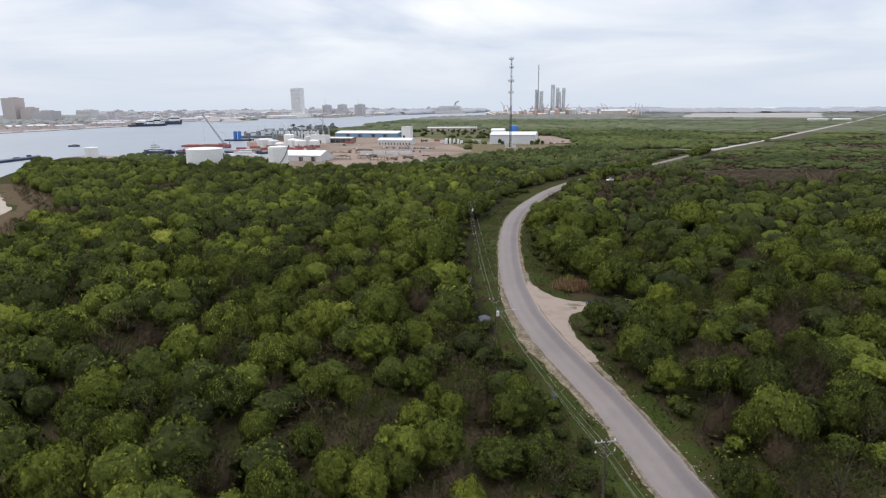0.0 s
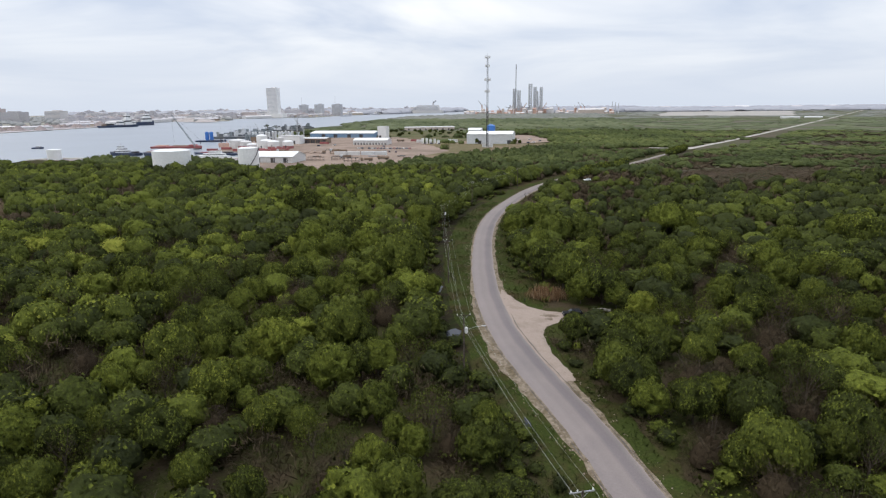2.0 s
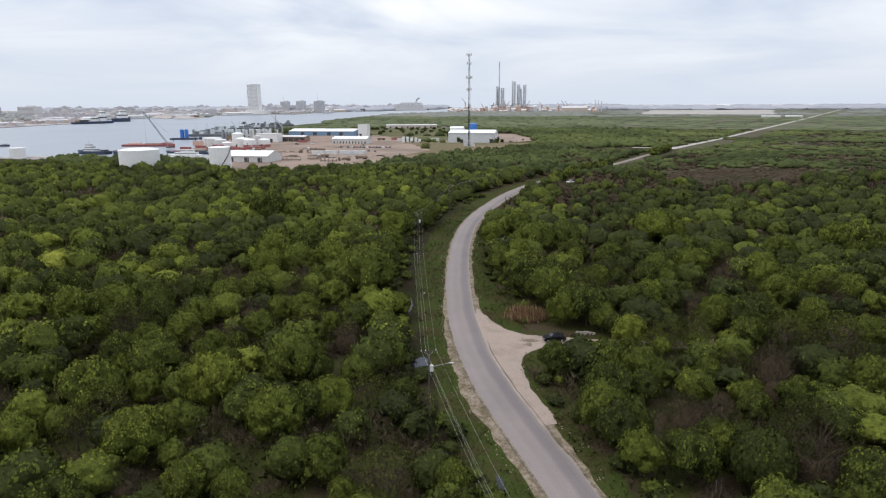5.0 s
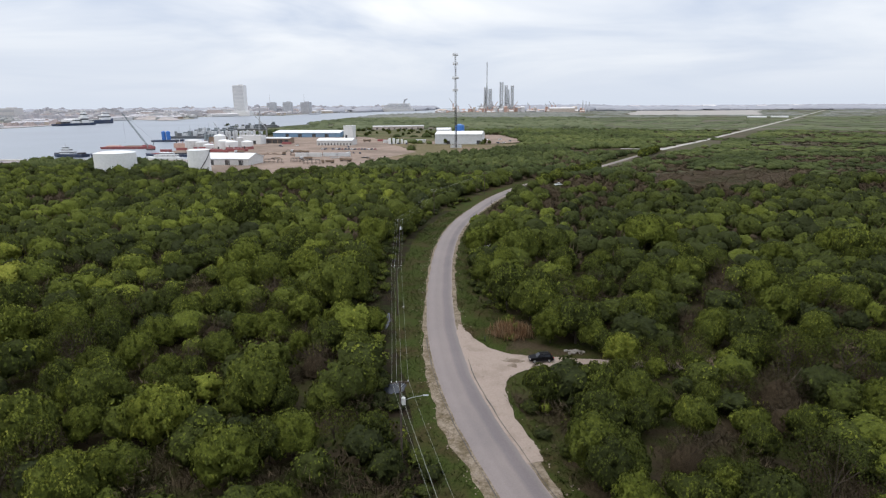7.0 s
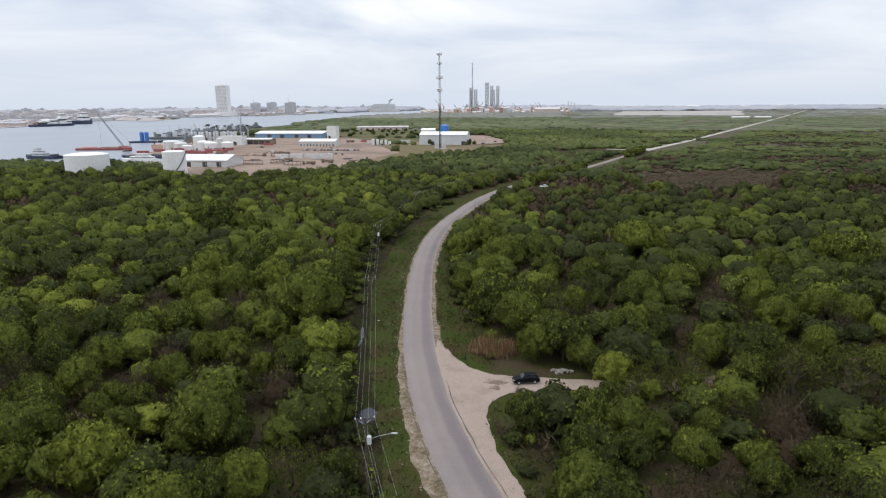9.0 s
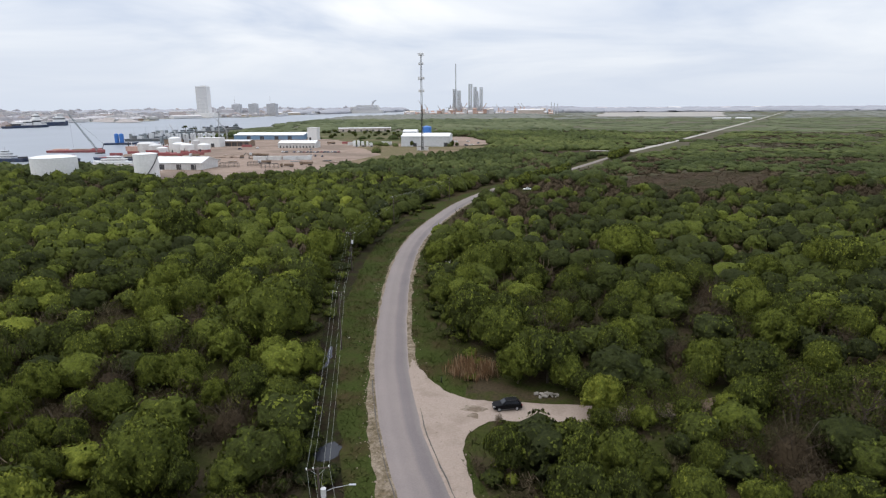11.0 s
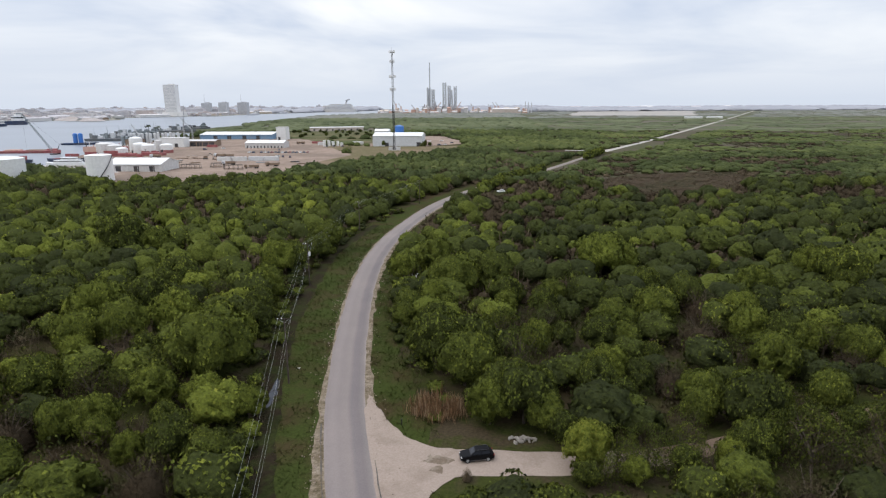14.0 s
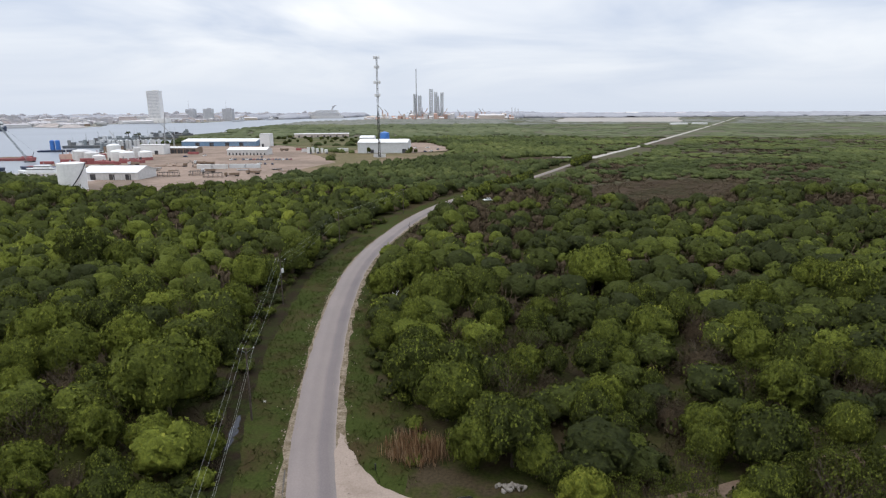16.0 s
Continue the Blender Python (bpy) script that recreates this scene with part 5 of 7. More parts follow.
keep = inside([(-218, 112), (-224, 150), (-234, 186), (-266, 231), (-303, 260), (-362, 304), (-360, 312), (-285, 269), (-245, 231), (-202, 176), (-179, 140), (-175, 112)], x, y) & (rng.uniform(size=len(x)) < 0.8)
x, y = x[keep], y[keep]
forest("shore_brush", "low dry brown brush behind the beach", [bare(rng, 34, 0.40, 0.10) for _ in range(4)], x, y, rng.uniform(1.3, 2.6, len(x)), rng.uniform(0.8, 2.2, len(x)), rng.uniform(0.7, 1.2, len(x)), M_TWIG, rng, "brush")
x, y = scatter(rng, -4200, 3600, 3300, 4700, 75)
keep = (np.abs(x) < 0.95 * y) & (inside(ISLAND, x, y) | inside(MAINLAND, x, y)) & (np.hypot(x, y) < 4950)
x, y = x[keep], y[keep]
# belt that fills the strip below the horizon, haze painted in its colour
forest("distant_treeline", "low tree line on the horizon with haze in its colour", [crown(rng, 9, 0, 0.1, (8, 4), seat=1) for _ in range(4)], x, y, rng.uniform(50, 95, len(x)), rng.uniform(13, 19, len(x)) + np.where(x < 400, rng.uniform(7, 12, len(x)), 0), rng.uniform(0.2, 0.8, len(x)), M_FARWOOD, rng)
x, y = scatter(rng, -3400, -900, 1100, 3300, 42)
keep = inside(MAINLAND, x, y) & (rng.uniform(size=len(x)) < np.clip(0.55 + 0.8 * patches(x, y, 200, 2.2), 0.1, 1)) & (x < -1270 - np.clip(1900 - y, 0, 330))
x, y = x[keep], y[keep]
forest("town_trees", "street trees among the town's houses, greyed by painted haze", [crown(rng, 9, 0, 0.1, (8, 4), seat=1) for _ in range(4)], x, y, rng.uniform(8, 18, len(x)), rng.uniform(5, 11, len(x)), rng.uniform(0.1, 0.7, len(x)), M_TOWNTREE, rng)

# low brush under and between the trees, and grass on the verges
x, y = scatter(rng, -200, 200, 42, 225, 4.2)
keep = (x < 0.6 * y + 20) & (x > -1.2 * y - 10) & ~open_ground(x, y, 0.2)
x, y = x[keep], y[keep]
tn = np.clip(0.35 + 0.4 * patches(x, y, 14, 9.9) + rng.normal(0, 0.15, len(x)), 0, 1)
b = rng.uniform(size=len(x)) < 0.5
forest("undergrowth", "low brown brush under the trees", [bare(rng, 60, 0.16, 0.065, 1.0) for _ in range(5)], x[b], y[b], rng.uniform(1.8, 3.2, b.sum()), rng.uniform(1.6, 3.4, b.sum()), tn[b], M_TWIG, rng)
forest("undergrowth", "low dark green shrubs under the trees", [crown(rng, 9, 38, 0.12, None) for _ in range(5)], x[~b], y[~b], rng.uniform(1.3, 2.6, (~b).sum()), rng.uniform(1.4, 3.2, (~b).sum()), tn[~b] * 0.9, M_LEAF, rng)
x, y = scatter(rng, -75, 40, 60, 330, 2.0)
d, i = line_distance(road_line, x, y)
keep = (d > verge_l[i] - 2.6) & (d < verge_l[i] + 3.5) & ~inside(JUNCTION, x, y) & (rng.uniform(size=len(x)) < 0.75 + patches(x, y, 9, 2.4))
keep |= (d < -verge_r[i] + 0.8) & (d > -verge_r[i] - 2.5) & (y < 240) & ~inside([(2, 127), (9, 129), (15, 146), (12, 150), (-8, 150), (-5, 126)], x, y) & (rng.uniform(size=len(x)) < 0.55)
dt, it = line_distance(track_line, x, y)
keep &= np.abs(dt) > tw[it] + 1.2
for p in POLES_AT:
    keep &= (np.hypot(x - p[0], y - p[1]) > 1.4) & ~((np.abs(x - p[0] * 0.97) < 2.0) & (y < p[1]) & (y > p[1] - 7))
x, y = x[keep], y[keep]
b = rng.uniform(size=len(x)) < 0.45
tn = np.clip(0.34 + 0.3 * patches(x, y, 10, 3.9) + rng.normal(0, 0.12, len(x)), 0.05, 0.8)
forest("shrubs", "dark green shrubs along the edge of the wood", [crown(rng, 8, 90, 0.14, (9, 4)) for _ in range(5)], x[~b], y[~b], rng.uniform(0.8, 1.9, (~b).sum()), rng.uniform(1.0, 2.6, (~b).sum()), tn[~b], M_LEAF, rng, "shrubs")
forest("brush", "brown leafless brush along the edge of the wood", [bare(rng, 110, 0.20, 0.05) for _ in range(5)], x[b], y[b], rng.uniform(1.0, 2.2, b.sum()), rng.uniform(1.2, 2.8, b.sum()), tn[b], M_TWIG, rng, "brush")
x, y = scatter(rng, -70, 60, 56, 300, 0.72)
d, i = line_distance(road_line, x, y)
dt, it = line_distance(track_line, x, y)
keep = (((d > shoulder_l[i] + 0.1) & (d < verge_l[i])) | ((d < -shoulder_r[i] - 0.1) & (d > -verge_r[i]))) & ~inside(JUNCTION, x, y) & (np.abs(dt) > tw[it] + 0.1)
dd, di = line_distance(ditch_line, x, y)
keep &= (np.abs(dd) > 1.9) & (rng.uniform(size=len(x)) < np.clip(0.75 + patches(x, y, 6, 4.4), 0.1, 1))
x, y = x[keep], y[keep]
tn = np.clip(0.40 + 0.5 * patches(x, y, 8, 1.9) + rng.normal(0, 0.12, len(x)), 0, 1)
forest("verge_grass", "uneven tufts of green and straw-coloured grass", [bare(rng, 7, 0.5, 0.10) for _ in range(6)], x, y, rng.uniform(0.4, 0.8, len(x)), rng.uniform(0.3, 0.85, len(x)), tn, M_GRASS, rng)
a, q = rng.uniform(0, 6.28, 1500), np.sqrt(rng.uniform(0, 1, 1500))
px, py = -5.4 + np.cos(a) * q * 4.2 + rng.normal(0, 0.8, 1500), 152.6 + np.sin(a) * q * 2.8 + rng.normal(0, 0.8, 1500)
grow = unit(np.stack([rng.normal(0, 0.13, 1500), rng.normal(0, 0.13, 1500), np.ones(1500)], axis=1))
side = unit(np.cross(grow, rng.normal(size=(1500, 3))))
hh = (rng.uniform(1.4, 3.8, 1500) * np.clip(1.15 - 0.5 * q + 0.6 * patches(px, py, 1.8, 6.1), 0.3, 1.3))[:, None]
foot = np.stack([px, py, np.zeros(1500)], axis=1)
ob = new("reed_bed", quads_mesh("reed_bed", (np.stack([foot - side * 0.03, foot + grow * hh * 0.6 - side * 0.06, foot + grow * hh, foot + grow * hh * 0.6 + side * 0.06], axis=1).reshape(-1, 3), np.arange(6000).reshape(-1, 4)), M_REED, np.repeat(rng.uniform(0.2, 0.9, 1500), 4)))
ob.color = (0, 0, 0, 1)
tagged(ob, "stand of tall dry reddish-brown reeds by the track", "reeds", kind="stuff")

# ---- power line along the road ----


def power_pole(px, py, h, turn, label, arms=1, transformer=False, lamp=False):
    t = thing("power_pole", pose(px, py, 0, rz=turn), label, "power pole", "poles of the power line")
    part("shaft", tube([(0, 0, 0), (0, 0, h * 0.5), (0, 0, h)], 0.17, 10, 0.11), M_POLE, t)
    for k in range(arms):
        z = h - 0.25 - 1.3 * k
        arm = part("crossarm", box((0, 0.16, z), (2.5, 0.10, 0.13), 0, 0.01), M_STEEL if arms > 1 and not k else M_POLE, t, "grey wooden crossarm")
        for q in (-1.1, 0.0 if k else -0.45, 1.1):
            b = cyl((q, 0.16, z + 0.065), 0.05, 0.10, 8)
            add_cyl(b, (q, 0.16, z + 0.16), 0.085, 0.12, 8, 0.05)
            part("insulator", b, M_PORCELAIN, arm, "pale porcelain insulator")
        for s in (-1, 1):
            part("brace", tube([(s * 0.75, 0.20, z - 0.05), (0, 0.15, z - 0.75)], 0.022, 5), M_STEEL, t)
    if transformer:
        b = cyl((0.42, 0, h - 3.4), 0.27, 0.9, 14)
        add_cyl(b, (0.42, 0, h - 2.5), 0.29, 0.05, 14)
        add_cyl(b, (0.42, 0.12, h - 2.45), 0.04, 0.22, 8)
        part("transformer", b, M_OFFWHITE, t, "pale grey pole transformer")
        part("bracket", box((0.15, 0, h - 3.0), (0.2, 0.08, 0.5)), M_STEEL, t)
    if lamp:
        arm = part("lamp_arm", tube([(0.1, 0, h - 3.0), (1.4, -0.3, h - 2.35), (3.0, -0.6, h - 2.0)], 0.03, 6), M_STEEL, t, "thin grey steel lamp arm")
        b = box((3.35, -0.67, h - 1.98), (0.75, 0.26, 0.14), -11, 0.04)
        part("lamp_head", b, M_STEEL, arm, "pale cobra-head street lamp")
    return t


POLES = [(22.0, 12.0, 11.8, -28), (1.1, 59.2, 11.8, 23), (-18.0, 104.2, 12.1, 18), (-32.2, 161.2, 12.1, 14), (-45.0, 218.0, 11.7, 8), (-46.0, 288.0, 11.5, -6), (-30, 352, 11.5, -22)]
power_pole(*POLES[0], "dark timber power pole beside the road", 1)
power_pole(*POLES[1], "dark timber power pole with two crossarms by the road", 2)
power_pole(*POLES[2], "dark timber pole with transformer and street lamp", 1, True, True)
power_pole(*POLES[3], "dark timber power pole standing at the tree edge", 1)
power_pole(*POLES[4], "dark timber power pole with a transformer above the trees", 1, True)
power_pole(*POLES[5], "dark timber power pole on the far verge", 1)
power_pole(*POLES[6], "dark timber power pole near the road bend", 1)
for (ax, ay, ah, at), (bx, by, bh, bt) in zip(POLES, POLES[1:]):
    for off, drop in ((-1.1, 0.0), (-0.45, 0.0), (1.1, 0.0), (0.2, 2.1)):
        pa = Vector((ax + off * math.cos(radians(at)), ay + off * math.sin(radians(at)) + 0.15, ah - 0.02 - drop))
        pb = Vector((bx + off * math.cos(radians(bt)), by + off * math.sin(radians(bt)) + 0.15, bh - 0.02 - drop))
        pts = [pa.lerp(pb, f / 12) - Vector((0, 0, 1.0 * 4 * (f / 12) * (1 - f / 12))) for f in range(13)]
        tagged(part("overhead_wire", tube(pts, 0.012, 4), M_WIRE), "thin grey overhead wire strung between poles", "wire", "wires of the power line")

# ---- vehicles ----


def vehicle(name, m, paint, label, category, group="", scale=1.0, lift=0.0):
    """A five-door car: body, greenhouse with panes, wheels, lamps, bumpers. Nose towards -x."""
    t = thing(name, m @ Matrix.Scale(scale, 4), label, category, group)
    side = [(-2.28, 0.42), (-2.32, 0.62), (-2.25, 0.86), (-1.95, 0.97), (-1.05, 1.06), (1.95, 1.10), (2.22, 1.04), (2.30, 0.75), (2.26, 0.40), (1.80, 0.33), (-1.85, 0.33)]
    b = prism(side, 1.82)
    bmesh.ops.bevel(b, geom=[e for e in b.edges if abs(e.verts[0].co.y - e.verts[1].co.y) < 0.01], offset=0.09, segments=2, affect="EDGES")
    body = part("body", b, paint, t)
    b = bmesh.new()
    low = [(-1.02, -0.82, 1.04), (1.98, -0.84, 1.07), (1.98, 0.84, 1.07), (-1.02, 0.82, 1.04)]
    top = [(-0.28, -0.62, 1.62), (1.55, -0.64, 1.64), (1.55, 0.64, 1.64), (-0.28, 0.62, 1.62)]
    lv, tv = [b.verts.new(v) for v in low], [b.verts.new(v) for v in top]
    b.faces.new(tv)
    for i in range(4):
        b.faces.new((lv[i], lv[(i + 1) % 4], tv[(i + 1) % 4], tv[i]))
    bmesh.ops.bevel(b, geom=b.edges[:], offset=0.05, segments=2, affect="EDGES")
    cabin = part("cabin", b, paint, t)

    def pane(nm, pts, out):
        q = bmesh.new()
        o = Vector(out)
        f = [q.verts.new(Vector(p) + o * 0.015) for p in pts]
        g = [q.verts.new(Vector(p) - o * 0.02) for p in pts]
        q.faces.new(f)
        q.faces.new(g[::-1])
        for i in range(len(pts)):
            q.faces.new((f[(i + 1) % len(pts)], f[i], g[i], g[(i + 1) % len(pts)]))
        bmesh.ops.recalc_face_normals(q, faces=q.faces)
        part(nm, q, M_GLASS, cabin, "dark tinted glass")

    pane("windscreen", [(-0.93, -0.72, 1.12), (-0.93, 0.72, 1.12), (-0.34, 0.57, 1.57), (-0.34, -0.57, 1.57)], (-0.62, 0, 0.78))
    pane("rear_window", [(1.94, 0.68, 1.16), (1.94, -0.68, 1.16), (1.60, -0.56, 1.57), (1.60, 0.56, 1.57)], (0.8, 0, 0.6))
    for s in (-1, 1):
        pane("side_window", [(-0.72, s * 0.80, 1.14), (0.42, s * 0.81, 1.14), (0.42, s * 0.66, 1.56), (-0.22, s * 0.655, 1.56)], (0, s * 0.95, 0.3))
        pane("side_window", [(0.50, s * 0.81, 1.14), (1.78, s * 0.82, 1.16), (1.46, s * 0.665, 1.56), (0.50, s * 0.66, 1.56)], (0, s * 0.95, 0.3))
        part("headlight", box((-2.16, s * 0.66, 0.80), (0.22, 0.36, 0.14), s * -8, 0.03), M_LAMP, body, "clear headlight")
        part("tail_light", box((2.22, s * 0.72, 0.92), (0.14, 0.26, 0.20), 0, 0.03), M_TAILLAMP, body, "red tail light")
        part("mirror", box((-0.62, s * 0.98, 1.12), (0.16, 0.18, 0.14), 0, 0.03), paint, body)
        part("sill", box((0, s * 0.88, 0.33), (2.6, 0.10, 0.12), 0, 0.02), M_DARK, body)
        part("roof_rail", tube([(-0.1, s * 0.58, 1.66), (0.7, s * 0.60, 1.70), (1.45, s * 0.60, 1.67)], 0.02, 5), M_DARK, cabin)
        for wx in (-1.42, 1.40):
            turn = Matrix.Rotation(radians(90), 4, "X")
            w = part("wheel", cyl((wx, s * 0.80 + 0.11, 0.36), 0.36, 0.22, 20, m=turn), M_RUBBER, t, "black tyre")
            part("rim", cyl((wx, s * 0.80 + 0.11 + (0.012 if s > 0 else -0.012), 0.36), 0.22, 0.22, 12, m=turn), M_STEEL, w, "grey alloy rim")
    part("grille", box((-2.29, 0, 0.72), (0.06, 0.95, 0.16), 0, 0.02), M_DARK, body)
    part("bumper", box((-2.25, 0, 0.45), (0.16, 1.72, 0.16), 0, 0.04), M_DARK, body)
    part("rear_bumper", box((2.25, 0, 0.47), (0.14, 1.72, 0.18), 0, 0.04), M_DARK, body)
    part("number_plate", box((2.315, 0, 0.70), (0.02, 0.32, 0.15)), M_OFFWHITE, body)
    return t


vehicle("suv", pose(0.75, 140.35, 0.085, rz=13), M_CARPAINT, "black five-door car parked on the gravel track", "car")

vehicle("parked_car", pose(9.8, 391.5, 0.02, rz=25), M_WHITE, "white car parked in a clearing beyond the bend", "car")
plant(6, -0.4, 135.4, 0.9, 2.2, 0.9, "small leafless shrub at the edge of the gravel")
t = thing("marker_post", pose(-10.7, 148.7, 0), "short black post in the verge grass", "post")
part("shaft", cyl((0, 0, 0), 0.11, 0.95, 10, 0.09), M_RUBBER, t)
part("cap", cyl((0, 0, 0.95), 0.13, 0.08, 10, 0.09), M_DARK, t)
# sun-bleached dead trees at the edge of the wood
M_BLEACH = weathered("bleached_wood", (0.50, 0.49, 0.50), 0.85, grain=4, stain=0.8, amount=0.3)
for k, (sx, sy, sh) in enumerate(((-14.6, 196.6, 4.6), (-16.2, 215.8, 4.4))):
    t = thing("dead_tree", pose(sx, sy, 0, rz=70 * k), "pale sun-bleached dead tree with broken limbs", "tree")
    part("trunk", tube([(0, 0, 0), (0.1, 0.05, sh * 0.5), (0.35, 0.1, sh)], 0.24, 7, 0.12), M_BLEACH, t)
    for q in range(6):
        a = q * 1.9 + k
        z = sh * (0.35 + 0.1 * q)
        part("limb", tube([(0.1, 0.05, z), (math.cos(a) * 0.6, math.sin(a) * 0.6, z + 0.5), (math.cos(a) * 1.1, math.sin(a) * 1.1, z + 0.7 + 0.1 * q)], 0.13, 5, 0.05), M_BLEACH, t)
t = thing("litter", pose(-32.3, 167.2, 0.05), "crumpled white plastic sheet on the verge", "litter")
b = bmesh.new()
bmesh.ops.create_grid(b, x_segments=6, y_segments=6, size=0.28)
for v in b.verts:
    v.co.z = 0.10 + 0.14 * math.sin(v.co.x * 9 + v.co.y * 4) * math.cos(v.co.y * 8)
bmesh.ops.solidify(b, geom=b.faces[:], thickness=0.02)
part("sheet", b, M_CONCRETE, t)

# rubble heap and litter
rng = np.random.default_rng(31)
b = bmesh.new()
for k in range(60):
    a, q = rng.uniform(0, 6.28), rng.uniform(0, 1) ** 0.6
    s = rng.uniform(0.12, 0.38)
    bmesh.ops.create_icosphere(b, subdivisions=1, radius=1, matrix=pose(7.2 + math.cos(a) * q * 2.1, 145.4 + math.sin(a) * q * 1.0, 0.12 + 0.35 * (1 - q), *rng.uniform(0, 360, 3)) @ Matrix.Diagonal((s, s * 0.8, s * 0.5, 1)))
tagged(part("rubble_heap", b, weathered("broken_concrete", (0.24, 0.22, 0.195), 0.9, grain=3, stain=0.7, amount=0.3)), "low heap of broken pale concrete beside the track", "rubble", kind="stuff")
b = bmesh.new()
for k in range(900):
    i = int(rng.integers(10, 90)) + int(np.sum(road_line[:, 1] < 20))
    s = 1 if rng.uniform() < 0.62 else -1
    edge = (shoulder_l if s > 0 else shoulder_r)[i]
    p = road_line[i] + normals_of(road_line)[i] * s * rng.uniform(3.7, edge + 0.5) + rng.normal(0, 0.8, 2)
    r = rng.uniform(0.05, 0.16)
    bmesh.ops.create_cone(b, cap_ends=True, segments=5, radius1=r, radius2=r * 0.55, depth=r, matrix=pose(p[0], p[1], 0.05 + r * 0.3, rng.uniform(-30, 30), rng.uniform(-30, 30), rng.uniform(0, 360)))
tagged(part("loose_stones", b, M_GRAVEL), "loose pale stones scattered along the shoulder", "stones", kind="stuff")

# ---- industrial yard ----


def gabled(name, label, category, cx, cy, w, d, eave, ridge, wall_mat, roof_mat, rz=0.0, openings=(), group=""):
    """A shed: walls, two roof slopes with overhang, and openings (x, width, height) in its front."""
    t = thing(name, pose(cx, cy, 0, rz=rz), label, category, group)
    turn = Matrix.Rotation(radians(90), 4, "Z")
    part("wall", prism([(-d / 2, 0), (d / 2, 0), (d / 2, eave), (0, ridge - 0.15), (-d / 2, eave)], w, turn), wall_mat, t)
    for s in (-1, 1):
        run, rise = d / 2 + 0.6, ridge - eave
        ang = math.atan2(rise, d / 2)
        b = bmesh.new()
        ln = run / math.cos(ang)
        bmesh.ops.create_cube(b, size=1, matrix=Matrix.Translation((0, s * run / 2, ridge + 0.12 - math.tan(ang) * run / 2)) @ Matrix.Rotation(-s * ang, 4, "X") @ Matrix.Diagonal((w + 0.8, ln, 0.25, 1)))
        part("roof", b, roof_mat, t)
    ribs = max(4, int(w / 6))
    for k in range(ribs + 1):
        part("pilaster", box((-w / 2 + w * k / ribs, -d / 2 - 0.08, eave / 2), (0.25, 0.16, eave)), wall_mat, t)
    for ox, ow, oh in openings:
        dr = part("door", box((ox, -d / 2 - 0.05, oh / 2), (ow, 0.14, oh)), M_DARK, t, "dark roller door opening")
    part("gutter", box((0, -d / 2 - 0.45, eave - 0.15), (w + 0.6, 0.3, 0.25)), roof_mat, t)
    return t


def storage_tank(px, py, r, h, label, mat=None, dome=0.06, stair=False, band=None, group="storage tanks of the yard"):
    t = thing("storage_tank", pose(px, py, 0), label, "tank", group)
    part("shell", cyl((0, 0, 0), r, h, 48), mat or M_WHITE, t)
    b = cyl((0, 0, h), r, r * dome, 48, r * 0.72)
    add_cyl(b, (0, 0, h + r * dome), r * 0.72, r * dome * 0.7, 48, r * 0.1)
    part("roof", b, mat or M_WHITE, t)
    for z in (0.0, h * 0.33, h * 0.66, h - 0.25):
        part("ring", cyl((0, 0, z), r + 0.08, 0.25, 48), mat or M_WHITE, t)
    if band:
        part("base_band", cyl((0, 0, 0), r + 0.15, h * 0.38, 32), band, t, "red painted lower band")
    if stair:
        pts = [(math.cos(a) * (r + 0.5), math.sin(a) * (r + 0.5), h * (a + 1.3) / 1.5) for a in np.linspace(-1.3, 0.2, 12)]
        part("stair", tube(pts, 0.35, 4), M_DARK, t, "dark spiral stair")
        part("vent", cyl((0, 0, h + r * dome), 0.4, r * dome + 0.8, 8), M_STEEL, t)
    return t


gabled("storage_hall", "long grey metal hall with a white roof", "hall", -98, 764, 56, 32, 11.6, 14.6, M_GREYCLAD, M_WHITE, -1, ((24, 5, 4.5), (-12, 4, 4)))
b = thing("water_tank", pose(-102.5, 794, 0), "tall blue cylindrical tank behind the hall", "tank")
part("shell", cyl((0, 0, 0), 5.6, 20.5, 32), M_BLUE, b)
part("roof", cyl((0, 0, 20.5), 5.7, 1.6, 32, 1.0), M_BLUE, b)
gabled("annex", "white metal annex behind the hall", "building", -124, 803, 17, 14, 15.0, 17.0, M_WHITE, M_WHITE)
storage_tank(-246, 438, 7.8, 16.4, "tall white cylindrical storage tank with a stair", stair=True)
storage_tank(-309.5, 432.6, 14.1, 14.6, "wide white cylindrical storage tank by the quay")
storage_tank(-488, 503, 6.3, 9.5, "small white storage tank near the bulkhead")
gabled("warehouse", "low white warehouse with a gabled roof", "warehouse", -255, 503, 42, 25, 5.2, 8.8, M_OFFWHITE, M_WHITE, -1, ((-12, 4, 4), (2, 4, 4), (14, 4, 4)))
gabled("long_shed", "long shed with light blue walls and white roof", "shed", -345, 913, 105, 40, 6.4, 9.4, M_SHEDBLUE, M_WHITE, -2, ((-30, 6, 5), (-10, 6, 5), (12, 6, 5), (32, 6, 5)))
gabled("site_office", "long low white building with many doors", "building", -243, 733, 44, 18, 5.6, 8.0, M_OFFWHITE, M_WHITE, -1, tuple((-19.5 + 3.9 * k, 1.5, 2.6) for k in range(11)))
gabled("open_shed", "brown shed with an open front", "shed", -331.5, 761, 39, 15, 6.2, 7.4, M_BROWN, M_OFFWHITE, -1, tuple((-15 + 7.5 * k, 6, 4.6) for k in range(5)))
b = thing("silo_tower", pose(-275.5, 884, 0), "plain white tower block of a plant", "tower")
part("body", box((0, 0, 8.3), (13.5, 15, 16.6), 0, 0.2), M_WHITE, b)
part("parapet", box((0, 0, 16.8), (14, 15.5, 0.6), 0, 0.1), M_OFFWHITE, b)
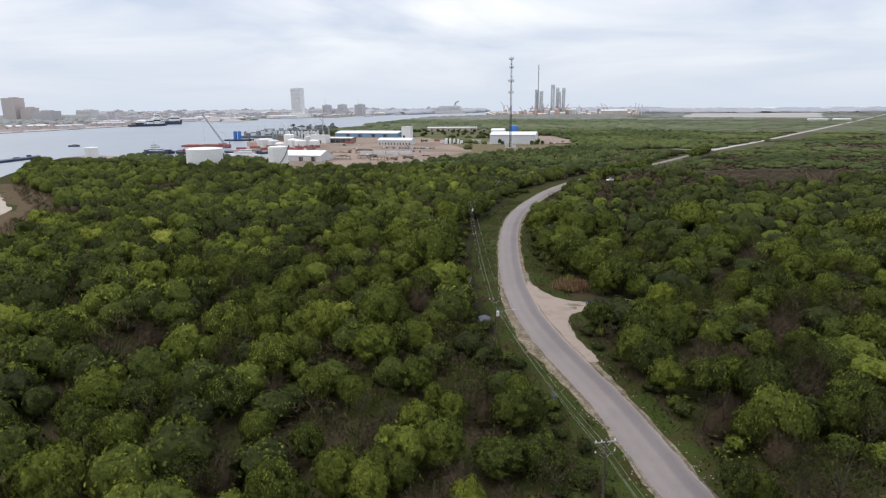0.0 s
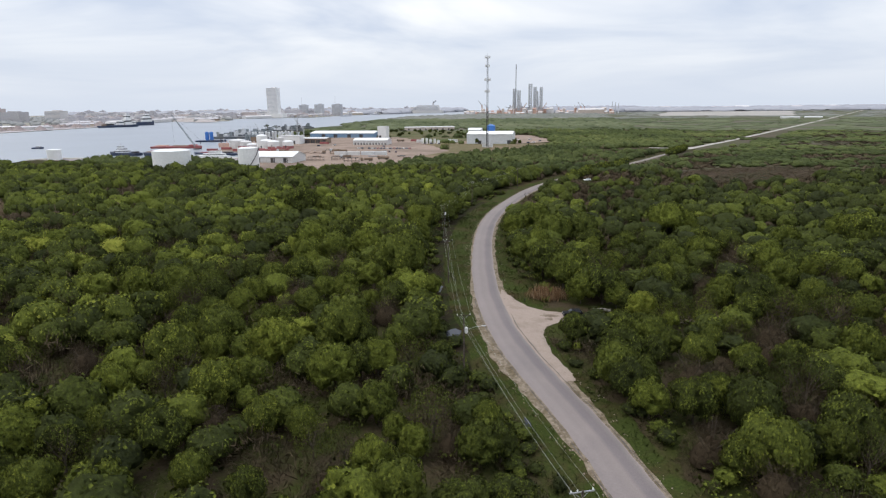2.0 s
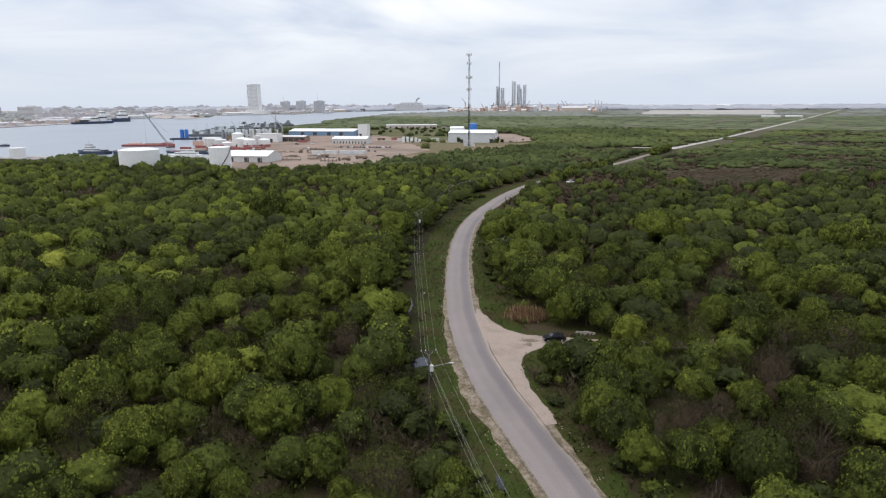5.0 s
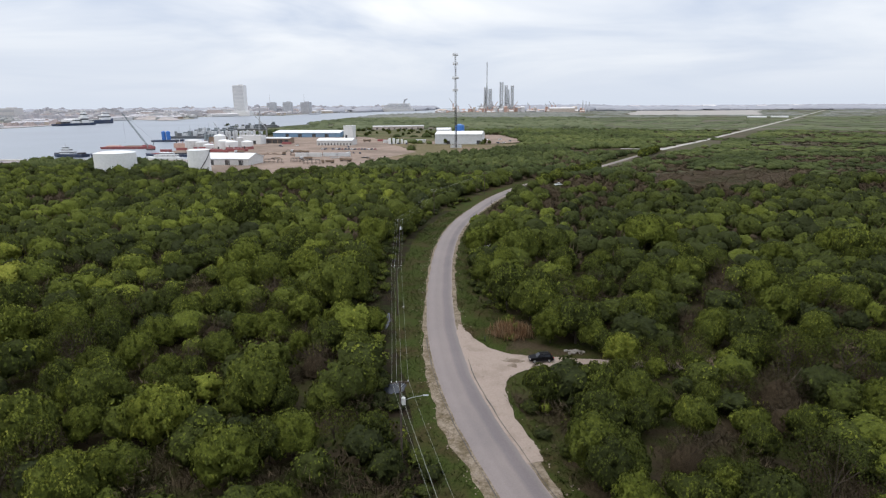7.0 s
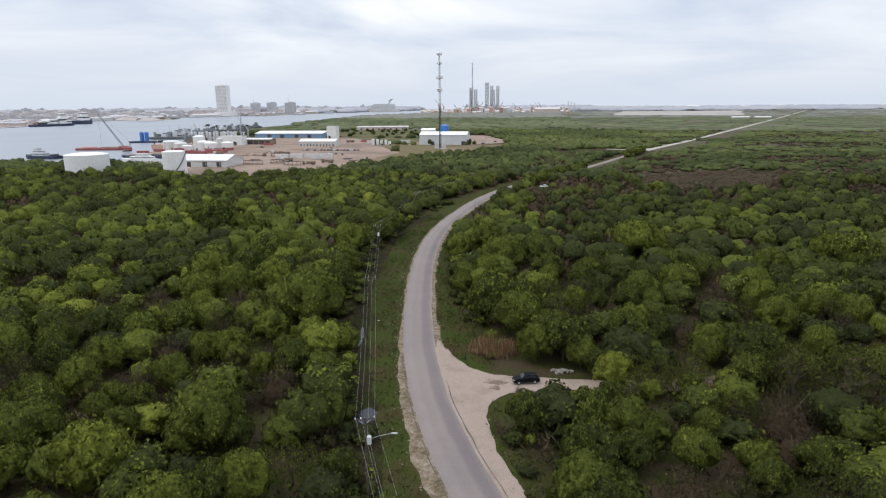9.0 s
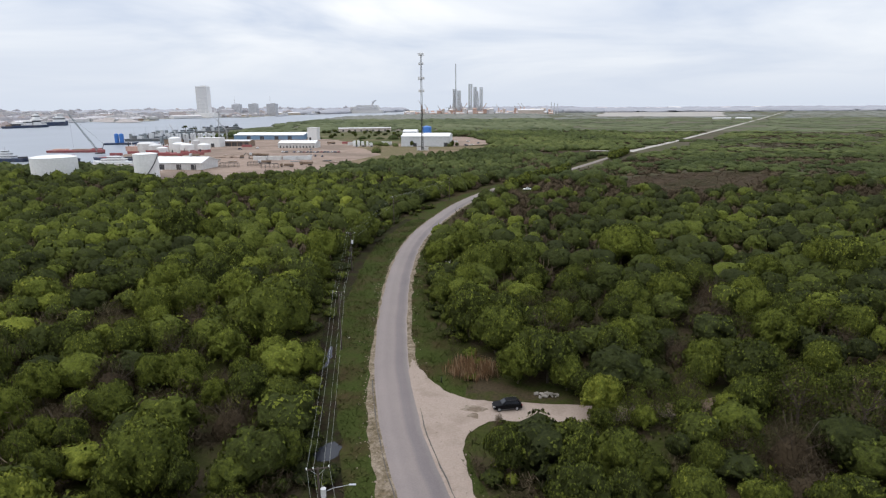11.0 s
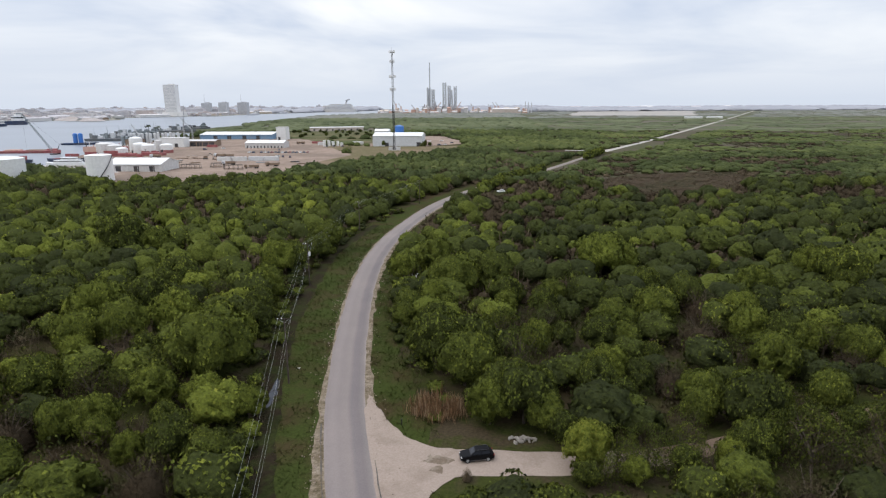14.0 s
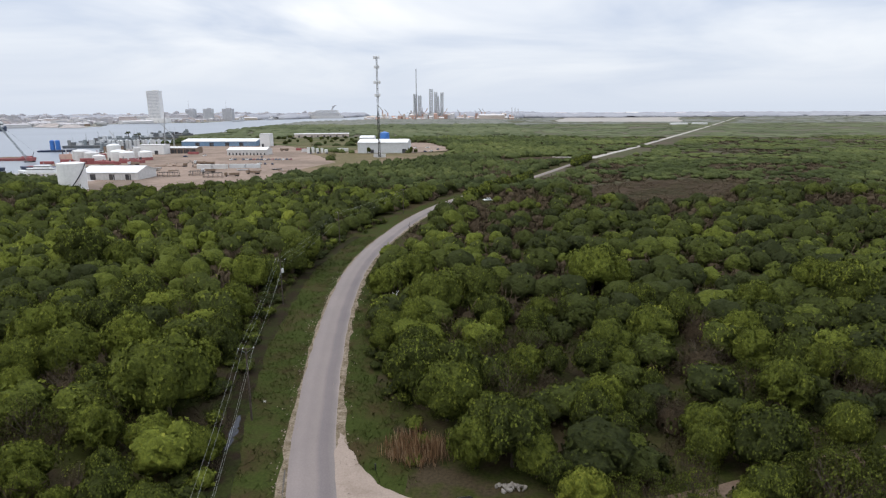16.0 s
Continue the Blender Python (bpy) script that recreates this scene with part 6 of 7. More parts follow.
part("door", box((-3, -7.55, 2), (3, 0.2, 4)), M_DARK, b)
b = thing("plant_block", pose(-357, 745, 0), "white box-shaped plant building", "building")
part("body", box((0, 0, 5.2), (29, 15, 10.4), 0, 0.2), M_WHITE, b)
part("roof", box((0, 0, 10.6), (29.6, 15.6, 0.5), 0, 0.1), M_OFFWHITE, b)
part("door", box((6, -7.55, 2.2), (4, 0.2, 4.4)), M_DARK, b)
for k, (tx, ty, tr, th) in enumerate(((-362, 676, 6.4, 14), (-381, 656, 7.4, 9.5), (-348, 660, 7.2, 9), (-366, 645, 6.6, 8.5), (-334, 650, 6.6, 8.5), (-338, 676, 3.6, 11.5), (-322, 662, 6.2, 8), (-394, 668, 6, 9), (-352, 634, 5.4, 6.5))):
    storage_tank(tx, ty, tr, th, "white process tank with a faded red base", dome=0.14, band=M_RED if k in (3, 4, 6, 8) else None, mat=M_OFFWHITE if k % 2 else M_WHITE, group="process tanks of the plant")
# grey silos behind the plant, in two rows
for k in range(13):
    storage_tank(-452 + 3.9 * k, 818 + 2.5 * k - (2 if k % 2 else 0), 1.75, 11.5 + 0.6 * math.sin(k * 2.1), "slim grey upright silo in a row", mat=M_GREYCLAD, dome=0.3, group="grey silos of the quay")
for k in range(5):
    storage_tank(-456 + 4.4 * k, 806 + 1.5 * k, 2.1, 8.5, "slim grey upright silo in a row", mat=M_SEAGREEN, dome=0.2, group="grey silos of the quay")
b = thing("plant_shed", pose(-402, 742, 0, rz=-4), "dark rusty box-shaped shed beside the tanks", "shed")
part("body", box((0, 0, 4.6), (17, 12, 9.2), 0, 0.1), M_BROWN, b)
part("roof", box((0, 0, 9.35), (17.6, 12.6, 0.3)), M_DARK, b)
part("door", box((2, -6.06, 2.2), (5, 0.16, 4.4)), M_DARK, b)
for px, py, w, d, h, m, lab in ((-392, 690, 20, 9, 5.5, M_RED, "low red oxide tank skid"), (-410, 676, 16, 8, 6.5, M_DOCKRUST, "faded rust-coloured machinery house"), (-386, 706, 26, 8, 5, M_DOCKTAN, "low tan machinery shed"), (-372, 724, 18, 7, 6, M_OFFWHITE, "pale machinery cabin beside the tanks"), (-318, 630, 22, 7, 3.6, M_RED, "low red pipe manifold"), (-345, 624, 24, 6, 3.2, M_RED, "low red pipe manifold")):
    b = thing("plant_unit", pose(px, py, 0.06, rz=rng.uniform(-6, 6)), lab, "machinery", "machinery of the plant")
    part("housing", box((0, 0, h * 0.4), (w, d, h * 0.8), 0, 0.15), m, b)
    for q in range(4):
        part("pipe", cyl((-w * 0.4 + w * 0.26 * q, rng.uniform(-1, 1), h * 0.8), rng.uniform(0.3, 0.8), h * rng.uniform(0.2, 0.9), 8), (M_DARK, M_OFFWHITE, m)[q % 3], b)
    part("rail", box((0, -d / 2 - 0.1, h * 0.86), (w, 0.12, 0.12)), M_DARK, b)
# pipe racks and scrap in front of the warehouse
for px, py, w in ((-222, 510, 15), (-205, 519, 10), (-186, 504, 13)):
    b = thing("pipe_rack", pose(px, py, 0.06, rz=rng.uniform(0, 14)), "dark steel rack loaded with pipes", "rack", "racks in the yard")
    for q in range(5):
        part("post", box((-w / 2 + w * q / 4, -1.4, 1.7), (0.22, 0.22, 3.4)), M_DARK, b)
        part("post", box((-w / 2 + w * q / 4, 1.4, 1.7), (0.22, 0.22, 3.4)), M_DARK, b)
        part("pipe", tube([(-w / 2 - 1 + rng.uniform(0, 1), -1 + 0.5 * q, 1.0 + 0.12 * (q % 2)), (w / 2 + rng.uniform(0, 1), -1 + 0.5 * q, 1.0)], 0.2, 6), (M_BROWN, M_DARK, M_STEEL)[q % 3], b)
    part("beam", box((0, -1.4, 3.4), (w, 0.25, 0.25)), M_DARK, b)
    part("beam", box((0, 1.4, 3.4), (w, 0.25, 0.25)), M_DARK, b)
for k, (px, py) in enumerate(((-272, 548), (-258, 558), (-240, 553), (-264, 572), (-234, 584), (-226, 600), (-272, 614), (-254, 630), (-212, 588), (-203, 603), (-193, 590), (-184, 556), (-170, 550), (-158, 562), (-148, 548))):
    w = rng.uniform(5, 10)
    b = thing("pipe_stack", pose(px, py, 0.06, rz=rng.uniform(-25, 40)), "low stack of rusty and dark pipes on bare ground", "pipe stack", "stacks in the yard")
    for q in range(2):
        part("bearer", box((-w * 0.3 + w * 0.6 * q, 0, 0.12), (0.3, 3.4, 0.24)), M_BROWN, b)
    for q in range(4 if k % 2 else 3):
        part("pipe", tube([(-w / 2 + rng.uniform(-0.5, 0.5), -1.2 + 0.8 * q, 0.62), (w / 2 + rng.uniform(-0.5, 0.5), -1.2 + 0.8 * q, 0.62)], 0.38, 8), (M_BROWN, M_DARK, M_BROWN, M_STEEL)[(q + k) % 4], b)
b = thing("excavator", pose(-248, 590, 0.06, rz=20), "dark excavator standing by a sand heap", "excavator")
part("track", box((0, -1.1, 0.5), (4, 0.7, 1.0), 0, 0.25), M_DARK, b)
part("track", box((0, 1.1, 0.5), (4, 0.7, 1.0), 0, 0.25), M_DARK, b)
part("cab", box((0.3, 0, 2.1), (3.4, 2.6, 2.1), 0, 0.2), M_BROWN, b)
part("boom", tube([(1.5, 0.4, 2.2), (4.2, 0.4, 5.0), (6.4, 0.4, 3.4), (6.6, 0.4, 1.0)], 0.3, 6, 0.22), M_DARK, b)
part("bucket", box((6.5, 0.4, 0.7), (1.1, 1.2, 1.0), 0, 0.15), M_DARK, b)
gabled("market_hall", "long low pale building behind a grass field", "building", -270, 1165, 96, 14, 5.4, 6.6, M_DOCKTAN, M_TOWNPALE, 12, tuple((-40 + 11 * k, 3, 3) for k in range(8)))
for k in range(44):
    a, c = -325 + 165 * rng.uniform(), 905 + 200 * rng.uniform() ** 1.3
    if a > -150 - (c - 895) * 0.13 or a < -330:
        continue
    plant(int(rng.integers(0, 6)), a, c, rng.uniform(1.8, 4.2), rng.uniform(3.2, 6.5), rng.uniform(0.12, 0.4), "dark green tree standing on patchy grass")


def container(m, mat, label, w=12.2, h=2.6, d=2.44):
    t = thing("container", m, label, "container", "containers in the yard")
    part("box", box((0, 0, h / 2 + 0.08), (w, d, h), 0, 0.04), mat, t)
    for k in range(8):
        part("rib", box((-w / 2 + w * (k + 0.5) / 8, -d / 2 - 0.03, h / 2), (0.2, 0.08, h * 0.9)), mat, t)
    part("door_bar", box((w / 2 + 0.03, 0.3, h / 2), (0.06, 0.08, h * 0.85)), M_STEEL, t)
    return t


CONT = [container(pose(-360, 617, 0), M_RED, "red steel container stacked in the yard"), container(pose(-222, 571, 0, rz=-2), M_OFFWHITE, "white box trailer body in the yard", 12.5, 3.6), container(pose(-196, 575.5, 0, rz=-2), M_GREYCLAD, "grey box trailer body in the yard", 13, 3.4)]
for px, py, k, z in ((-347, 618, 0, 0), (-334, 617, 0, 0), (-325, 612, 0, 0), (-353, 617.5, 0, 2.7), (-330, 650, 0, 0), (-392, 618, 0, 0), (-388, 640, 0, 0), (-209, 571.8, 1, 0), (-183, 576.4, 2, 0), (-310, 740, 0, 0), (-150, 780, 1, 0), (-205, 800, 0, 0), (-190, 772, 1, 0)):
    copy_thing(CONT[k], pose(px, py, z, rz=rng.uniform(-5, 3)))

car_white = vehicle("parked_car", pose(-234, 657, 0.06, rz=88), M_WHITE, "white car parked in a row in the yard", "car", "parked cars in the yard")
car_dark = vehicle("parked_car", pose(-230, 657, 0.06, rz=92), M_NAVY, "dark car parked in a row in the yard", "car", "parked cars in the yard")
car_red = vehicle("parked_car", pose(-222, 657, 0.06, rz=90), M_RED, "red car parked in a row in the yard", "car", "parked cars in the yard")
for k in range(14):
    copy_thing((car_dark, car_white, car_dark, car_red, car_dark)[k % 5], pose(-218 + 3.6 * (k - 1), 656 + rng.uniform(-0.5, 0.5), 0.06, rz=90 + rng.uniform(-4, 4)))
for px, py in ((-190, 612), (-184, 610), (-176, 606), (-240, 622), (-160, 742), (-170, 745), (-178, 742), (-46, 770), (-52, 764), (-40, 800), (-70, 830), (-55, 835), (-215, 690), (-300, 700), (-285, 712)):
    copy_thing((car_dark, car_white)[int(rng.integers(0, 2))], pose(px, py, 0.06, rz=rng.uniform(0, 360)))


def lorry(m, cab, load, label):
    """A lorry with chassis, cab, load bed and six wheels."""
    t = thing("lorry", m, label, "truck", "lorries in the yard")
    part("chassis", box((0.5, 0, 0.95), (9.5, 1.0, 0.35), 0, 0.03), M_DARK, t)
    c = part("cab", box((-4.3, 0, 2.0), (2.2, 2.4, 2.3), 0, 0.2), cab, t)
    part("windscreen", box((-5.42, 0, 2.5), (0.06, 2.0, 0.9)), M_GLASS, c)
    part("bed", box((1.6, 0, 2.0), (7.2, 2.5, 1.6), 0, 0.06), load, t)
    for wx in (-4.1, 2.6, 4.0):
        for s in (-1, 1):
            part("wheel", cyl((wx, s * 1.05 + 0.17, 0.5), 0.5, 0.34, 14, m=Matrix.Rotation(radians(90), 4, "X")), M_RUBBER, t)
    return t


LORRY = [lorry(pose(-205, 540, 0.06, rz=12), M_GREYCLAD, M_BROWN, "grey lorry with a brown load bed"), lorry(pose(-165, 528, 0.06, rz=-8), M_BROWN, M_BROWN, "brown lorry with a rusty load bed")]
for px, py, k in ((-176, 512, 1), (-232, 612, 1), (-246, 612, 0), (-222, 788, 1), (-300, 600, 0), (-312, 590, 1)):
    copy_thing(LORRY[k], pose(px + rng.uniform(-4, 4), py + rng.uniform(-8, 8), 0.06, rz=rng.uniform(-70, 70)))
b = bmesh.new()
for k in range(60):
    a = rng.uniform(0, 6.28)
    q = rng.uniform(0, 1)
    bmesh.ops.create_icosphere(b, subdivisions=1, radius=1, matrix=Matrix.Translation((-262 + math.cos(a) * q * 14, 596 + math.sin(a) * q * 5, 0.2 + 1.1 * (1 - q))) @ Matrix.Diagonal((3.2, 2, 1.0, 1)))
tagged(part("sand_heap", b, M_YARD), "low heap of sand in the yard", "heap", kind="stuff")
for px, py, r, h in ((-183, 752, 1.6, 6.5), (-178, 753, 1.6, 6.5), (-173, 752, 1.6, 5.5), (-168, 754, 1.4, 5.5), (-163, 752, 1.8, 4)):
    storage_tank(px, py, r, h, "small white upright tank on the grass", group="small tanks by the lawn")

# ---- radio mast ----


def lattice(bm, foot, top, w0, w1, legs, step, r_leg, r_brace):
    """A lattice of chords and zigzag braces between two places."""
    foot, top = Vector(foot), Vector(top)
    d = (top - foot).normalized()
    side = d.cross(Vector((0, 1, 0.01))).normalized()
    other = side.cross(d)
    n = max(2, int((top - foot).length / step))

    def corner(k, f):
        w = w0 + (w1 - w0) * f
        a = k * 2 * math.pi / legs + math.pi / 4
        return foot.lerp(top, f) + (side * math.cos(a) + other * math.sin(a)) * w / 2

    for k in range(legs):
        add_tube(bm, [corner(k, 0), corner(k, 1)], r_leg, 4)
        for i in range(n):
            a, b2 = (k, (k + 1) % legs) if i % 2 else ((k + 1) % legs, k)
            add_tube(bm, [corner(a, i / n), corner(b2, (i + 1) / n)], r_brace, 3)
    return bm


M_GREYBLK = weathered("grey_mast_paint", (0.24, 0.245, 0.26), 0.7, grain=2, stain=0.2, amount=0.2)
mast = thing("radio_mast", pose(-93, 688, 0), "tall slim steel lattice mast with antennas", "mast")
part("lower_lattice", lattice(bmesh.new(), (0, 0, 0.4), (0, 0, 46), 2.4, 1.9, 3, 1.7, 0.26, 0.15), M_RUBBER, mast, "dark lower lattice")
part("upper_lattice", lattice(bmesh.new(), (0, 0, 46), (0, 0, 97.5), 2.1, 1.3, 3, 2.0, 0.22, 0.12), M_GREYBLK, mast, "pale grey upper lattice")
part("base_slab", box((0, 0, 0.15), (4, 4, 0.3), 0, 0.05), M_CONCRETE, mast)
for z, w, n in ((60.5, 5.4, 9), (73, 6.4, 12), (87.5, 4.6, 8), (96.5, 5.4, 9)):
    p = part("antenna_platform", cyl((0, 0, z - 0.2), w / 2, 0.22, 12), M_STEEL, mast)
    for k in range(n):
        a = k * 2 * math.pi / n
        part("antenna", box((math.cos(a) * w / 2, math.sin(a) * w / 2, z + 0.6), (0.45, 0.6, 2.6), math.degrees(a), 0.05), M_WHITE, p, "pale panel antenna")
part("finial", tube([(0, 0, 97.5), (0, 0, 101)], 0.07, 5), M_STEEL, mast)
for px, py in ((-97, 691), (-89, 690), (-93, 694)):
    b = thing("equipment_cabinet", pose(px, py, 0.04), "small pale cabin at the foot of the mast", "cabinet", "cabins at the mast")
    part("body", box((0, 0, 1.5), (4.2, 2.6, 3.0), 0, 0.05), M_OFFWHITE, b)
    part("roof", box((0, 0, 3.08), (4.6, 3.0, 0.16)), M_GREYCLAD, b)
    part("door", box((0.8, -1.32, 1.1), (0.9, 0.06, 2.1)), M_GREYCLAD, b)
for px, py, r, h, k in ((-113, 742, 2.2, 7, 2), (-66, 742, 2.0, 7.5, 4), (-61, 744, 2.4, 5, 1)):
    plant(k, px, py, r, h, 0.3, "dark green shrub standing on dry grass")
plant(8, -134, 655, 4.6, 7.5, 0.5, "lone half-bare brown tree at the edge of the yard")

# ---- vessels and cranes ----
SEA = -1.1


def hull(length, beam, z0, z1, bow=0.22, stern=0.04, sheer=0.0, flare=0.9):
    """A hull with a pointed bow towards +x, narrower at the waterline."""
    b = bmesh.new()
    rows = []
    for z, f in ((z0, flare), (z1, 1.0)):
        pts = []
        for s in (1, -1):
            xs = [(-0.5, 1 - stern * 2), (-0.5 + stern, 1.0), (0.5 - bow, 1.0), (0.5 - bow * 0.4, 0.62), (0.5, 0.0)]
            if s < 0:
                xs = xs[:-1][::-1]
            for q, w in xs:
                lift = sheer * max(0, (q - 0.1) / 0.4) ** 2 if z == z1 else 0
                pts.append(b.verts.new((q * length * (1 if z == z1 else 0.97), s * w * beam / 2 * f, z + lift)))
        rows.append(pts)
    k = len(rows[0])
    b.faces.new(rows[1])
    b.faces.new(rows[0][::-1])
    for i in range(k):
        b.faces.new((rows[0][i], rows[0][(i + 1) % k], rows[1][(i + 1) % k], rows[1][i]))
    bmesh.ops.recalc_face_normals(b, faces=b.faces)
    return b


def vessel(name, px, py, rz, length, beam, side, hull_mat, house_mat, houses, label, group="", masts=(), deck_mat=None, cargo=()):
    """A ship: hull, deck, deckhouses (x, length, width, foot, height), masts (x, foot, height), cargo boxes."""
    t = thing(name, pose(px, py, SEA, rz=rz), label, "ship", group)
    h = part("hull", hull(length, beam, -0.6, side, sheer=side * 0.45), hull_mat, t)
    part("bulwark", hull(length * 0.985, beam * 0.99, side - 0.02, side + 0.35, sheer=side * 0.45, flare=1.0), deck_mat or hull_mat, h)
    for hx, hl, hw, hz, hh in houses:
        d = part("deckhouse", box((hx, 0, side + hz + hh / 2), (hl, hw, hh), 0, 0.12), house_mat, t)
        part("window_band", box((hx, 0, side + hz + hh * 0.66), (hl + 0.08, hw + 0.08, hh * 0.22)), M_GLASS, d, "dark row of windows")
    for mx, mz, mh in masts:
        part("mast", tube([(mx, 0, side + mz), (mx, 0, side + mz + mh)], 0.22, 6, 0.1), M_STEEL, t)
    for cx, cy, cl, cw, ch, cm in cargo:
        part("deck_cargo", box((cx, cy, side + 0.3 + ch / 2), (cl, cw, ch), 0, 0.1), cm, t)
    return t


vessel("tugboat", -462, 566, 176, 38, 11, 2.6, M_NAVY, M_GREYCLAD, ((2, 13, 8, 0.3, 2.6), (3, 8, 6, 2.9, 2.3), (4, 4.5, 4.5, 5.2, 2.2)), "navy pushboat with a white wheelhouse at the quay", masts=((4, 7.4, 4), (-2, 3, 4), (0, 5, 3)), cargo=((12, 0, 6, 7, 1.2, M_DARK), (-14, 0, 5, 6, 1.6, M_DARK)))
vessel("cargo_barge", -418, 566, 176, 46, 13, 2.4, M_NAVY, M_RED, (), "dark barge carrying red deck cargo", cargo=((-10, 0, 12, 6, 2.4, M_RED), (4, 1, 10, 7, 3.0, M_RED), (15, -1, 6, 6, 1.6, M_BROWN), (-19, 0, 4, 5, 3.4, M_RED)))
vessel("cargo_barge", -478, 676, 6, 62, 14, 2.0, M_RED, M_RED, (), "long red deck barge lying in the channel", cargo=((-18, 0, 14, 8, 1.4, M_DOCKRUST), (6, 0, 18, 8, 1.2, M_BROWN), (22, 0, 8, 7, 2.0, M_RED)))
vessel("cargo_barge", -364, 580, 178, 52, 12, 1.8, M_NAVY, M_RED, (), "dark low barge in a slip beside the yard", cargo=((-14, 0, 10, 6, 1.4, M_DARK), (10, 0, 14, 6, 1.0, M_RED)))
vessel("motor_yacht", -341, 538, 186, 33, 7, 2.4, M_WHITE, M_WHITE, ((-2, 21, 5.6, 0.3, 2.4), (-3, 12, 4.8, 2.7, 2.2)), "white motor yacht moored in the slip", masts=((-4, 4.5, 3),))
b = vessel("deck_barge", -512, 806, 10, 44, 14, 1.8, M_NAVY, M_NAVY, (), "dark barge carrying two blue silos")
for k, q in enumerate((-3.2, 3.2)):
    s = part("silo", cyl((q - 3, 0, 1.9), 2.7, 11.5, 20), M_BLUE, b, "bright blue upright silo")
    part("cone", cyl((q - 3, 0, 13.4), 2.7, 1.0, 20, 1.2), M_BLUE, s)
rng = np.random.default_rng(43)
for k, (px, py, rz, ln) in enumerate(((-512, 882, 4, 84), (-530, 940, 5, 92), (-556, 1010, 7, 86), (-560, 1130, 10, 80), (-590, 1250, 14, 80))):
    load_ = [(-36 + 7.5 * q, rng.uniform(-4, 4), rng.uniform(3, 8), rng.uniform(3, 6), rng.uniform(2, 8), (M_DARK, M_SEAGREEN, M_DARKHULL, M_GREYCLAD)[int(rng.integers(0, 4))]) for q in range(10)]
    vessel("workboat", px, py, rz, ln, 15, 3.2, M_DARKHULL, M_SEAGREEN, ((26, 12, 10, 0, 4.0), (27, 8, 8, 4, 3.5), (28, 5, 6, 7.5, 2.5)),
           "dark grey-green offshore vessel moored by the yard", "moored offshore vessels", masts=((26, 10, 9), (6, 0, 15), (-30, 3, 12), (16, 0, 12), (-12, 2, 14)), cargo=load_)
vessel("crew_boat", -662, 657, 8, 15, 5, 1.4, M_NAVY, M_OFFWHITE, ((1, 5, 3.4, 0.2, 1.8),), "small dark workboat crossing the channel")
vessel("deck_barge", -541, 462, 101, 78, 11, 1.7, M_NAVY, M_GREYCLAD, ((-20, 4, 4, 0.2, 2.2),), "long low dark barge lying off the shore", cargo=((6, 0, 4, 4, 1.2, M_DARK), (24, 1, 3, 3, 2.0, M_DARK)))

crane = thing("crawler_crane", pose(-425, 640, 0, rz=0), "lattice boom crawler crane on the quay", "crane")
part("boom", lattice(bmesh.new(), (-2, 0, 3), (-36, 9, 40), 2.2, 1.2, 4, 2.4, 0.20, 0.12), M_SEAGREEN, crane, "grey lattice boom")
part("cab", box((1.5, 0, 3.0), (6.5, 4.0, 3.0), 0, 0.2), M_RED, crane, "red machinery house")
for s in (-1, 1):
    part("track", box((0, s * 2.2, 0.7), (8, 1.2, 1.3), 0, 0.35), M_DARK, crane)
part("gantry", tube([(3, 0, 4.4), (5.5, 0, 10)], 0.25, 6), M_DARK, crane)
part("pendant", tube([(5.5, 0, 10), (-36, 9, 40)], 0.07, 4), M_DARK, crane)
part("hoist_rope", tube([(-36, 9, 40), (-36, 9, 6)], 0.06, 4), M_DARK, crane)
for px, py, ln, tx, ty in ((-404, 885, 34, -0.6, 0.1), (-398, 850, 46, 0.05, 0.05), (-406, 760, 26, -0.5, 0.2)):
    c = thing("deck_crane", pose(px, py, 0.06), "slim grey crane among the moored vessels", "crane", "cranes of the quay")
    part("tower", lattice(bmesh.new(), (0, 0, 0), (0, 0, ln * 0.4), 2.4, 1.8, 4, 2.6, 0.2, 0.12), M_STEEL, c)
    part("boom", lattice(bmesh.new(), (0, 0, ln * 0.4), (tx * ln, ty * ln, ln), 1.4, 0.8, 4, 2.6, 0.16, 0.1), M_STEEL, c)

# palms by the quay
for k in range(6):
    p = thing("palm_tree", pose(-452 + 4.2 * k + 1.2 * math.sin(k * 2.3), 852 + 4 * math.cos(k * 1.7), 0), "tall palm tree with a dark tufted head", "palm tree", "palms by the quay")
    hgt = 19 + 2 * math.sin(k * 1.3)
    part("trunk", tube([(0, 0, 0), (0.2, 0.1, hgt * 0.5), (0.1, 0.3, hgt)], 0.3, 7, 0.2), M_BARK, p)
    q = bmesh.new()
    for j in range(14):
        a = j * 2.4
        e = 0.5 + 0.5 * math.sin(j * 1.9)
        pts = [(0.1, 0.3, hgt), (math.cos(a) * 1.5 + 0.1, math.sin(a) * 1.5 + 0.3, hgt + 0.9 * e), (math.cos(a) * 2.9 + 0.1, math.sin(a) * 2.9 + 0.3, hgt - 1.2 + 1.4 * e)]
        add_tube(q, pts, 0.34, 3, 0.12)
    c = part("fronds", q, M_LEAF, p)
    c.color = (0.12, 0.12, 0.12, 1)

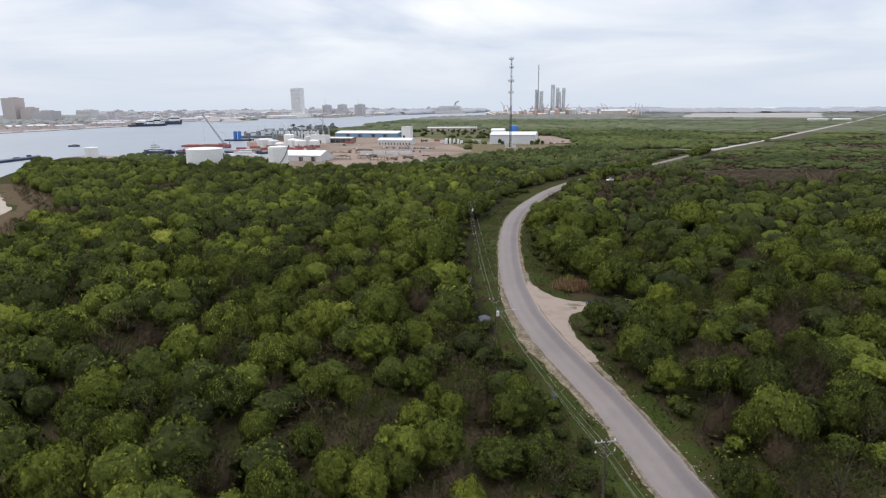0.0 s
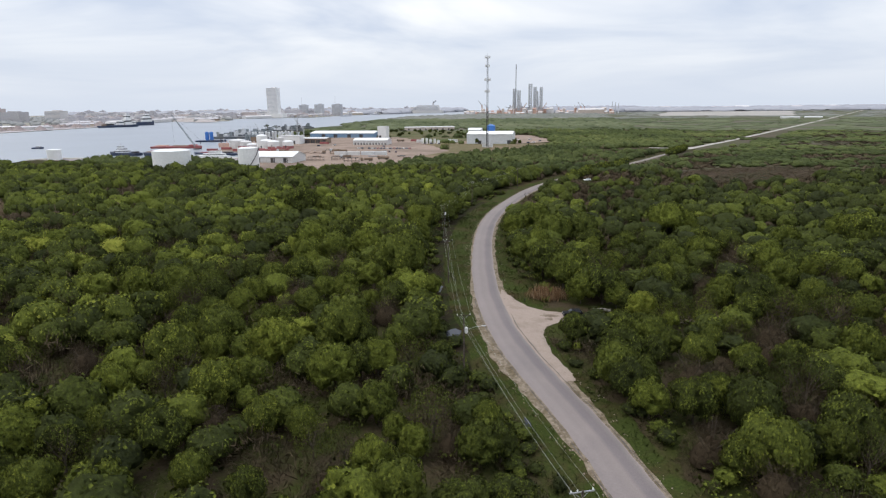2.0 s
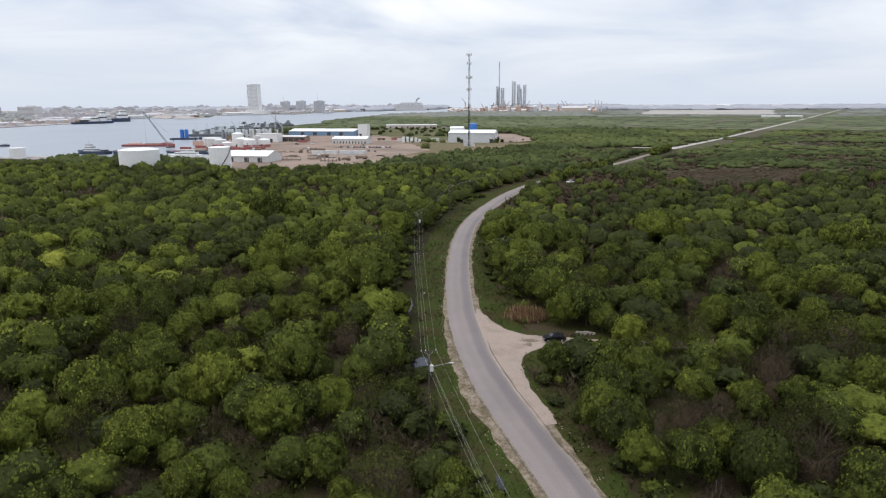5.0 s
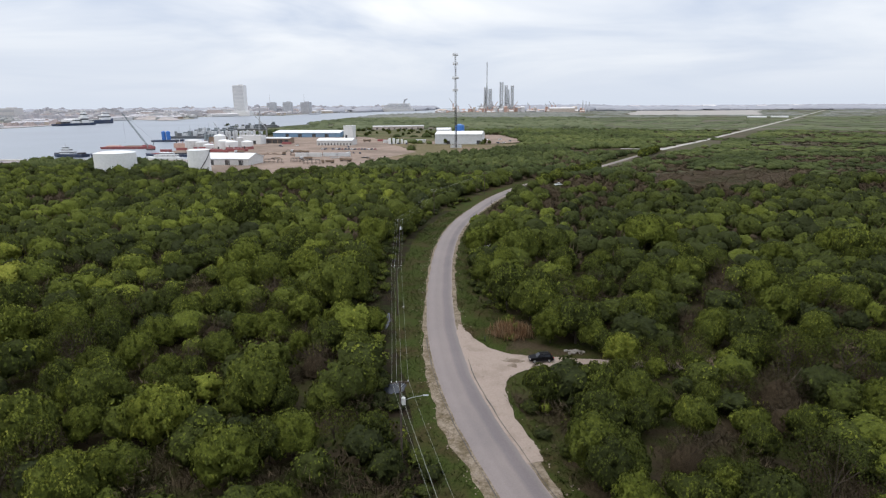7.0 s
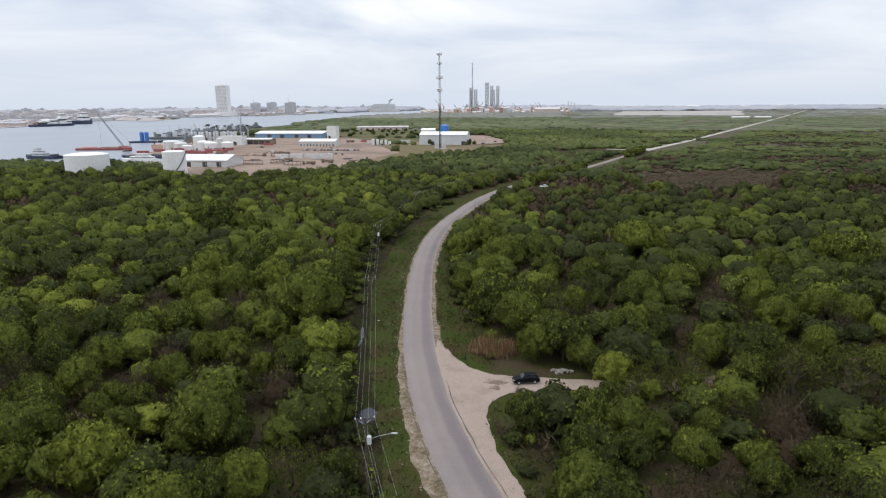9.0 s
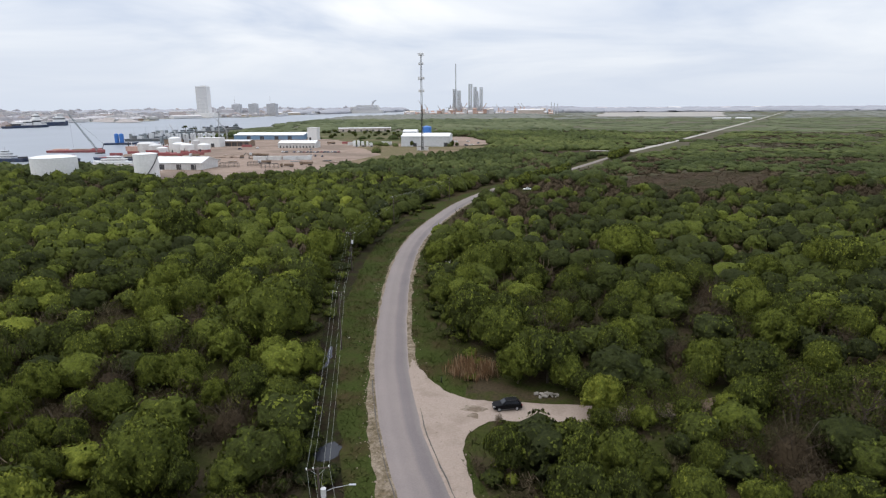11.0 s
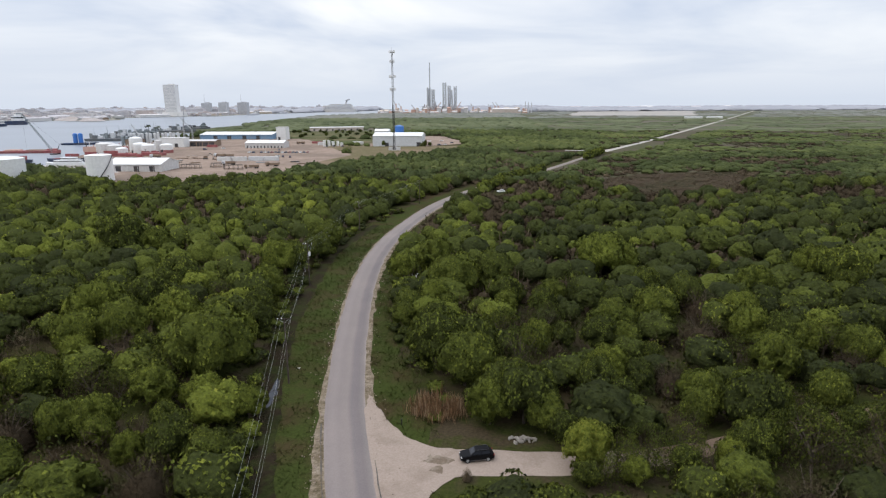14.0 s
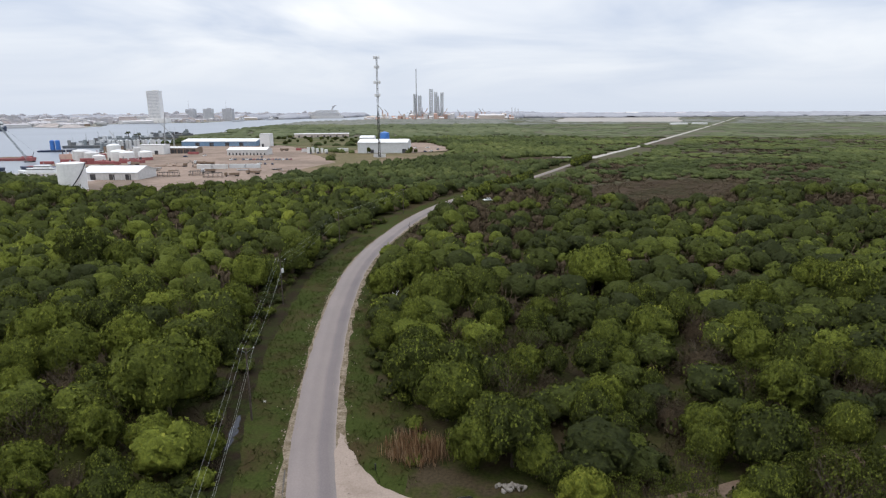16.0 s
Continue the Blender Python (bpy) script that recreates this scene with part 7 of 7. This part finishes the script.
# ---- the town across the water ----


def tower(name, label, category, px, py, w, d, h, mat, storeys, bays, group="", rz=0.0, top=True, podium=None):
    """A tall building: walls, floor bands of glass set back behind piers, parapet and plant room."""
    t = thing(name, pose(px, py, 0, rz=rz), label, category, group)
    part("wall", box((0, 0, h / 2), (w, d, h)), mat, t)
    for k in range(storeys):
        z = h * (k + 0.55) / storeys
        part("window_band", box((0, -d / 2 - 0.1, z), (w * 0.96, 0.3, h / storeys * 0.42)), M_FARGLASS, t, "band of windows in haze-paled glass")
    for k in range(bays + 1):
        part("pier", box((-w / 2 + w * k / bays, -d / 2 - 0.25, h / 2), (w / bays * 0.34, 0.7, h)), mat, t)
    part("parapet", box((0, 0, h + 0.6), (w + 0.8, d + 0.8, 1.4)), mat, t)
    if top:
        part("plant_room", box((w * 0.1, 0, h + 3), (w * 0.4, d * 0.5, 4)), mat, t)
    if podium:
        part("podium", box((podium[0], 0, podium[2] / 2), (podium[1], d * 1.3, podium[2]), 0, 0.3), mat, t)
    return t


# tower cladding made paler, with the haze in its colour
M_TOWERSTONE = weathered("hazed_tower_cladding", (0.66, 0.65, 0.64), 0.8, grain=0.1, stain=0.02, amount=0.15)
tower("office_tower", "tall haze-paled office tower with vertical piers", "skyscraper", -1318, 2580, 47, 40, 128, M_TOWERSTONE, 22, 14, rz=6, podium=(6, 84, 18))
# greys of the mid-rise blocks lifted likewise, as painted haze
M_GREYBLOCK = weathered("haze_lifted_grey", (0.45, 0.455, 0.475), 0.8, grain=0.1, stain=0.02, amount=0.25)
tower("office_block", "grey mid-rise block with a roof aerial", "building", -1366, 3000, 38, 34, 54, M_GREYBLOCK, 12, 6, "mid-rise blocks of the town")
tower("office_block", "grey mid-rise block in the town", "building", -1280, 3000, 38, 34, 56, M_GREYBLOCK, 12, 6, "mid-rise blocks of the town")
tower("office_block", "dark grey mid-rise block in the town", "building", -1182, 3000, 44, 36, 55, weathered("haze_lifted_dark_grey", (0.39, 0.39, 0.405), 0.8, grain=0.1, stain=0.02), 12, 6, "mid-rise blocks of the town")
for px, h in ((-1376, 40), (-1192, 40)):
    b = thing("roof_aerial", pose(px, 3000, 55), "thin aerial on a mid-rise roof", "aerial")
    part("pole", tube([(0, 0, 0), (0, 0, h)], 1.0, 5, 0.5), M_GREYBLOCK, b)
tower("hotel", "sand-coloured stepped hotel tower by the harbour", "building", -2390, 2100, 64, 50, 92, M_TOWNPINK, 18, 8)
tower("hotel_wing", "lower wing of a sand-coloured hotel", "building", -2320, 2110, 46, 50, 52, M_TOWNPINK, 9, 5)
tower("harbour_block", "low grey block by the harbour", "building", -2228, 2100, 104, 50, 38, M_TOWNMAUVE, 8, 9)
tower("grain_elevator", "pale concrete grain elevator by the quay", "building", -2086, 2170, 72, 44, 40, M_TOWNPALE, 2, 16, top=True)

rng = np.random.default_rng(41)
# walls in the haze-paled town renders
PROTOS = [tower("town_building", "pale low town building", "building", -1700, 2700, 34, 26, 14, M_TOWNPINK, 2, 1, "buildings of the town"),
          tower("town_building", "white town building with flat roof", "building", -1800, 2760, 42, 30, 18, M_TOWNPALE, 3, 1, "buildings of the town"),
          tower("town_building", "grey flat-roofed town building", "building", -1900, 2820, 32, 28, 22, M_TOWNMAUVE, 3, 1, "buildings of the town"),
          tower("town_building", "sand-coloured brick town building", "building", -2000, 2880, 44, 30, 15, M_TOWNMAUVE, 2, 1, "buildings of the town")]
px, py = scatter(rng, -3400, -900, 1500, 4500, 105)
keep = inside(MAINLAND, px, py) & (np.abs(px) < 0.95 * py) & (np.hypot(px, py) < 4850) & (rng.uniform(size=len(px)) < 0.75) & (np.hypot(px + 1318, py - 2580) > 90)
keep &= inside(MAINLAND, px + 70, py) & inside(MAINLAND, px + 40, py - 60)
for a, c in zip(px[keep], py[keep]):
    k = int(rng.integers(0, 4))
    grow = rng.uniform(0.5, 1.05) * (1.0 + max(0.0, (c - 2400) / 2400))
    copy_thing(PROTOS[k], pose(a, c, 0, rz=rng.uniform(-8, 20)) @ Matrix.Diagonal((rng.uniform(0.7, 1.5), 1, grow, 1)))
# the small houses of the town, far too many to count
hx, hy = scatter(rng, -3600, -900, 1150, 4500, 40)
keep = inside(MAINLAND, hx, hy) & inside(MAINLAND, hx + 50, hy) & (np.abs(hx) < 0.95 * hy) & (np.hypot(hx, hy) < 4900)
hx, hy = hx[keep], hy[keep]
hv, hf = [], []
for a, c in zip(hx, hy):
    w, d, e, t_ = rng.uniform(6, 15), rng.uniform(5, 10), rng.uniform(4, 10), rng.uniform(0, 3.1)
    g = e + rng.uniform(1.5, 4)
    co, si = math.cos(t_), math.sin(t_)
    k = len(hv)
    hv += [(a + x_ * co - y_ * si, c + x_ * si + y_ * co, z_) for x_, y_, z_ in ((-w, -d, 0), (w, -d, 0), (w, d, 0), (-w, d, 0), (-w, -d, e), (w, -d, e), (w, d, e), (-w, d, e), (-w, 0, g), (w, 0, g))]
    hf += [tuple(k + q for q in f_) for f_ in ((0, 1, 5, 4), (2, 3, 7, 6), (1, 2, 6, 9, 5), (3, 0, 4, 8, 7), (4, 5, 9, 8), (6, 7, 8, 9))]
me = bpy.data.meshes.new("town_houses")
me.from_pydata(hv, [], hf)
m_, n_, l_, b_ = material("house_walls_and_roofs", 0.8)
g_ = n_.new("ShaderNodeNewGeometry")
# narrow mauve-grey range: haze over the town put into the house colours
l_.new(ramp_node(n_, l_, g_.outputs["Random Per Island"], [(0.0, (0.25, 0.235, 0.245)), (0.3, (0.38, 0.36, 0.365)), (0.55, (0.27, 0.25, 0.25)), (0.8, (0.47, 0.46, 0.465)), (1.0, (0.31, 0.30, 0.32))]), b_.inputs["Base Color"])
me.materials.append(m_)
tagged(new("town_houses", me), "small town houses in haze-greyed colours", "houses", kind="stuff")
# larger plain blocks standing among the houses, in the haze-paled colours
for k in range(44):
    c = rng.uniform(1750, 3400)
    a = -c * rng.uniform(0.36, 0.72)
    h = rng.uniform(9, 20) + (10 if k % 7 == 0 else 0)
    if inside(MAINLAND, np.array([a, a + 60.0]), np.array([c, c])).all():
        gabled("town_block", "plain town block in haze-paled colours among small houses", "building", a, c, rng.uniform(24, 80), rng.uniform(16, 30), h, h + 1.5, (M_TOWNMAUVE, M_TOWNPINK, M_HAZESTEEL, M_TOWNPALE)[k % 4], (M_TOWNMAUVE, M_HAZESTEEL, M_TOWNPALE)[k % 3], rng.uniform(-15, 15), (), "blocks of the town")
# sheds, piles and ships of the far quay
for k, (a, c, w, d, h, m) in enumerate(((-1290, 1560, 60, 40, 14, M_WHITE), (-1330, 1450, 80, 36, 10, M_TAN), (-1280, 1260, 70, 40, 9, M_OFFWHITE), (-1320, 1180, 90, 44, 11, M_TAN), (-1420, 1900, 90, 40, 12, M_OFFWHITE), (-1330, 2040, 110, 36, 10, M_BROWN), (-1330, 2440, 120, 40, 12, M_OFFWHITE), (-1240, 2720, 130, 40, 12, M_TAN), (-1500, 2160, 100, 40, 14, M_WHITE), (-1150, 3120, 120, 40, 14, M_TAN), (-1080, 3400, 140, 50, 16, M_OFFWHITE))):
    gabled("quay_shed", "long quay shed across the channel", "shed", a, c, w, d, h * 0.75, h, m, M_TOWNPALE if k % 3 == 0 else M_TOWNMAUVE, rng.uniform(40, 80), (), "sheds of the far quay")
flat("far_quay_ground", [(-1152, 505), (-1186, 1038), (-1240, 1423), (-1287, 1640), (-1420, 1830), (-1640, 1760), (-1560, 1300), (-1480, 500)], 0.12, M_QUAY, "pale paved ground of the far quay", jitter=4, step=60)
b = bmesh.new()
for k in range(64):
    f = rng.uniform(0, 1)
    p = Vector((-1200, 1020, 0)).lerp(Vector((-1280, 1590, 0)), f) + Vector((rng.uniform(-120, -16), 0, 0))
    add_cyl(b, (p.x, p.y, 0), rng.uniform(8, 20), rng.uniform(4, 13), 9, rng.uniform(0.8, 4))
tagged(part("bulk_heaps", b, weathered("scrap_heap", (0.235, 0.195, 0.185), 0.9, grain=0.2, stain=0.03, amount=0.4)), "rusty brown heaps of scrap along the far quay", "heap", kind="stuff")
b = bmesh.new()
for k in range(14):
    add_cyl(b, (-1400 + 14 * k + rng.uniform(-8, 8), 2000 - 9 * k + rng.uniform(-5, 25), 0), rng.uniform(20, 38), rng.uniform(6, 13), 11, 4)
tagged(part("spoil_mound", b, M_HAZEMOUND), "low spoil mound on the far shore with haze in its colour", "mound", kind="stuff")
vessel("offshore_ship", -1190, 1440, 66, 106, 20, 5.0, M_NAVY, M_WHITE, ((22, 18, 16, 0, 16), (24, 12, 14, 16, 10), (25, 8, 10, 26, 5), (4, 14, 13, 0, 12), (38, 12, 12, 0, 9), (-14, 10, 10, 0, 7)), "navy offshore ship with a white bridge at the far quay", "ships at the far quay",
       masts=((24, 31, 10), (4, 0, 26), (-16, 0, 22), (-38, 6, 12)), cargo=((-24, 0, 18, 12, 5, M_DARK), (14, 4, 8, 8, 9, M_SEAGREEN), (-40, 0, 8, 10, 4, M_BROWN)))
vessel("offshore_ship", -1238, 1600, 60, 62, 17, 9, M_NAVY, M_WHITE, ((8, 26, 15, 0, 14), (10, 16, 13, 14, 8)), "navy offshore ship with a white deckhouse at the far quay", "ships at the far quay", masts=((12, 20, 10), (-20, 0, 16)))
for a, c, rz in ((-1090, 2900, 78), (-1060, 2800, 78), (-1045, 3180, 70)):
    vessel("offshore_ship", a, c, rz, 80, 17, 6, M_GREYBLOCK, M_OFFWHITE, ((20, 18, 14, 0, 6), (22, 12, 12, 6, 6)), "grey ship moored off the town", "ships at the far quay", masts=((22, 12, 16), (0, 0, 20)))

cruise = thing("cruise_ship", pose(-884, 3690, SEA, rz=175), "white cruise ship with a dark winged funnel", "ship")
part("hull", hull(238, 36, -0.6, 16, sheer=4), M_OFFWHITE, cruise)
for k in range(7):
    d = part("deck", box((-8 - k * 2, 0, 17.5 + k * 4.6), (186 - 10 * k, 32, 4.0), 0, 0.5), M_OFFWHITE, cruise)
    part("window_band", box((-8 - k * 2, 0, 17.2 + k * 4.6), (180 - 10 * k, 32.4, 1.5)), M_FARGLASS, d, "row of cabin windows in haze-paled glass")
part("funnel", tube([(-50, 0, 46), (-54, 0, 58), (-62, 0, 68)], 6, 8, 3.5), M_GREYBLOCK, cruise, "dark grey raked funnel")
part("funnel_wing", prism([(-50, 66), (-58, 64), (-76, 74), (-72, 77), (-60, 70)], 26), M_GREYBLOCK, cruise, "dark winged funnel top")
part("bridge", box((78, 0, 34), (14, 38, 8), 0, 0.6), M_OFFWHITE, cruise)


def jackup(px, py, label, legs, hull_mat, derrick):
    """A jack-up rig: hull, tall lattice legs, derrick, crane and quarters."""
    t = thing("jackup_rig", pose(px, py, SEA), label, "drilling rig", "rigs at the far quay")
    part("hull", box((0, 0, 12), (78, 60, 10), 0, 1.0), hull_mat, t)
    for q in range(16):
        hq = 6 + 5 * ((q * 7) % 5)
        part("deck_module", box((-36 + 4.8 * q, -24 + 6 * (q % 4), 17 + hq / 2), (5.5, 7, hq), 0, 0.3), (M_DOCKTAN, M_HAZESTEEL, M_TOWNMAUVE, M_DOCKRUST, M_TOWNPALE)[q % 5], t)
    for q in range(3):
        part("deck_post", lattice(bmesh.new(), (-30 + 27 * q, 10, 16), (-30 + 27 * q, 10, 44 + 9 * ((q * 2) % 3)), 4, 3, 4, 4, 0.9, 0.6), M_HAZESTEEL, t)
    part("quarters", box((-20, -20, 24), (30, 16, 14), 0, 0.5), M_OFFWHITE, t)
    part("helideck", cyl((-36, -26, 32), 11, 1.0, 12), M_DARK, t)
    for lx, ly, h, w in legs:
        part("leg", lattice(bmesh.new(), (lx, ly, -1), (lx, ly, h), w, w, 4, w * 0.42, 2.6, 1.7), M_HAZESTEEL, t, "tall grey lattice leg")
    if derrick:
        part("derrick", lattice(bmesh.new(), (derrick, -12, 18), (derrick, -12, 18 + 88), 17, 5, 4, 5, 1.9, 1.3), M_HAZESTEEL, t)
    part("crane_boom", lattice(bmesh.new(), (30, -26, 20), (52, -30, 52), 3, 2, 4, 4, 0.6, 0.4), M_DOCKRUST, t)
    return t


jackup(-168, 2930, "jack-up rig with high legs raised at the quay", ((-24, -20, 139, 18), (-5, 24, 126, 14), (26, -20, 123, 14)), M_DOCKRUST, 8)
jackup(-262, 2960, "jack-up rig with a tall derrick at the quay", ((-6, -18, 118, 17), (15, -18, 110, 15)), M_DOCKRUST, -10)
b = thing("aerial_mast", pose(-259, 2900, 0), "very tall thin lattice aerial by the rigs", "mast")
part("lattice", lattice(bmesh.new(), (0, 0, 0), (0, 0, 226), 4, 3, 3, 6, 0.8, 0.4), M_STEEL, b)
for px_, py_, ln in ((-430, 2990, 60), (-400, 2950, 44), (-60, 2900, 40), (40, 2880, 46), (55, 2880, 44), (20, 2900, 36), (-340, 2960, 36)):
    c = thing("quay_crane", pose(px_, py_, 0), "faded rusty lattice crane on the far quay", "crane", "cranes of the far quay")
    part("tower", lattice(bmesh.new(), (0, 0, 0), (0, 0, ln * 0.75), 6, 5, 4, 7, 0.9, 0.5), M_DOCKRUST, c)
    part("boom", lattice(bmesh.new(), (0, 0, ln * 0.7), (-ln * 0.3, 0, ln * 1.1), 3, 2, 4, 5, 0.7, 0.4), M_GREYBLOCK, c)
for k in range(80):
    a = -490 + 8.5 * k + rng.uniform(-10, 10)
    m = (M_DOCKRUST, M_DOCKTAN, M_TOWNPALE, M_DOCKRUST, M_TOWNMAUVE)[int(rng.integers(0, 5))]
    gabled("dock_building", "low dock building by the rigs", "building", a, 2870 + rng.uniform(-30, 90), rng.uniform(6, 24), rng.uniform(10, 20), *(lambda e: (e, e + rng.uniform(1.5, 6)))(rng.uniform(5, 13) + (rng.uniform(0, 20) if k % 3 == 0 else 0)), m, (M_TOWNPALE, M_DOCKTAN, M_TOWNMAUVE, m)[k % 4], rng.uniform(-20, 20), (), "buildings by the rigs")
gabled("dock_hall", "long tan dock hall beside the rigs", "building", 84, 2850, 112, 40, 19, 24, M_DOCKTAN, M_TOWNPALE, 4)
for k in range(3):
    b = thing("chimney", pose(178 + 14 * k, 2900, 0), "slim dark stack on the far quay", "chimney", "stacks of the far quay")
    part("shaft", cyl((0, 0, 0), 2.0, 52 - 3 * k, 10, 1.5), M_GREYBLOCK, b)
    part("collar", cyl((0, 0, 30), 2.6, 2, 10), M_TOWNMAUVE, b)
# terminals and low sheds beyond the mudflat
for k in range(9):
    a, c = 420 + 150 * k + rng.uniform(-20, 20), 4050 + rng.uniform(-150, 250)
    if math.hypot(a, c) < 4850:
        gabled("far_shed", "long low shed on the horizon", "shed", a, c, rng.uniform(40, 120), 40, rng.uniform(9, 15), rng.uniform(17, 24), (M_TOWNMAUVE, M_TOWNPINK, M_TOWNPALE)[k % 3], M_OFFWHITE if k % 4 == 0 else M_TOWNMAUVE, 0, (), "sheds on the horizon")
gabled("roadside_shed", "low white shed beside the straight road", "shed", 585, 1850, 46, 16, 3.4, 4.6, M_OFFWHITE, M_WHITE, -10)
gabled("roadside_shed", "low white shed beside the straight road", "shed", 640, 1840, 40, 16, 3.8, 5.0, M_OFFWHITE, M_WHITE, -10)
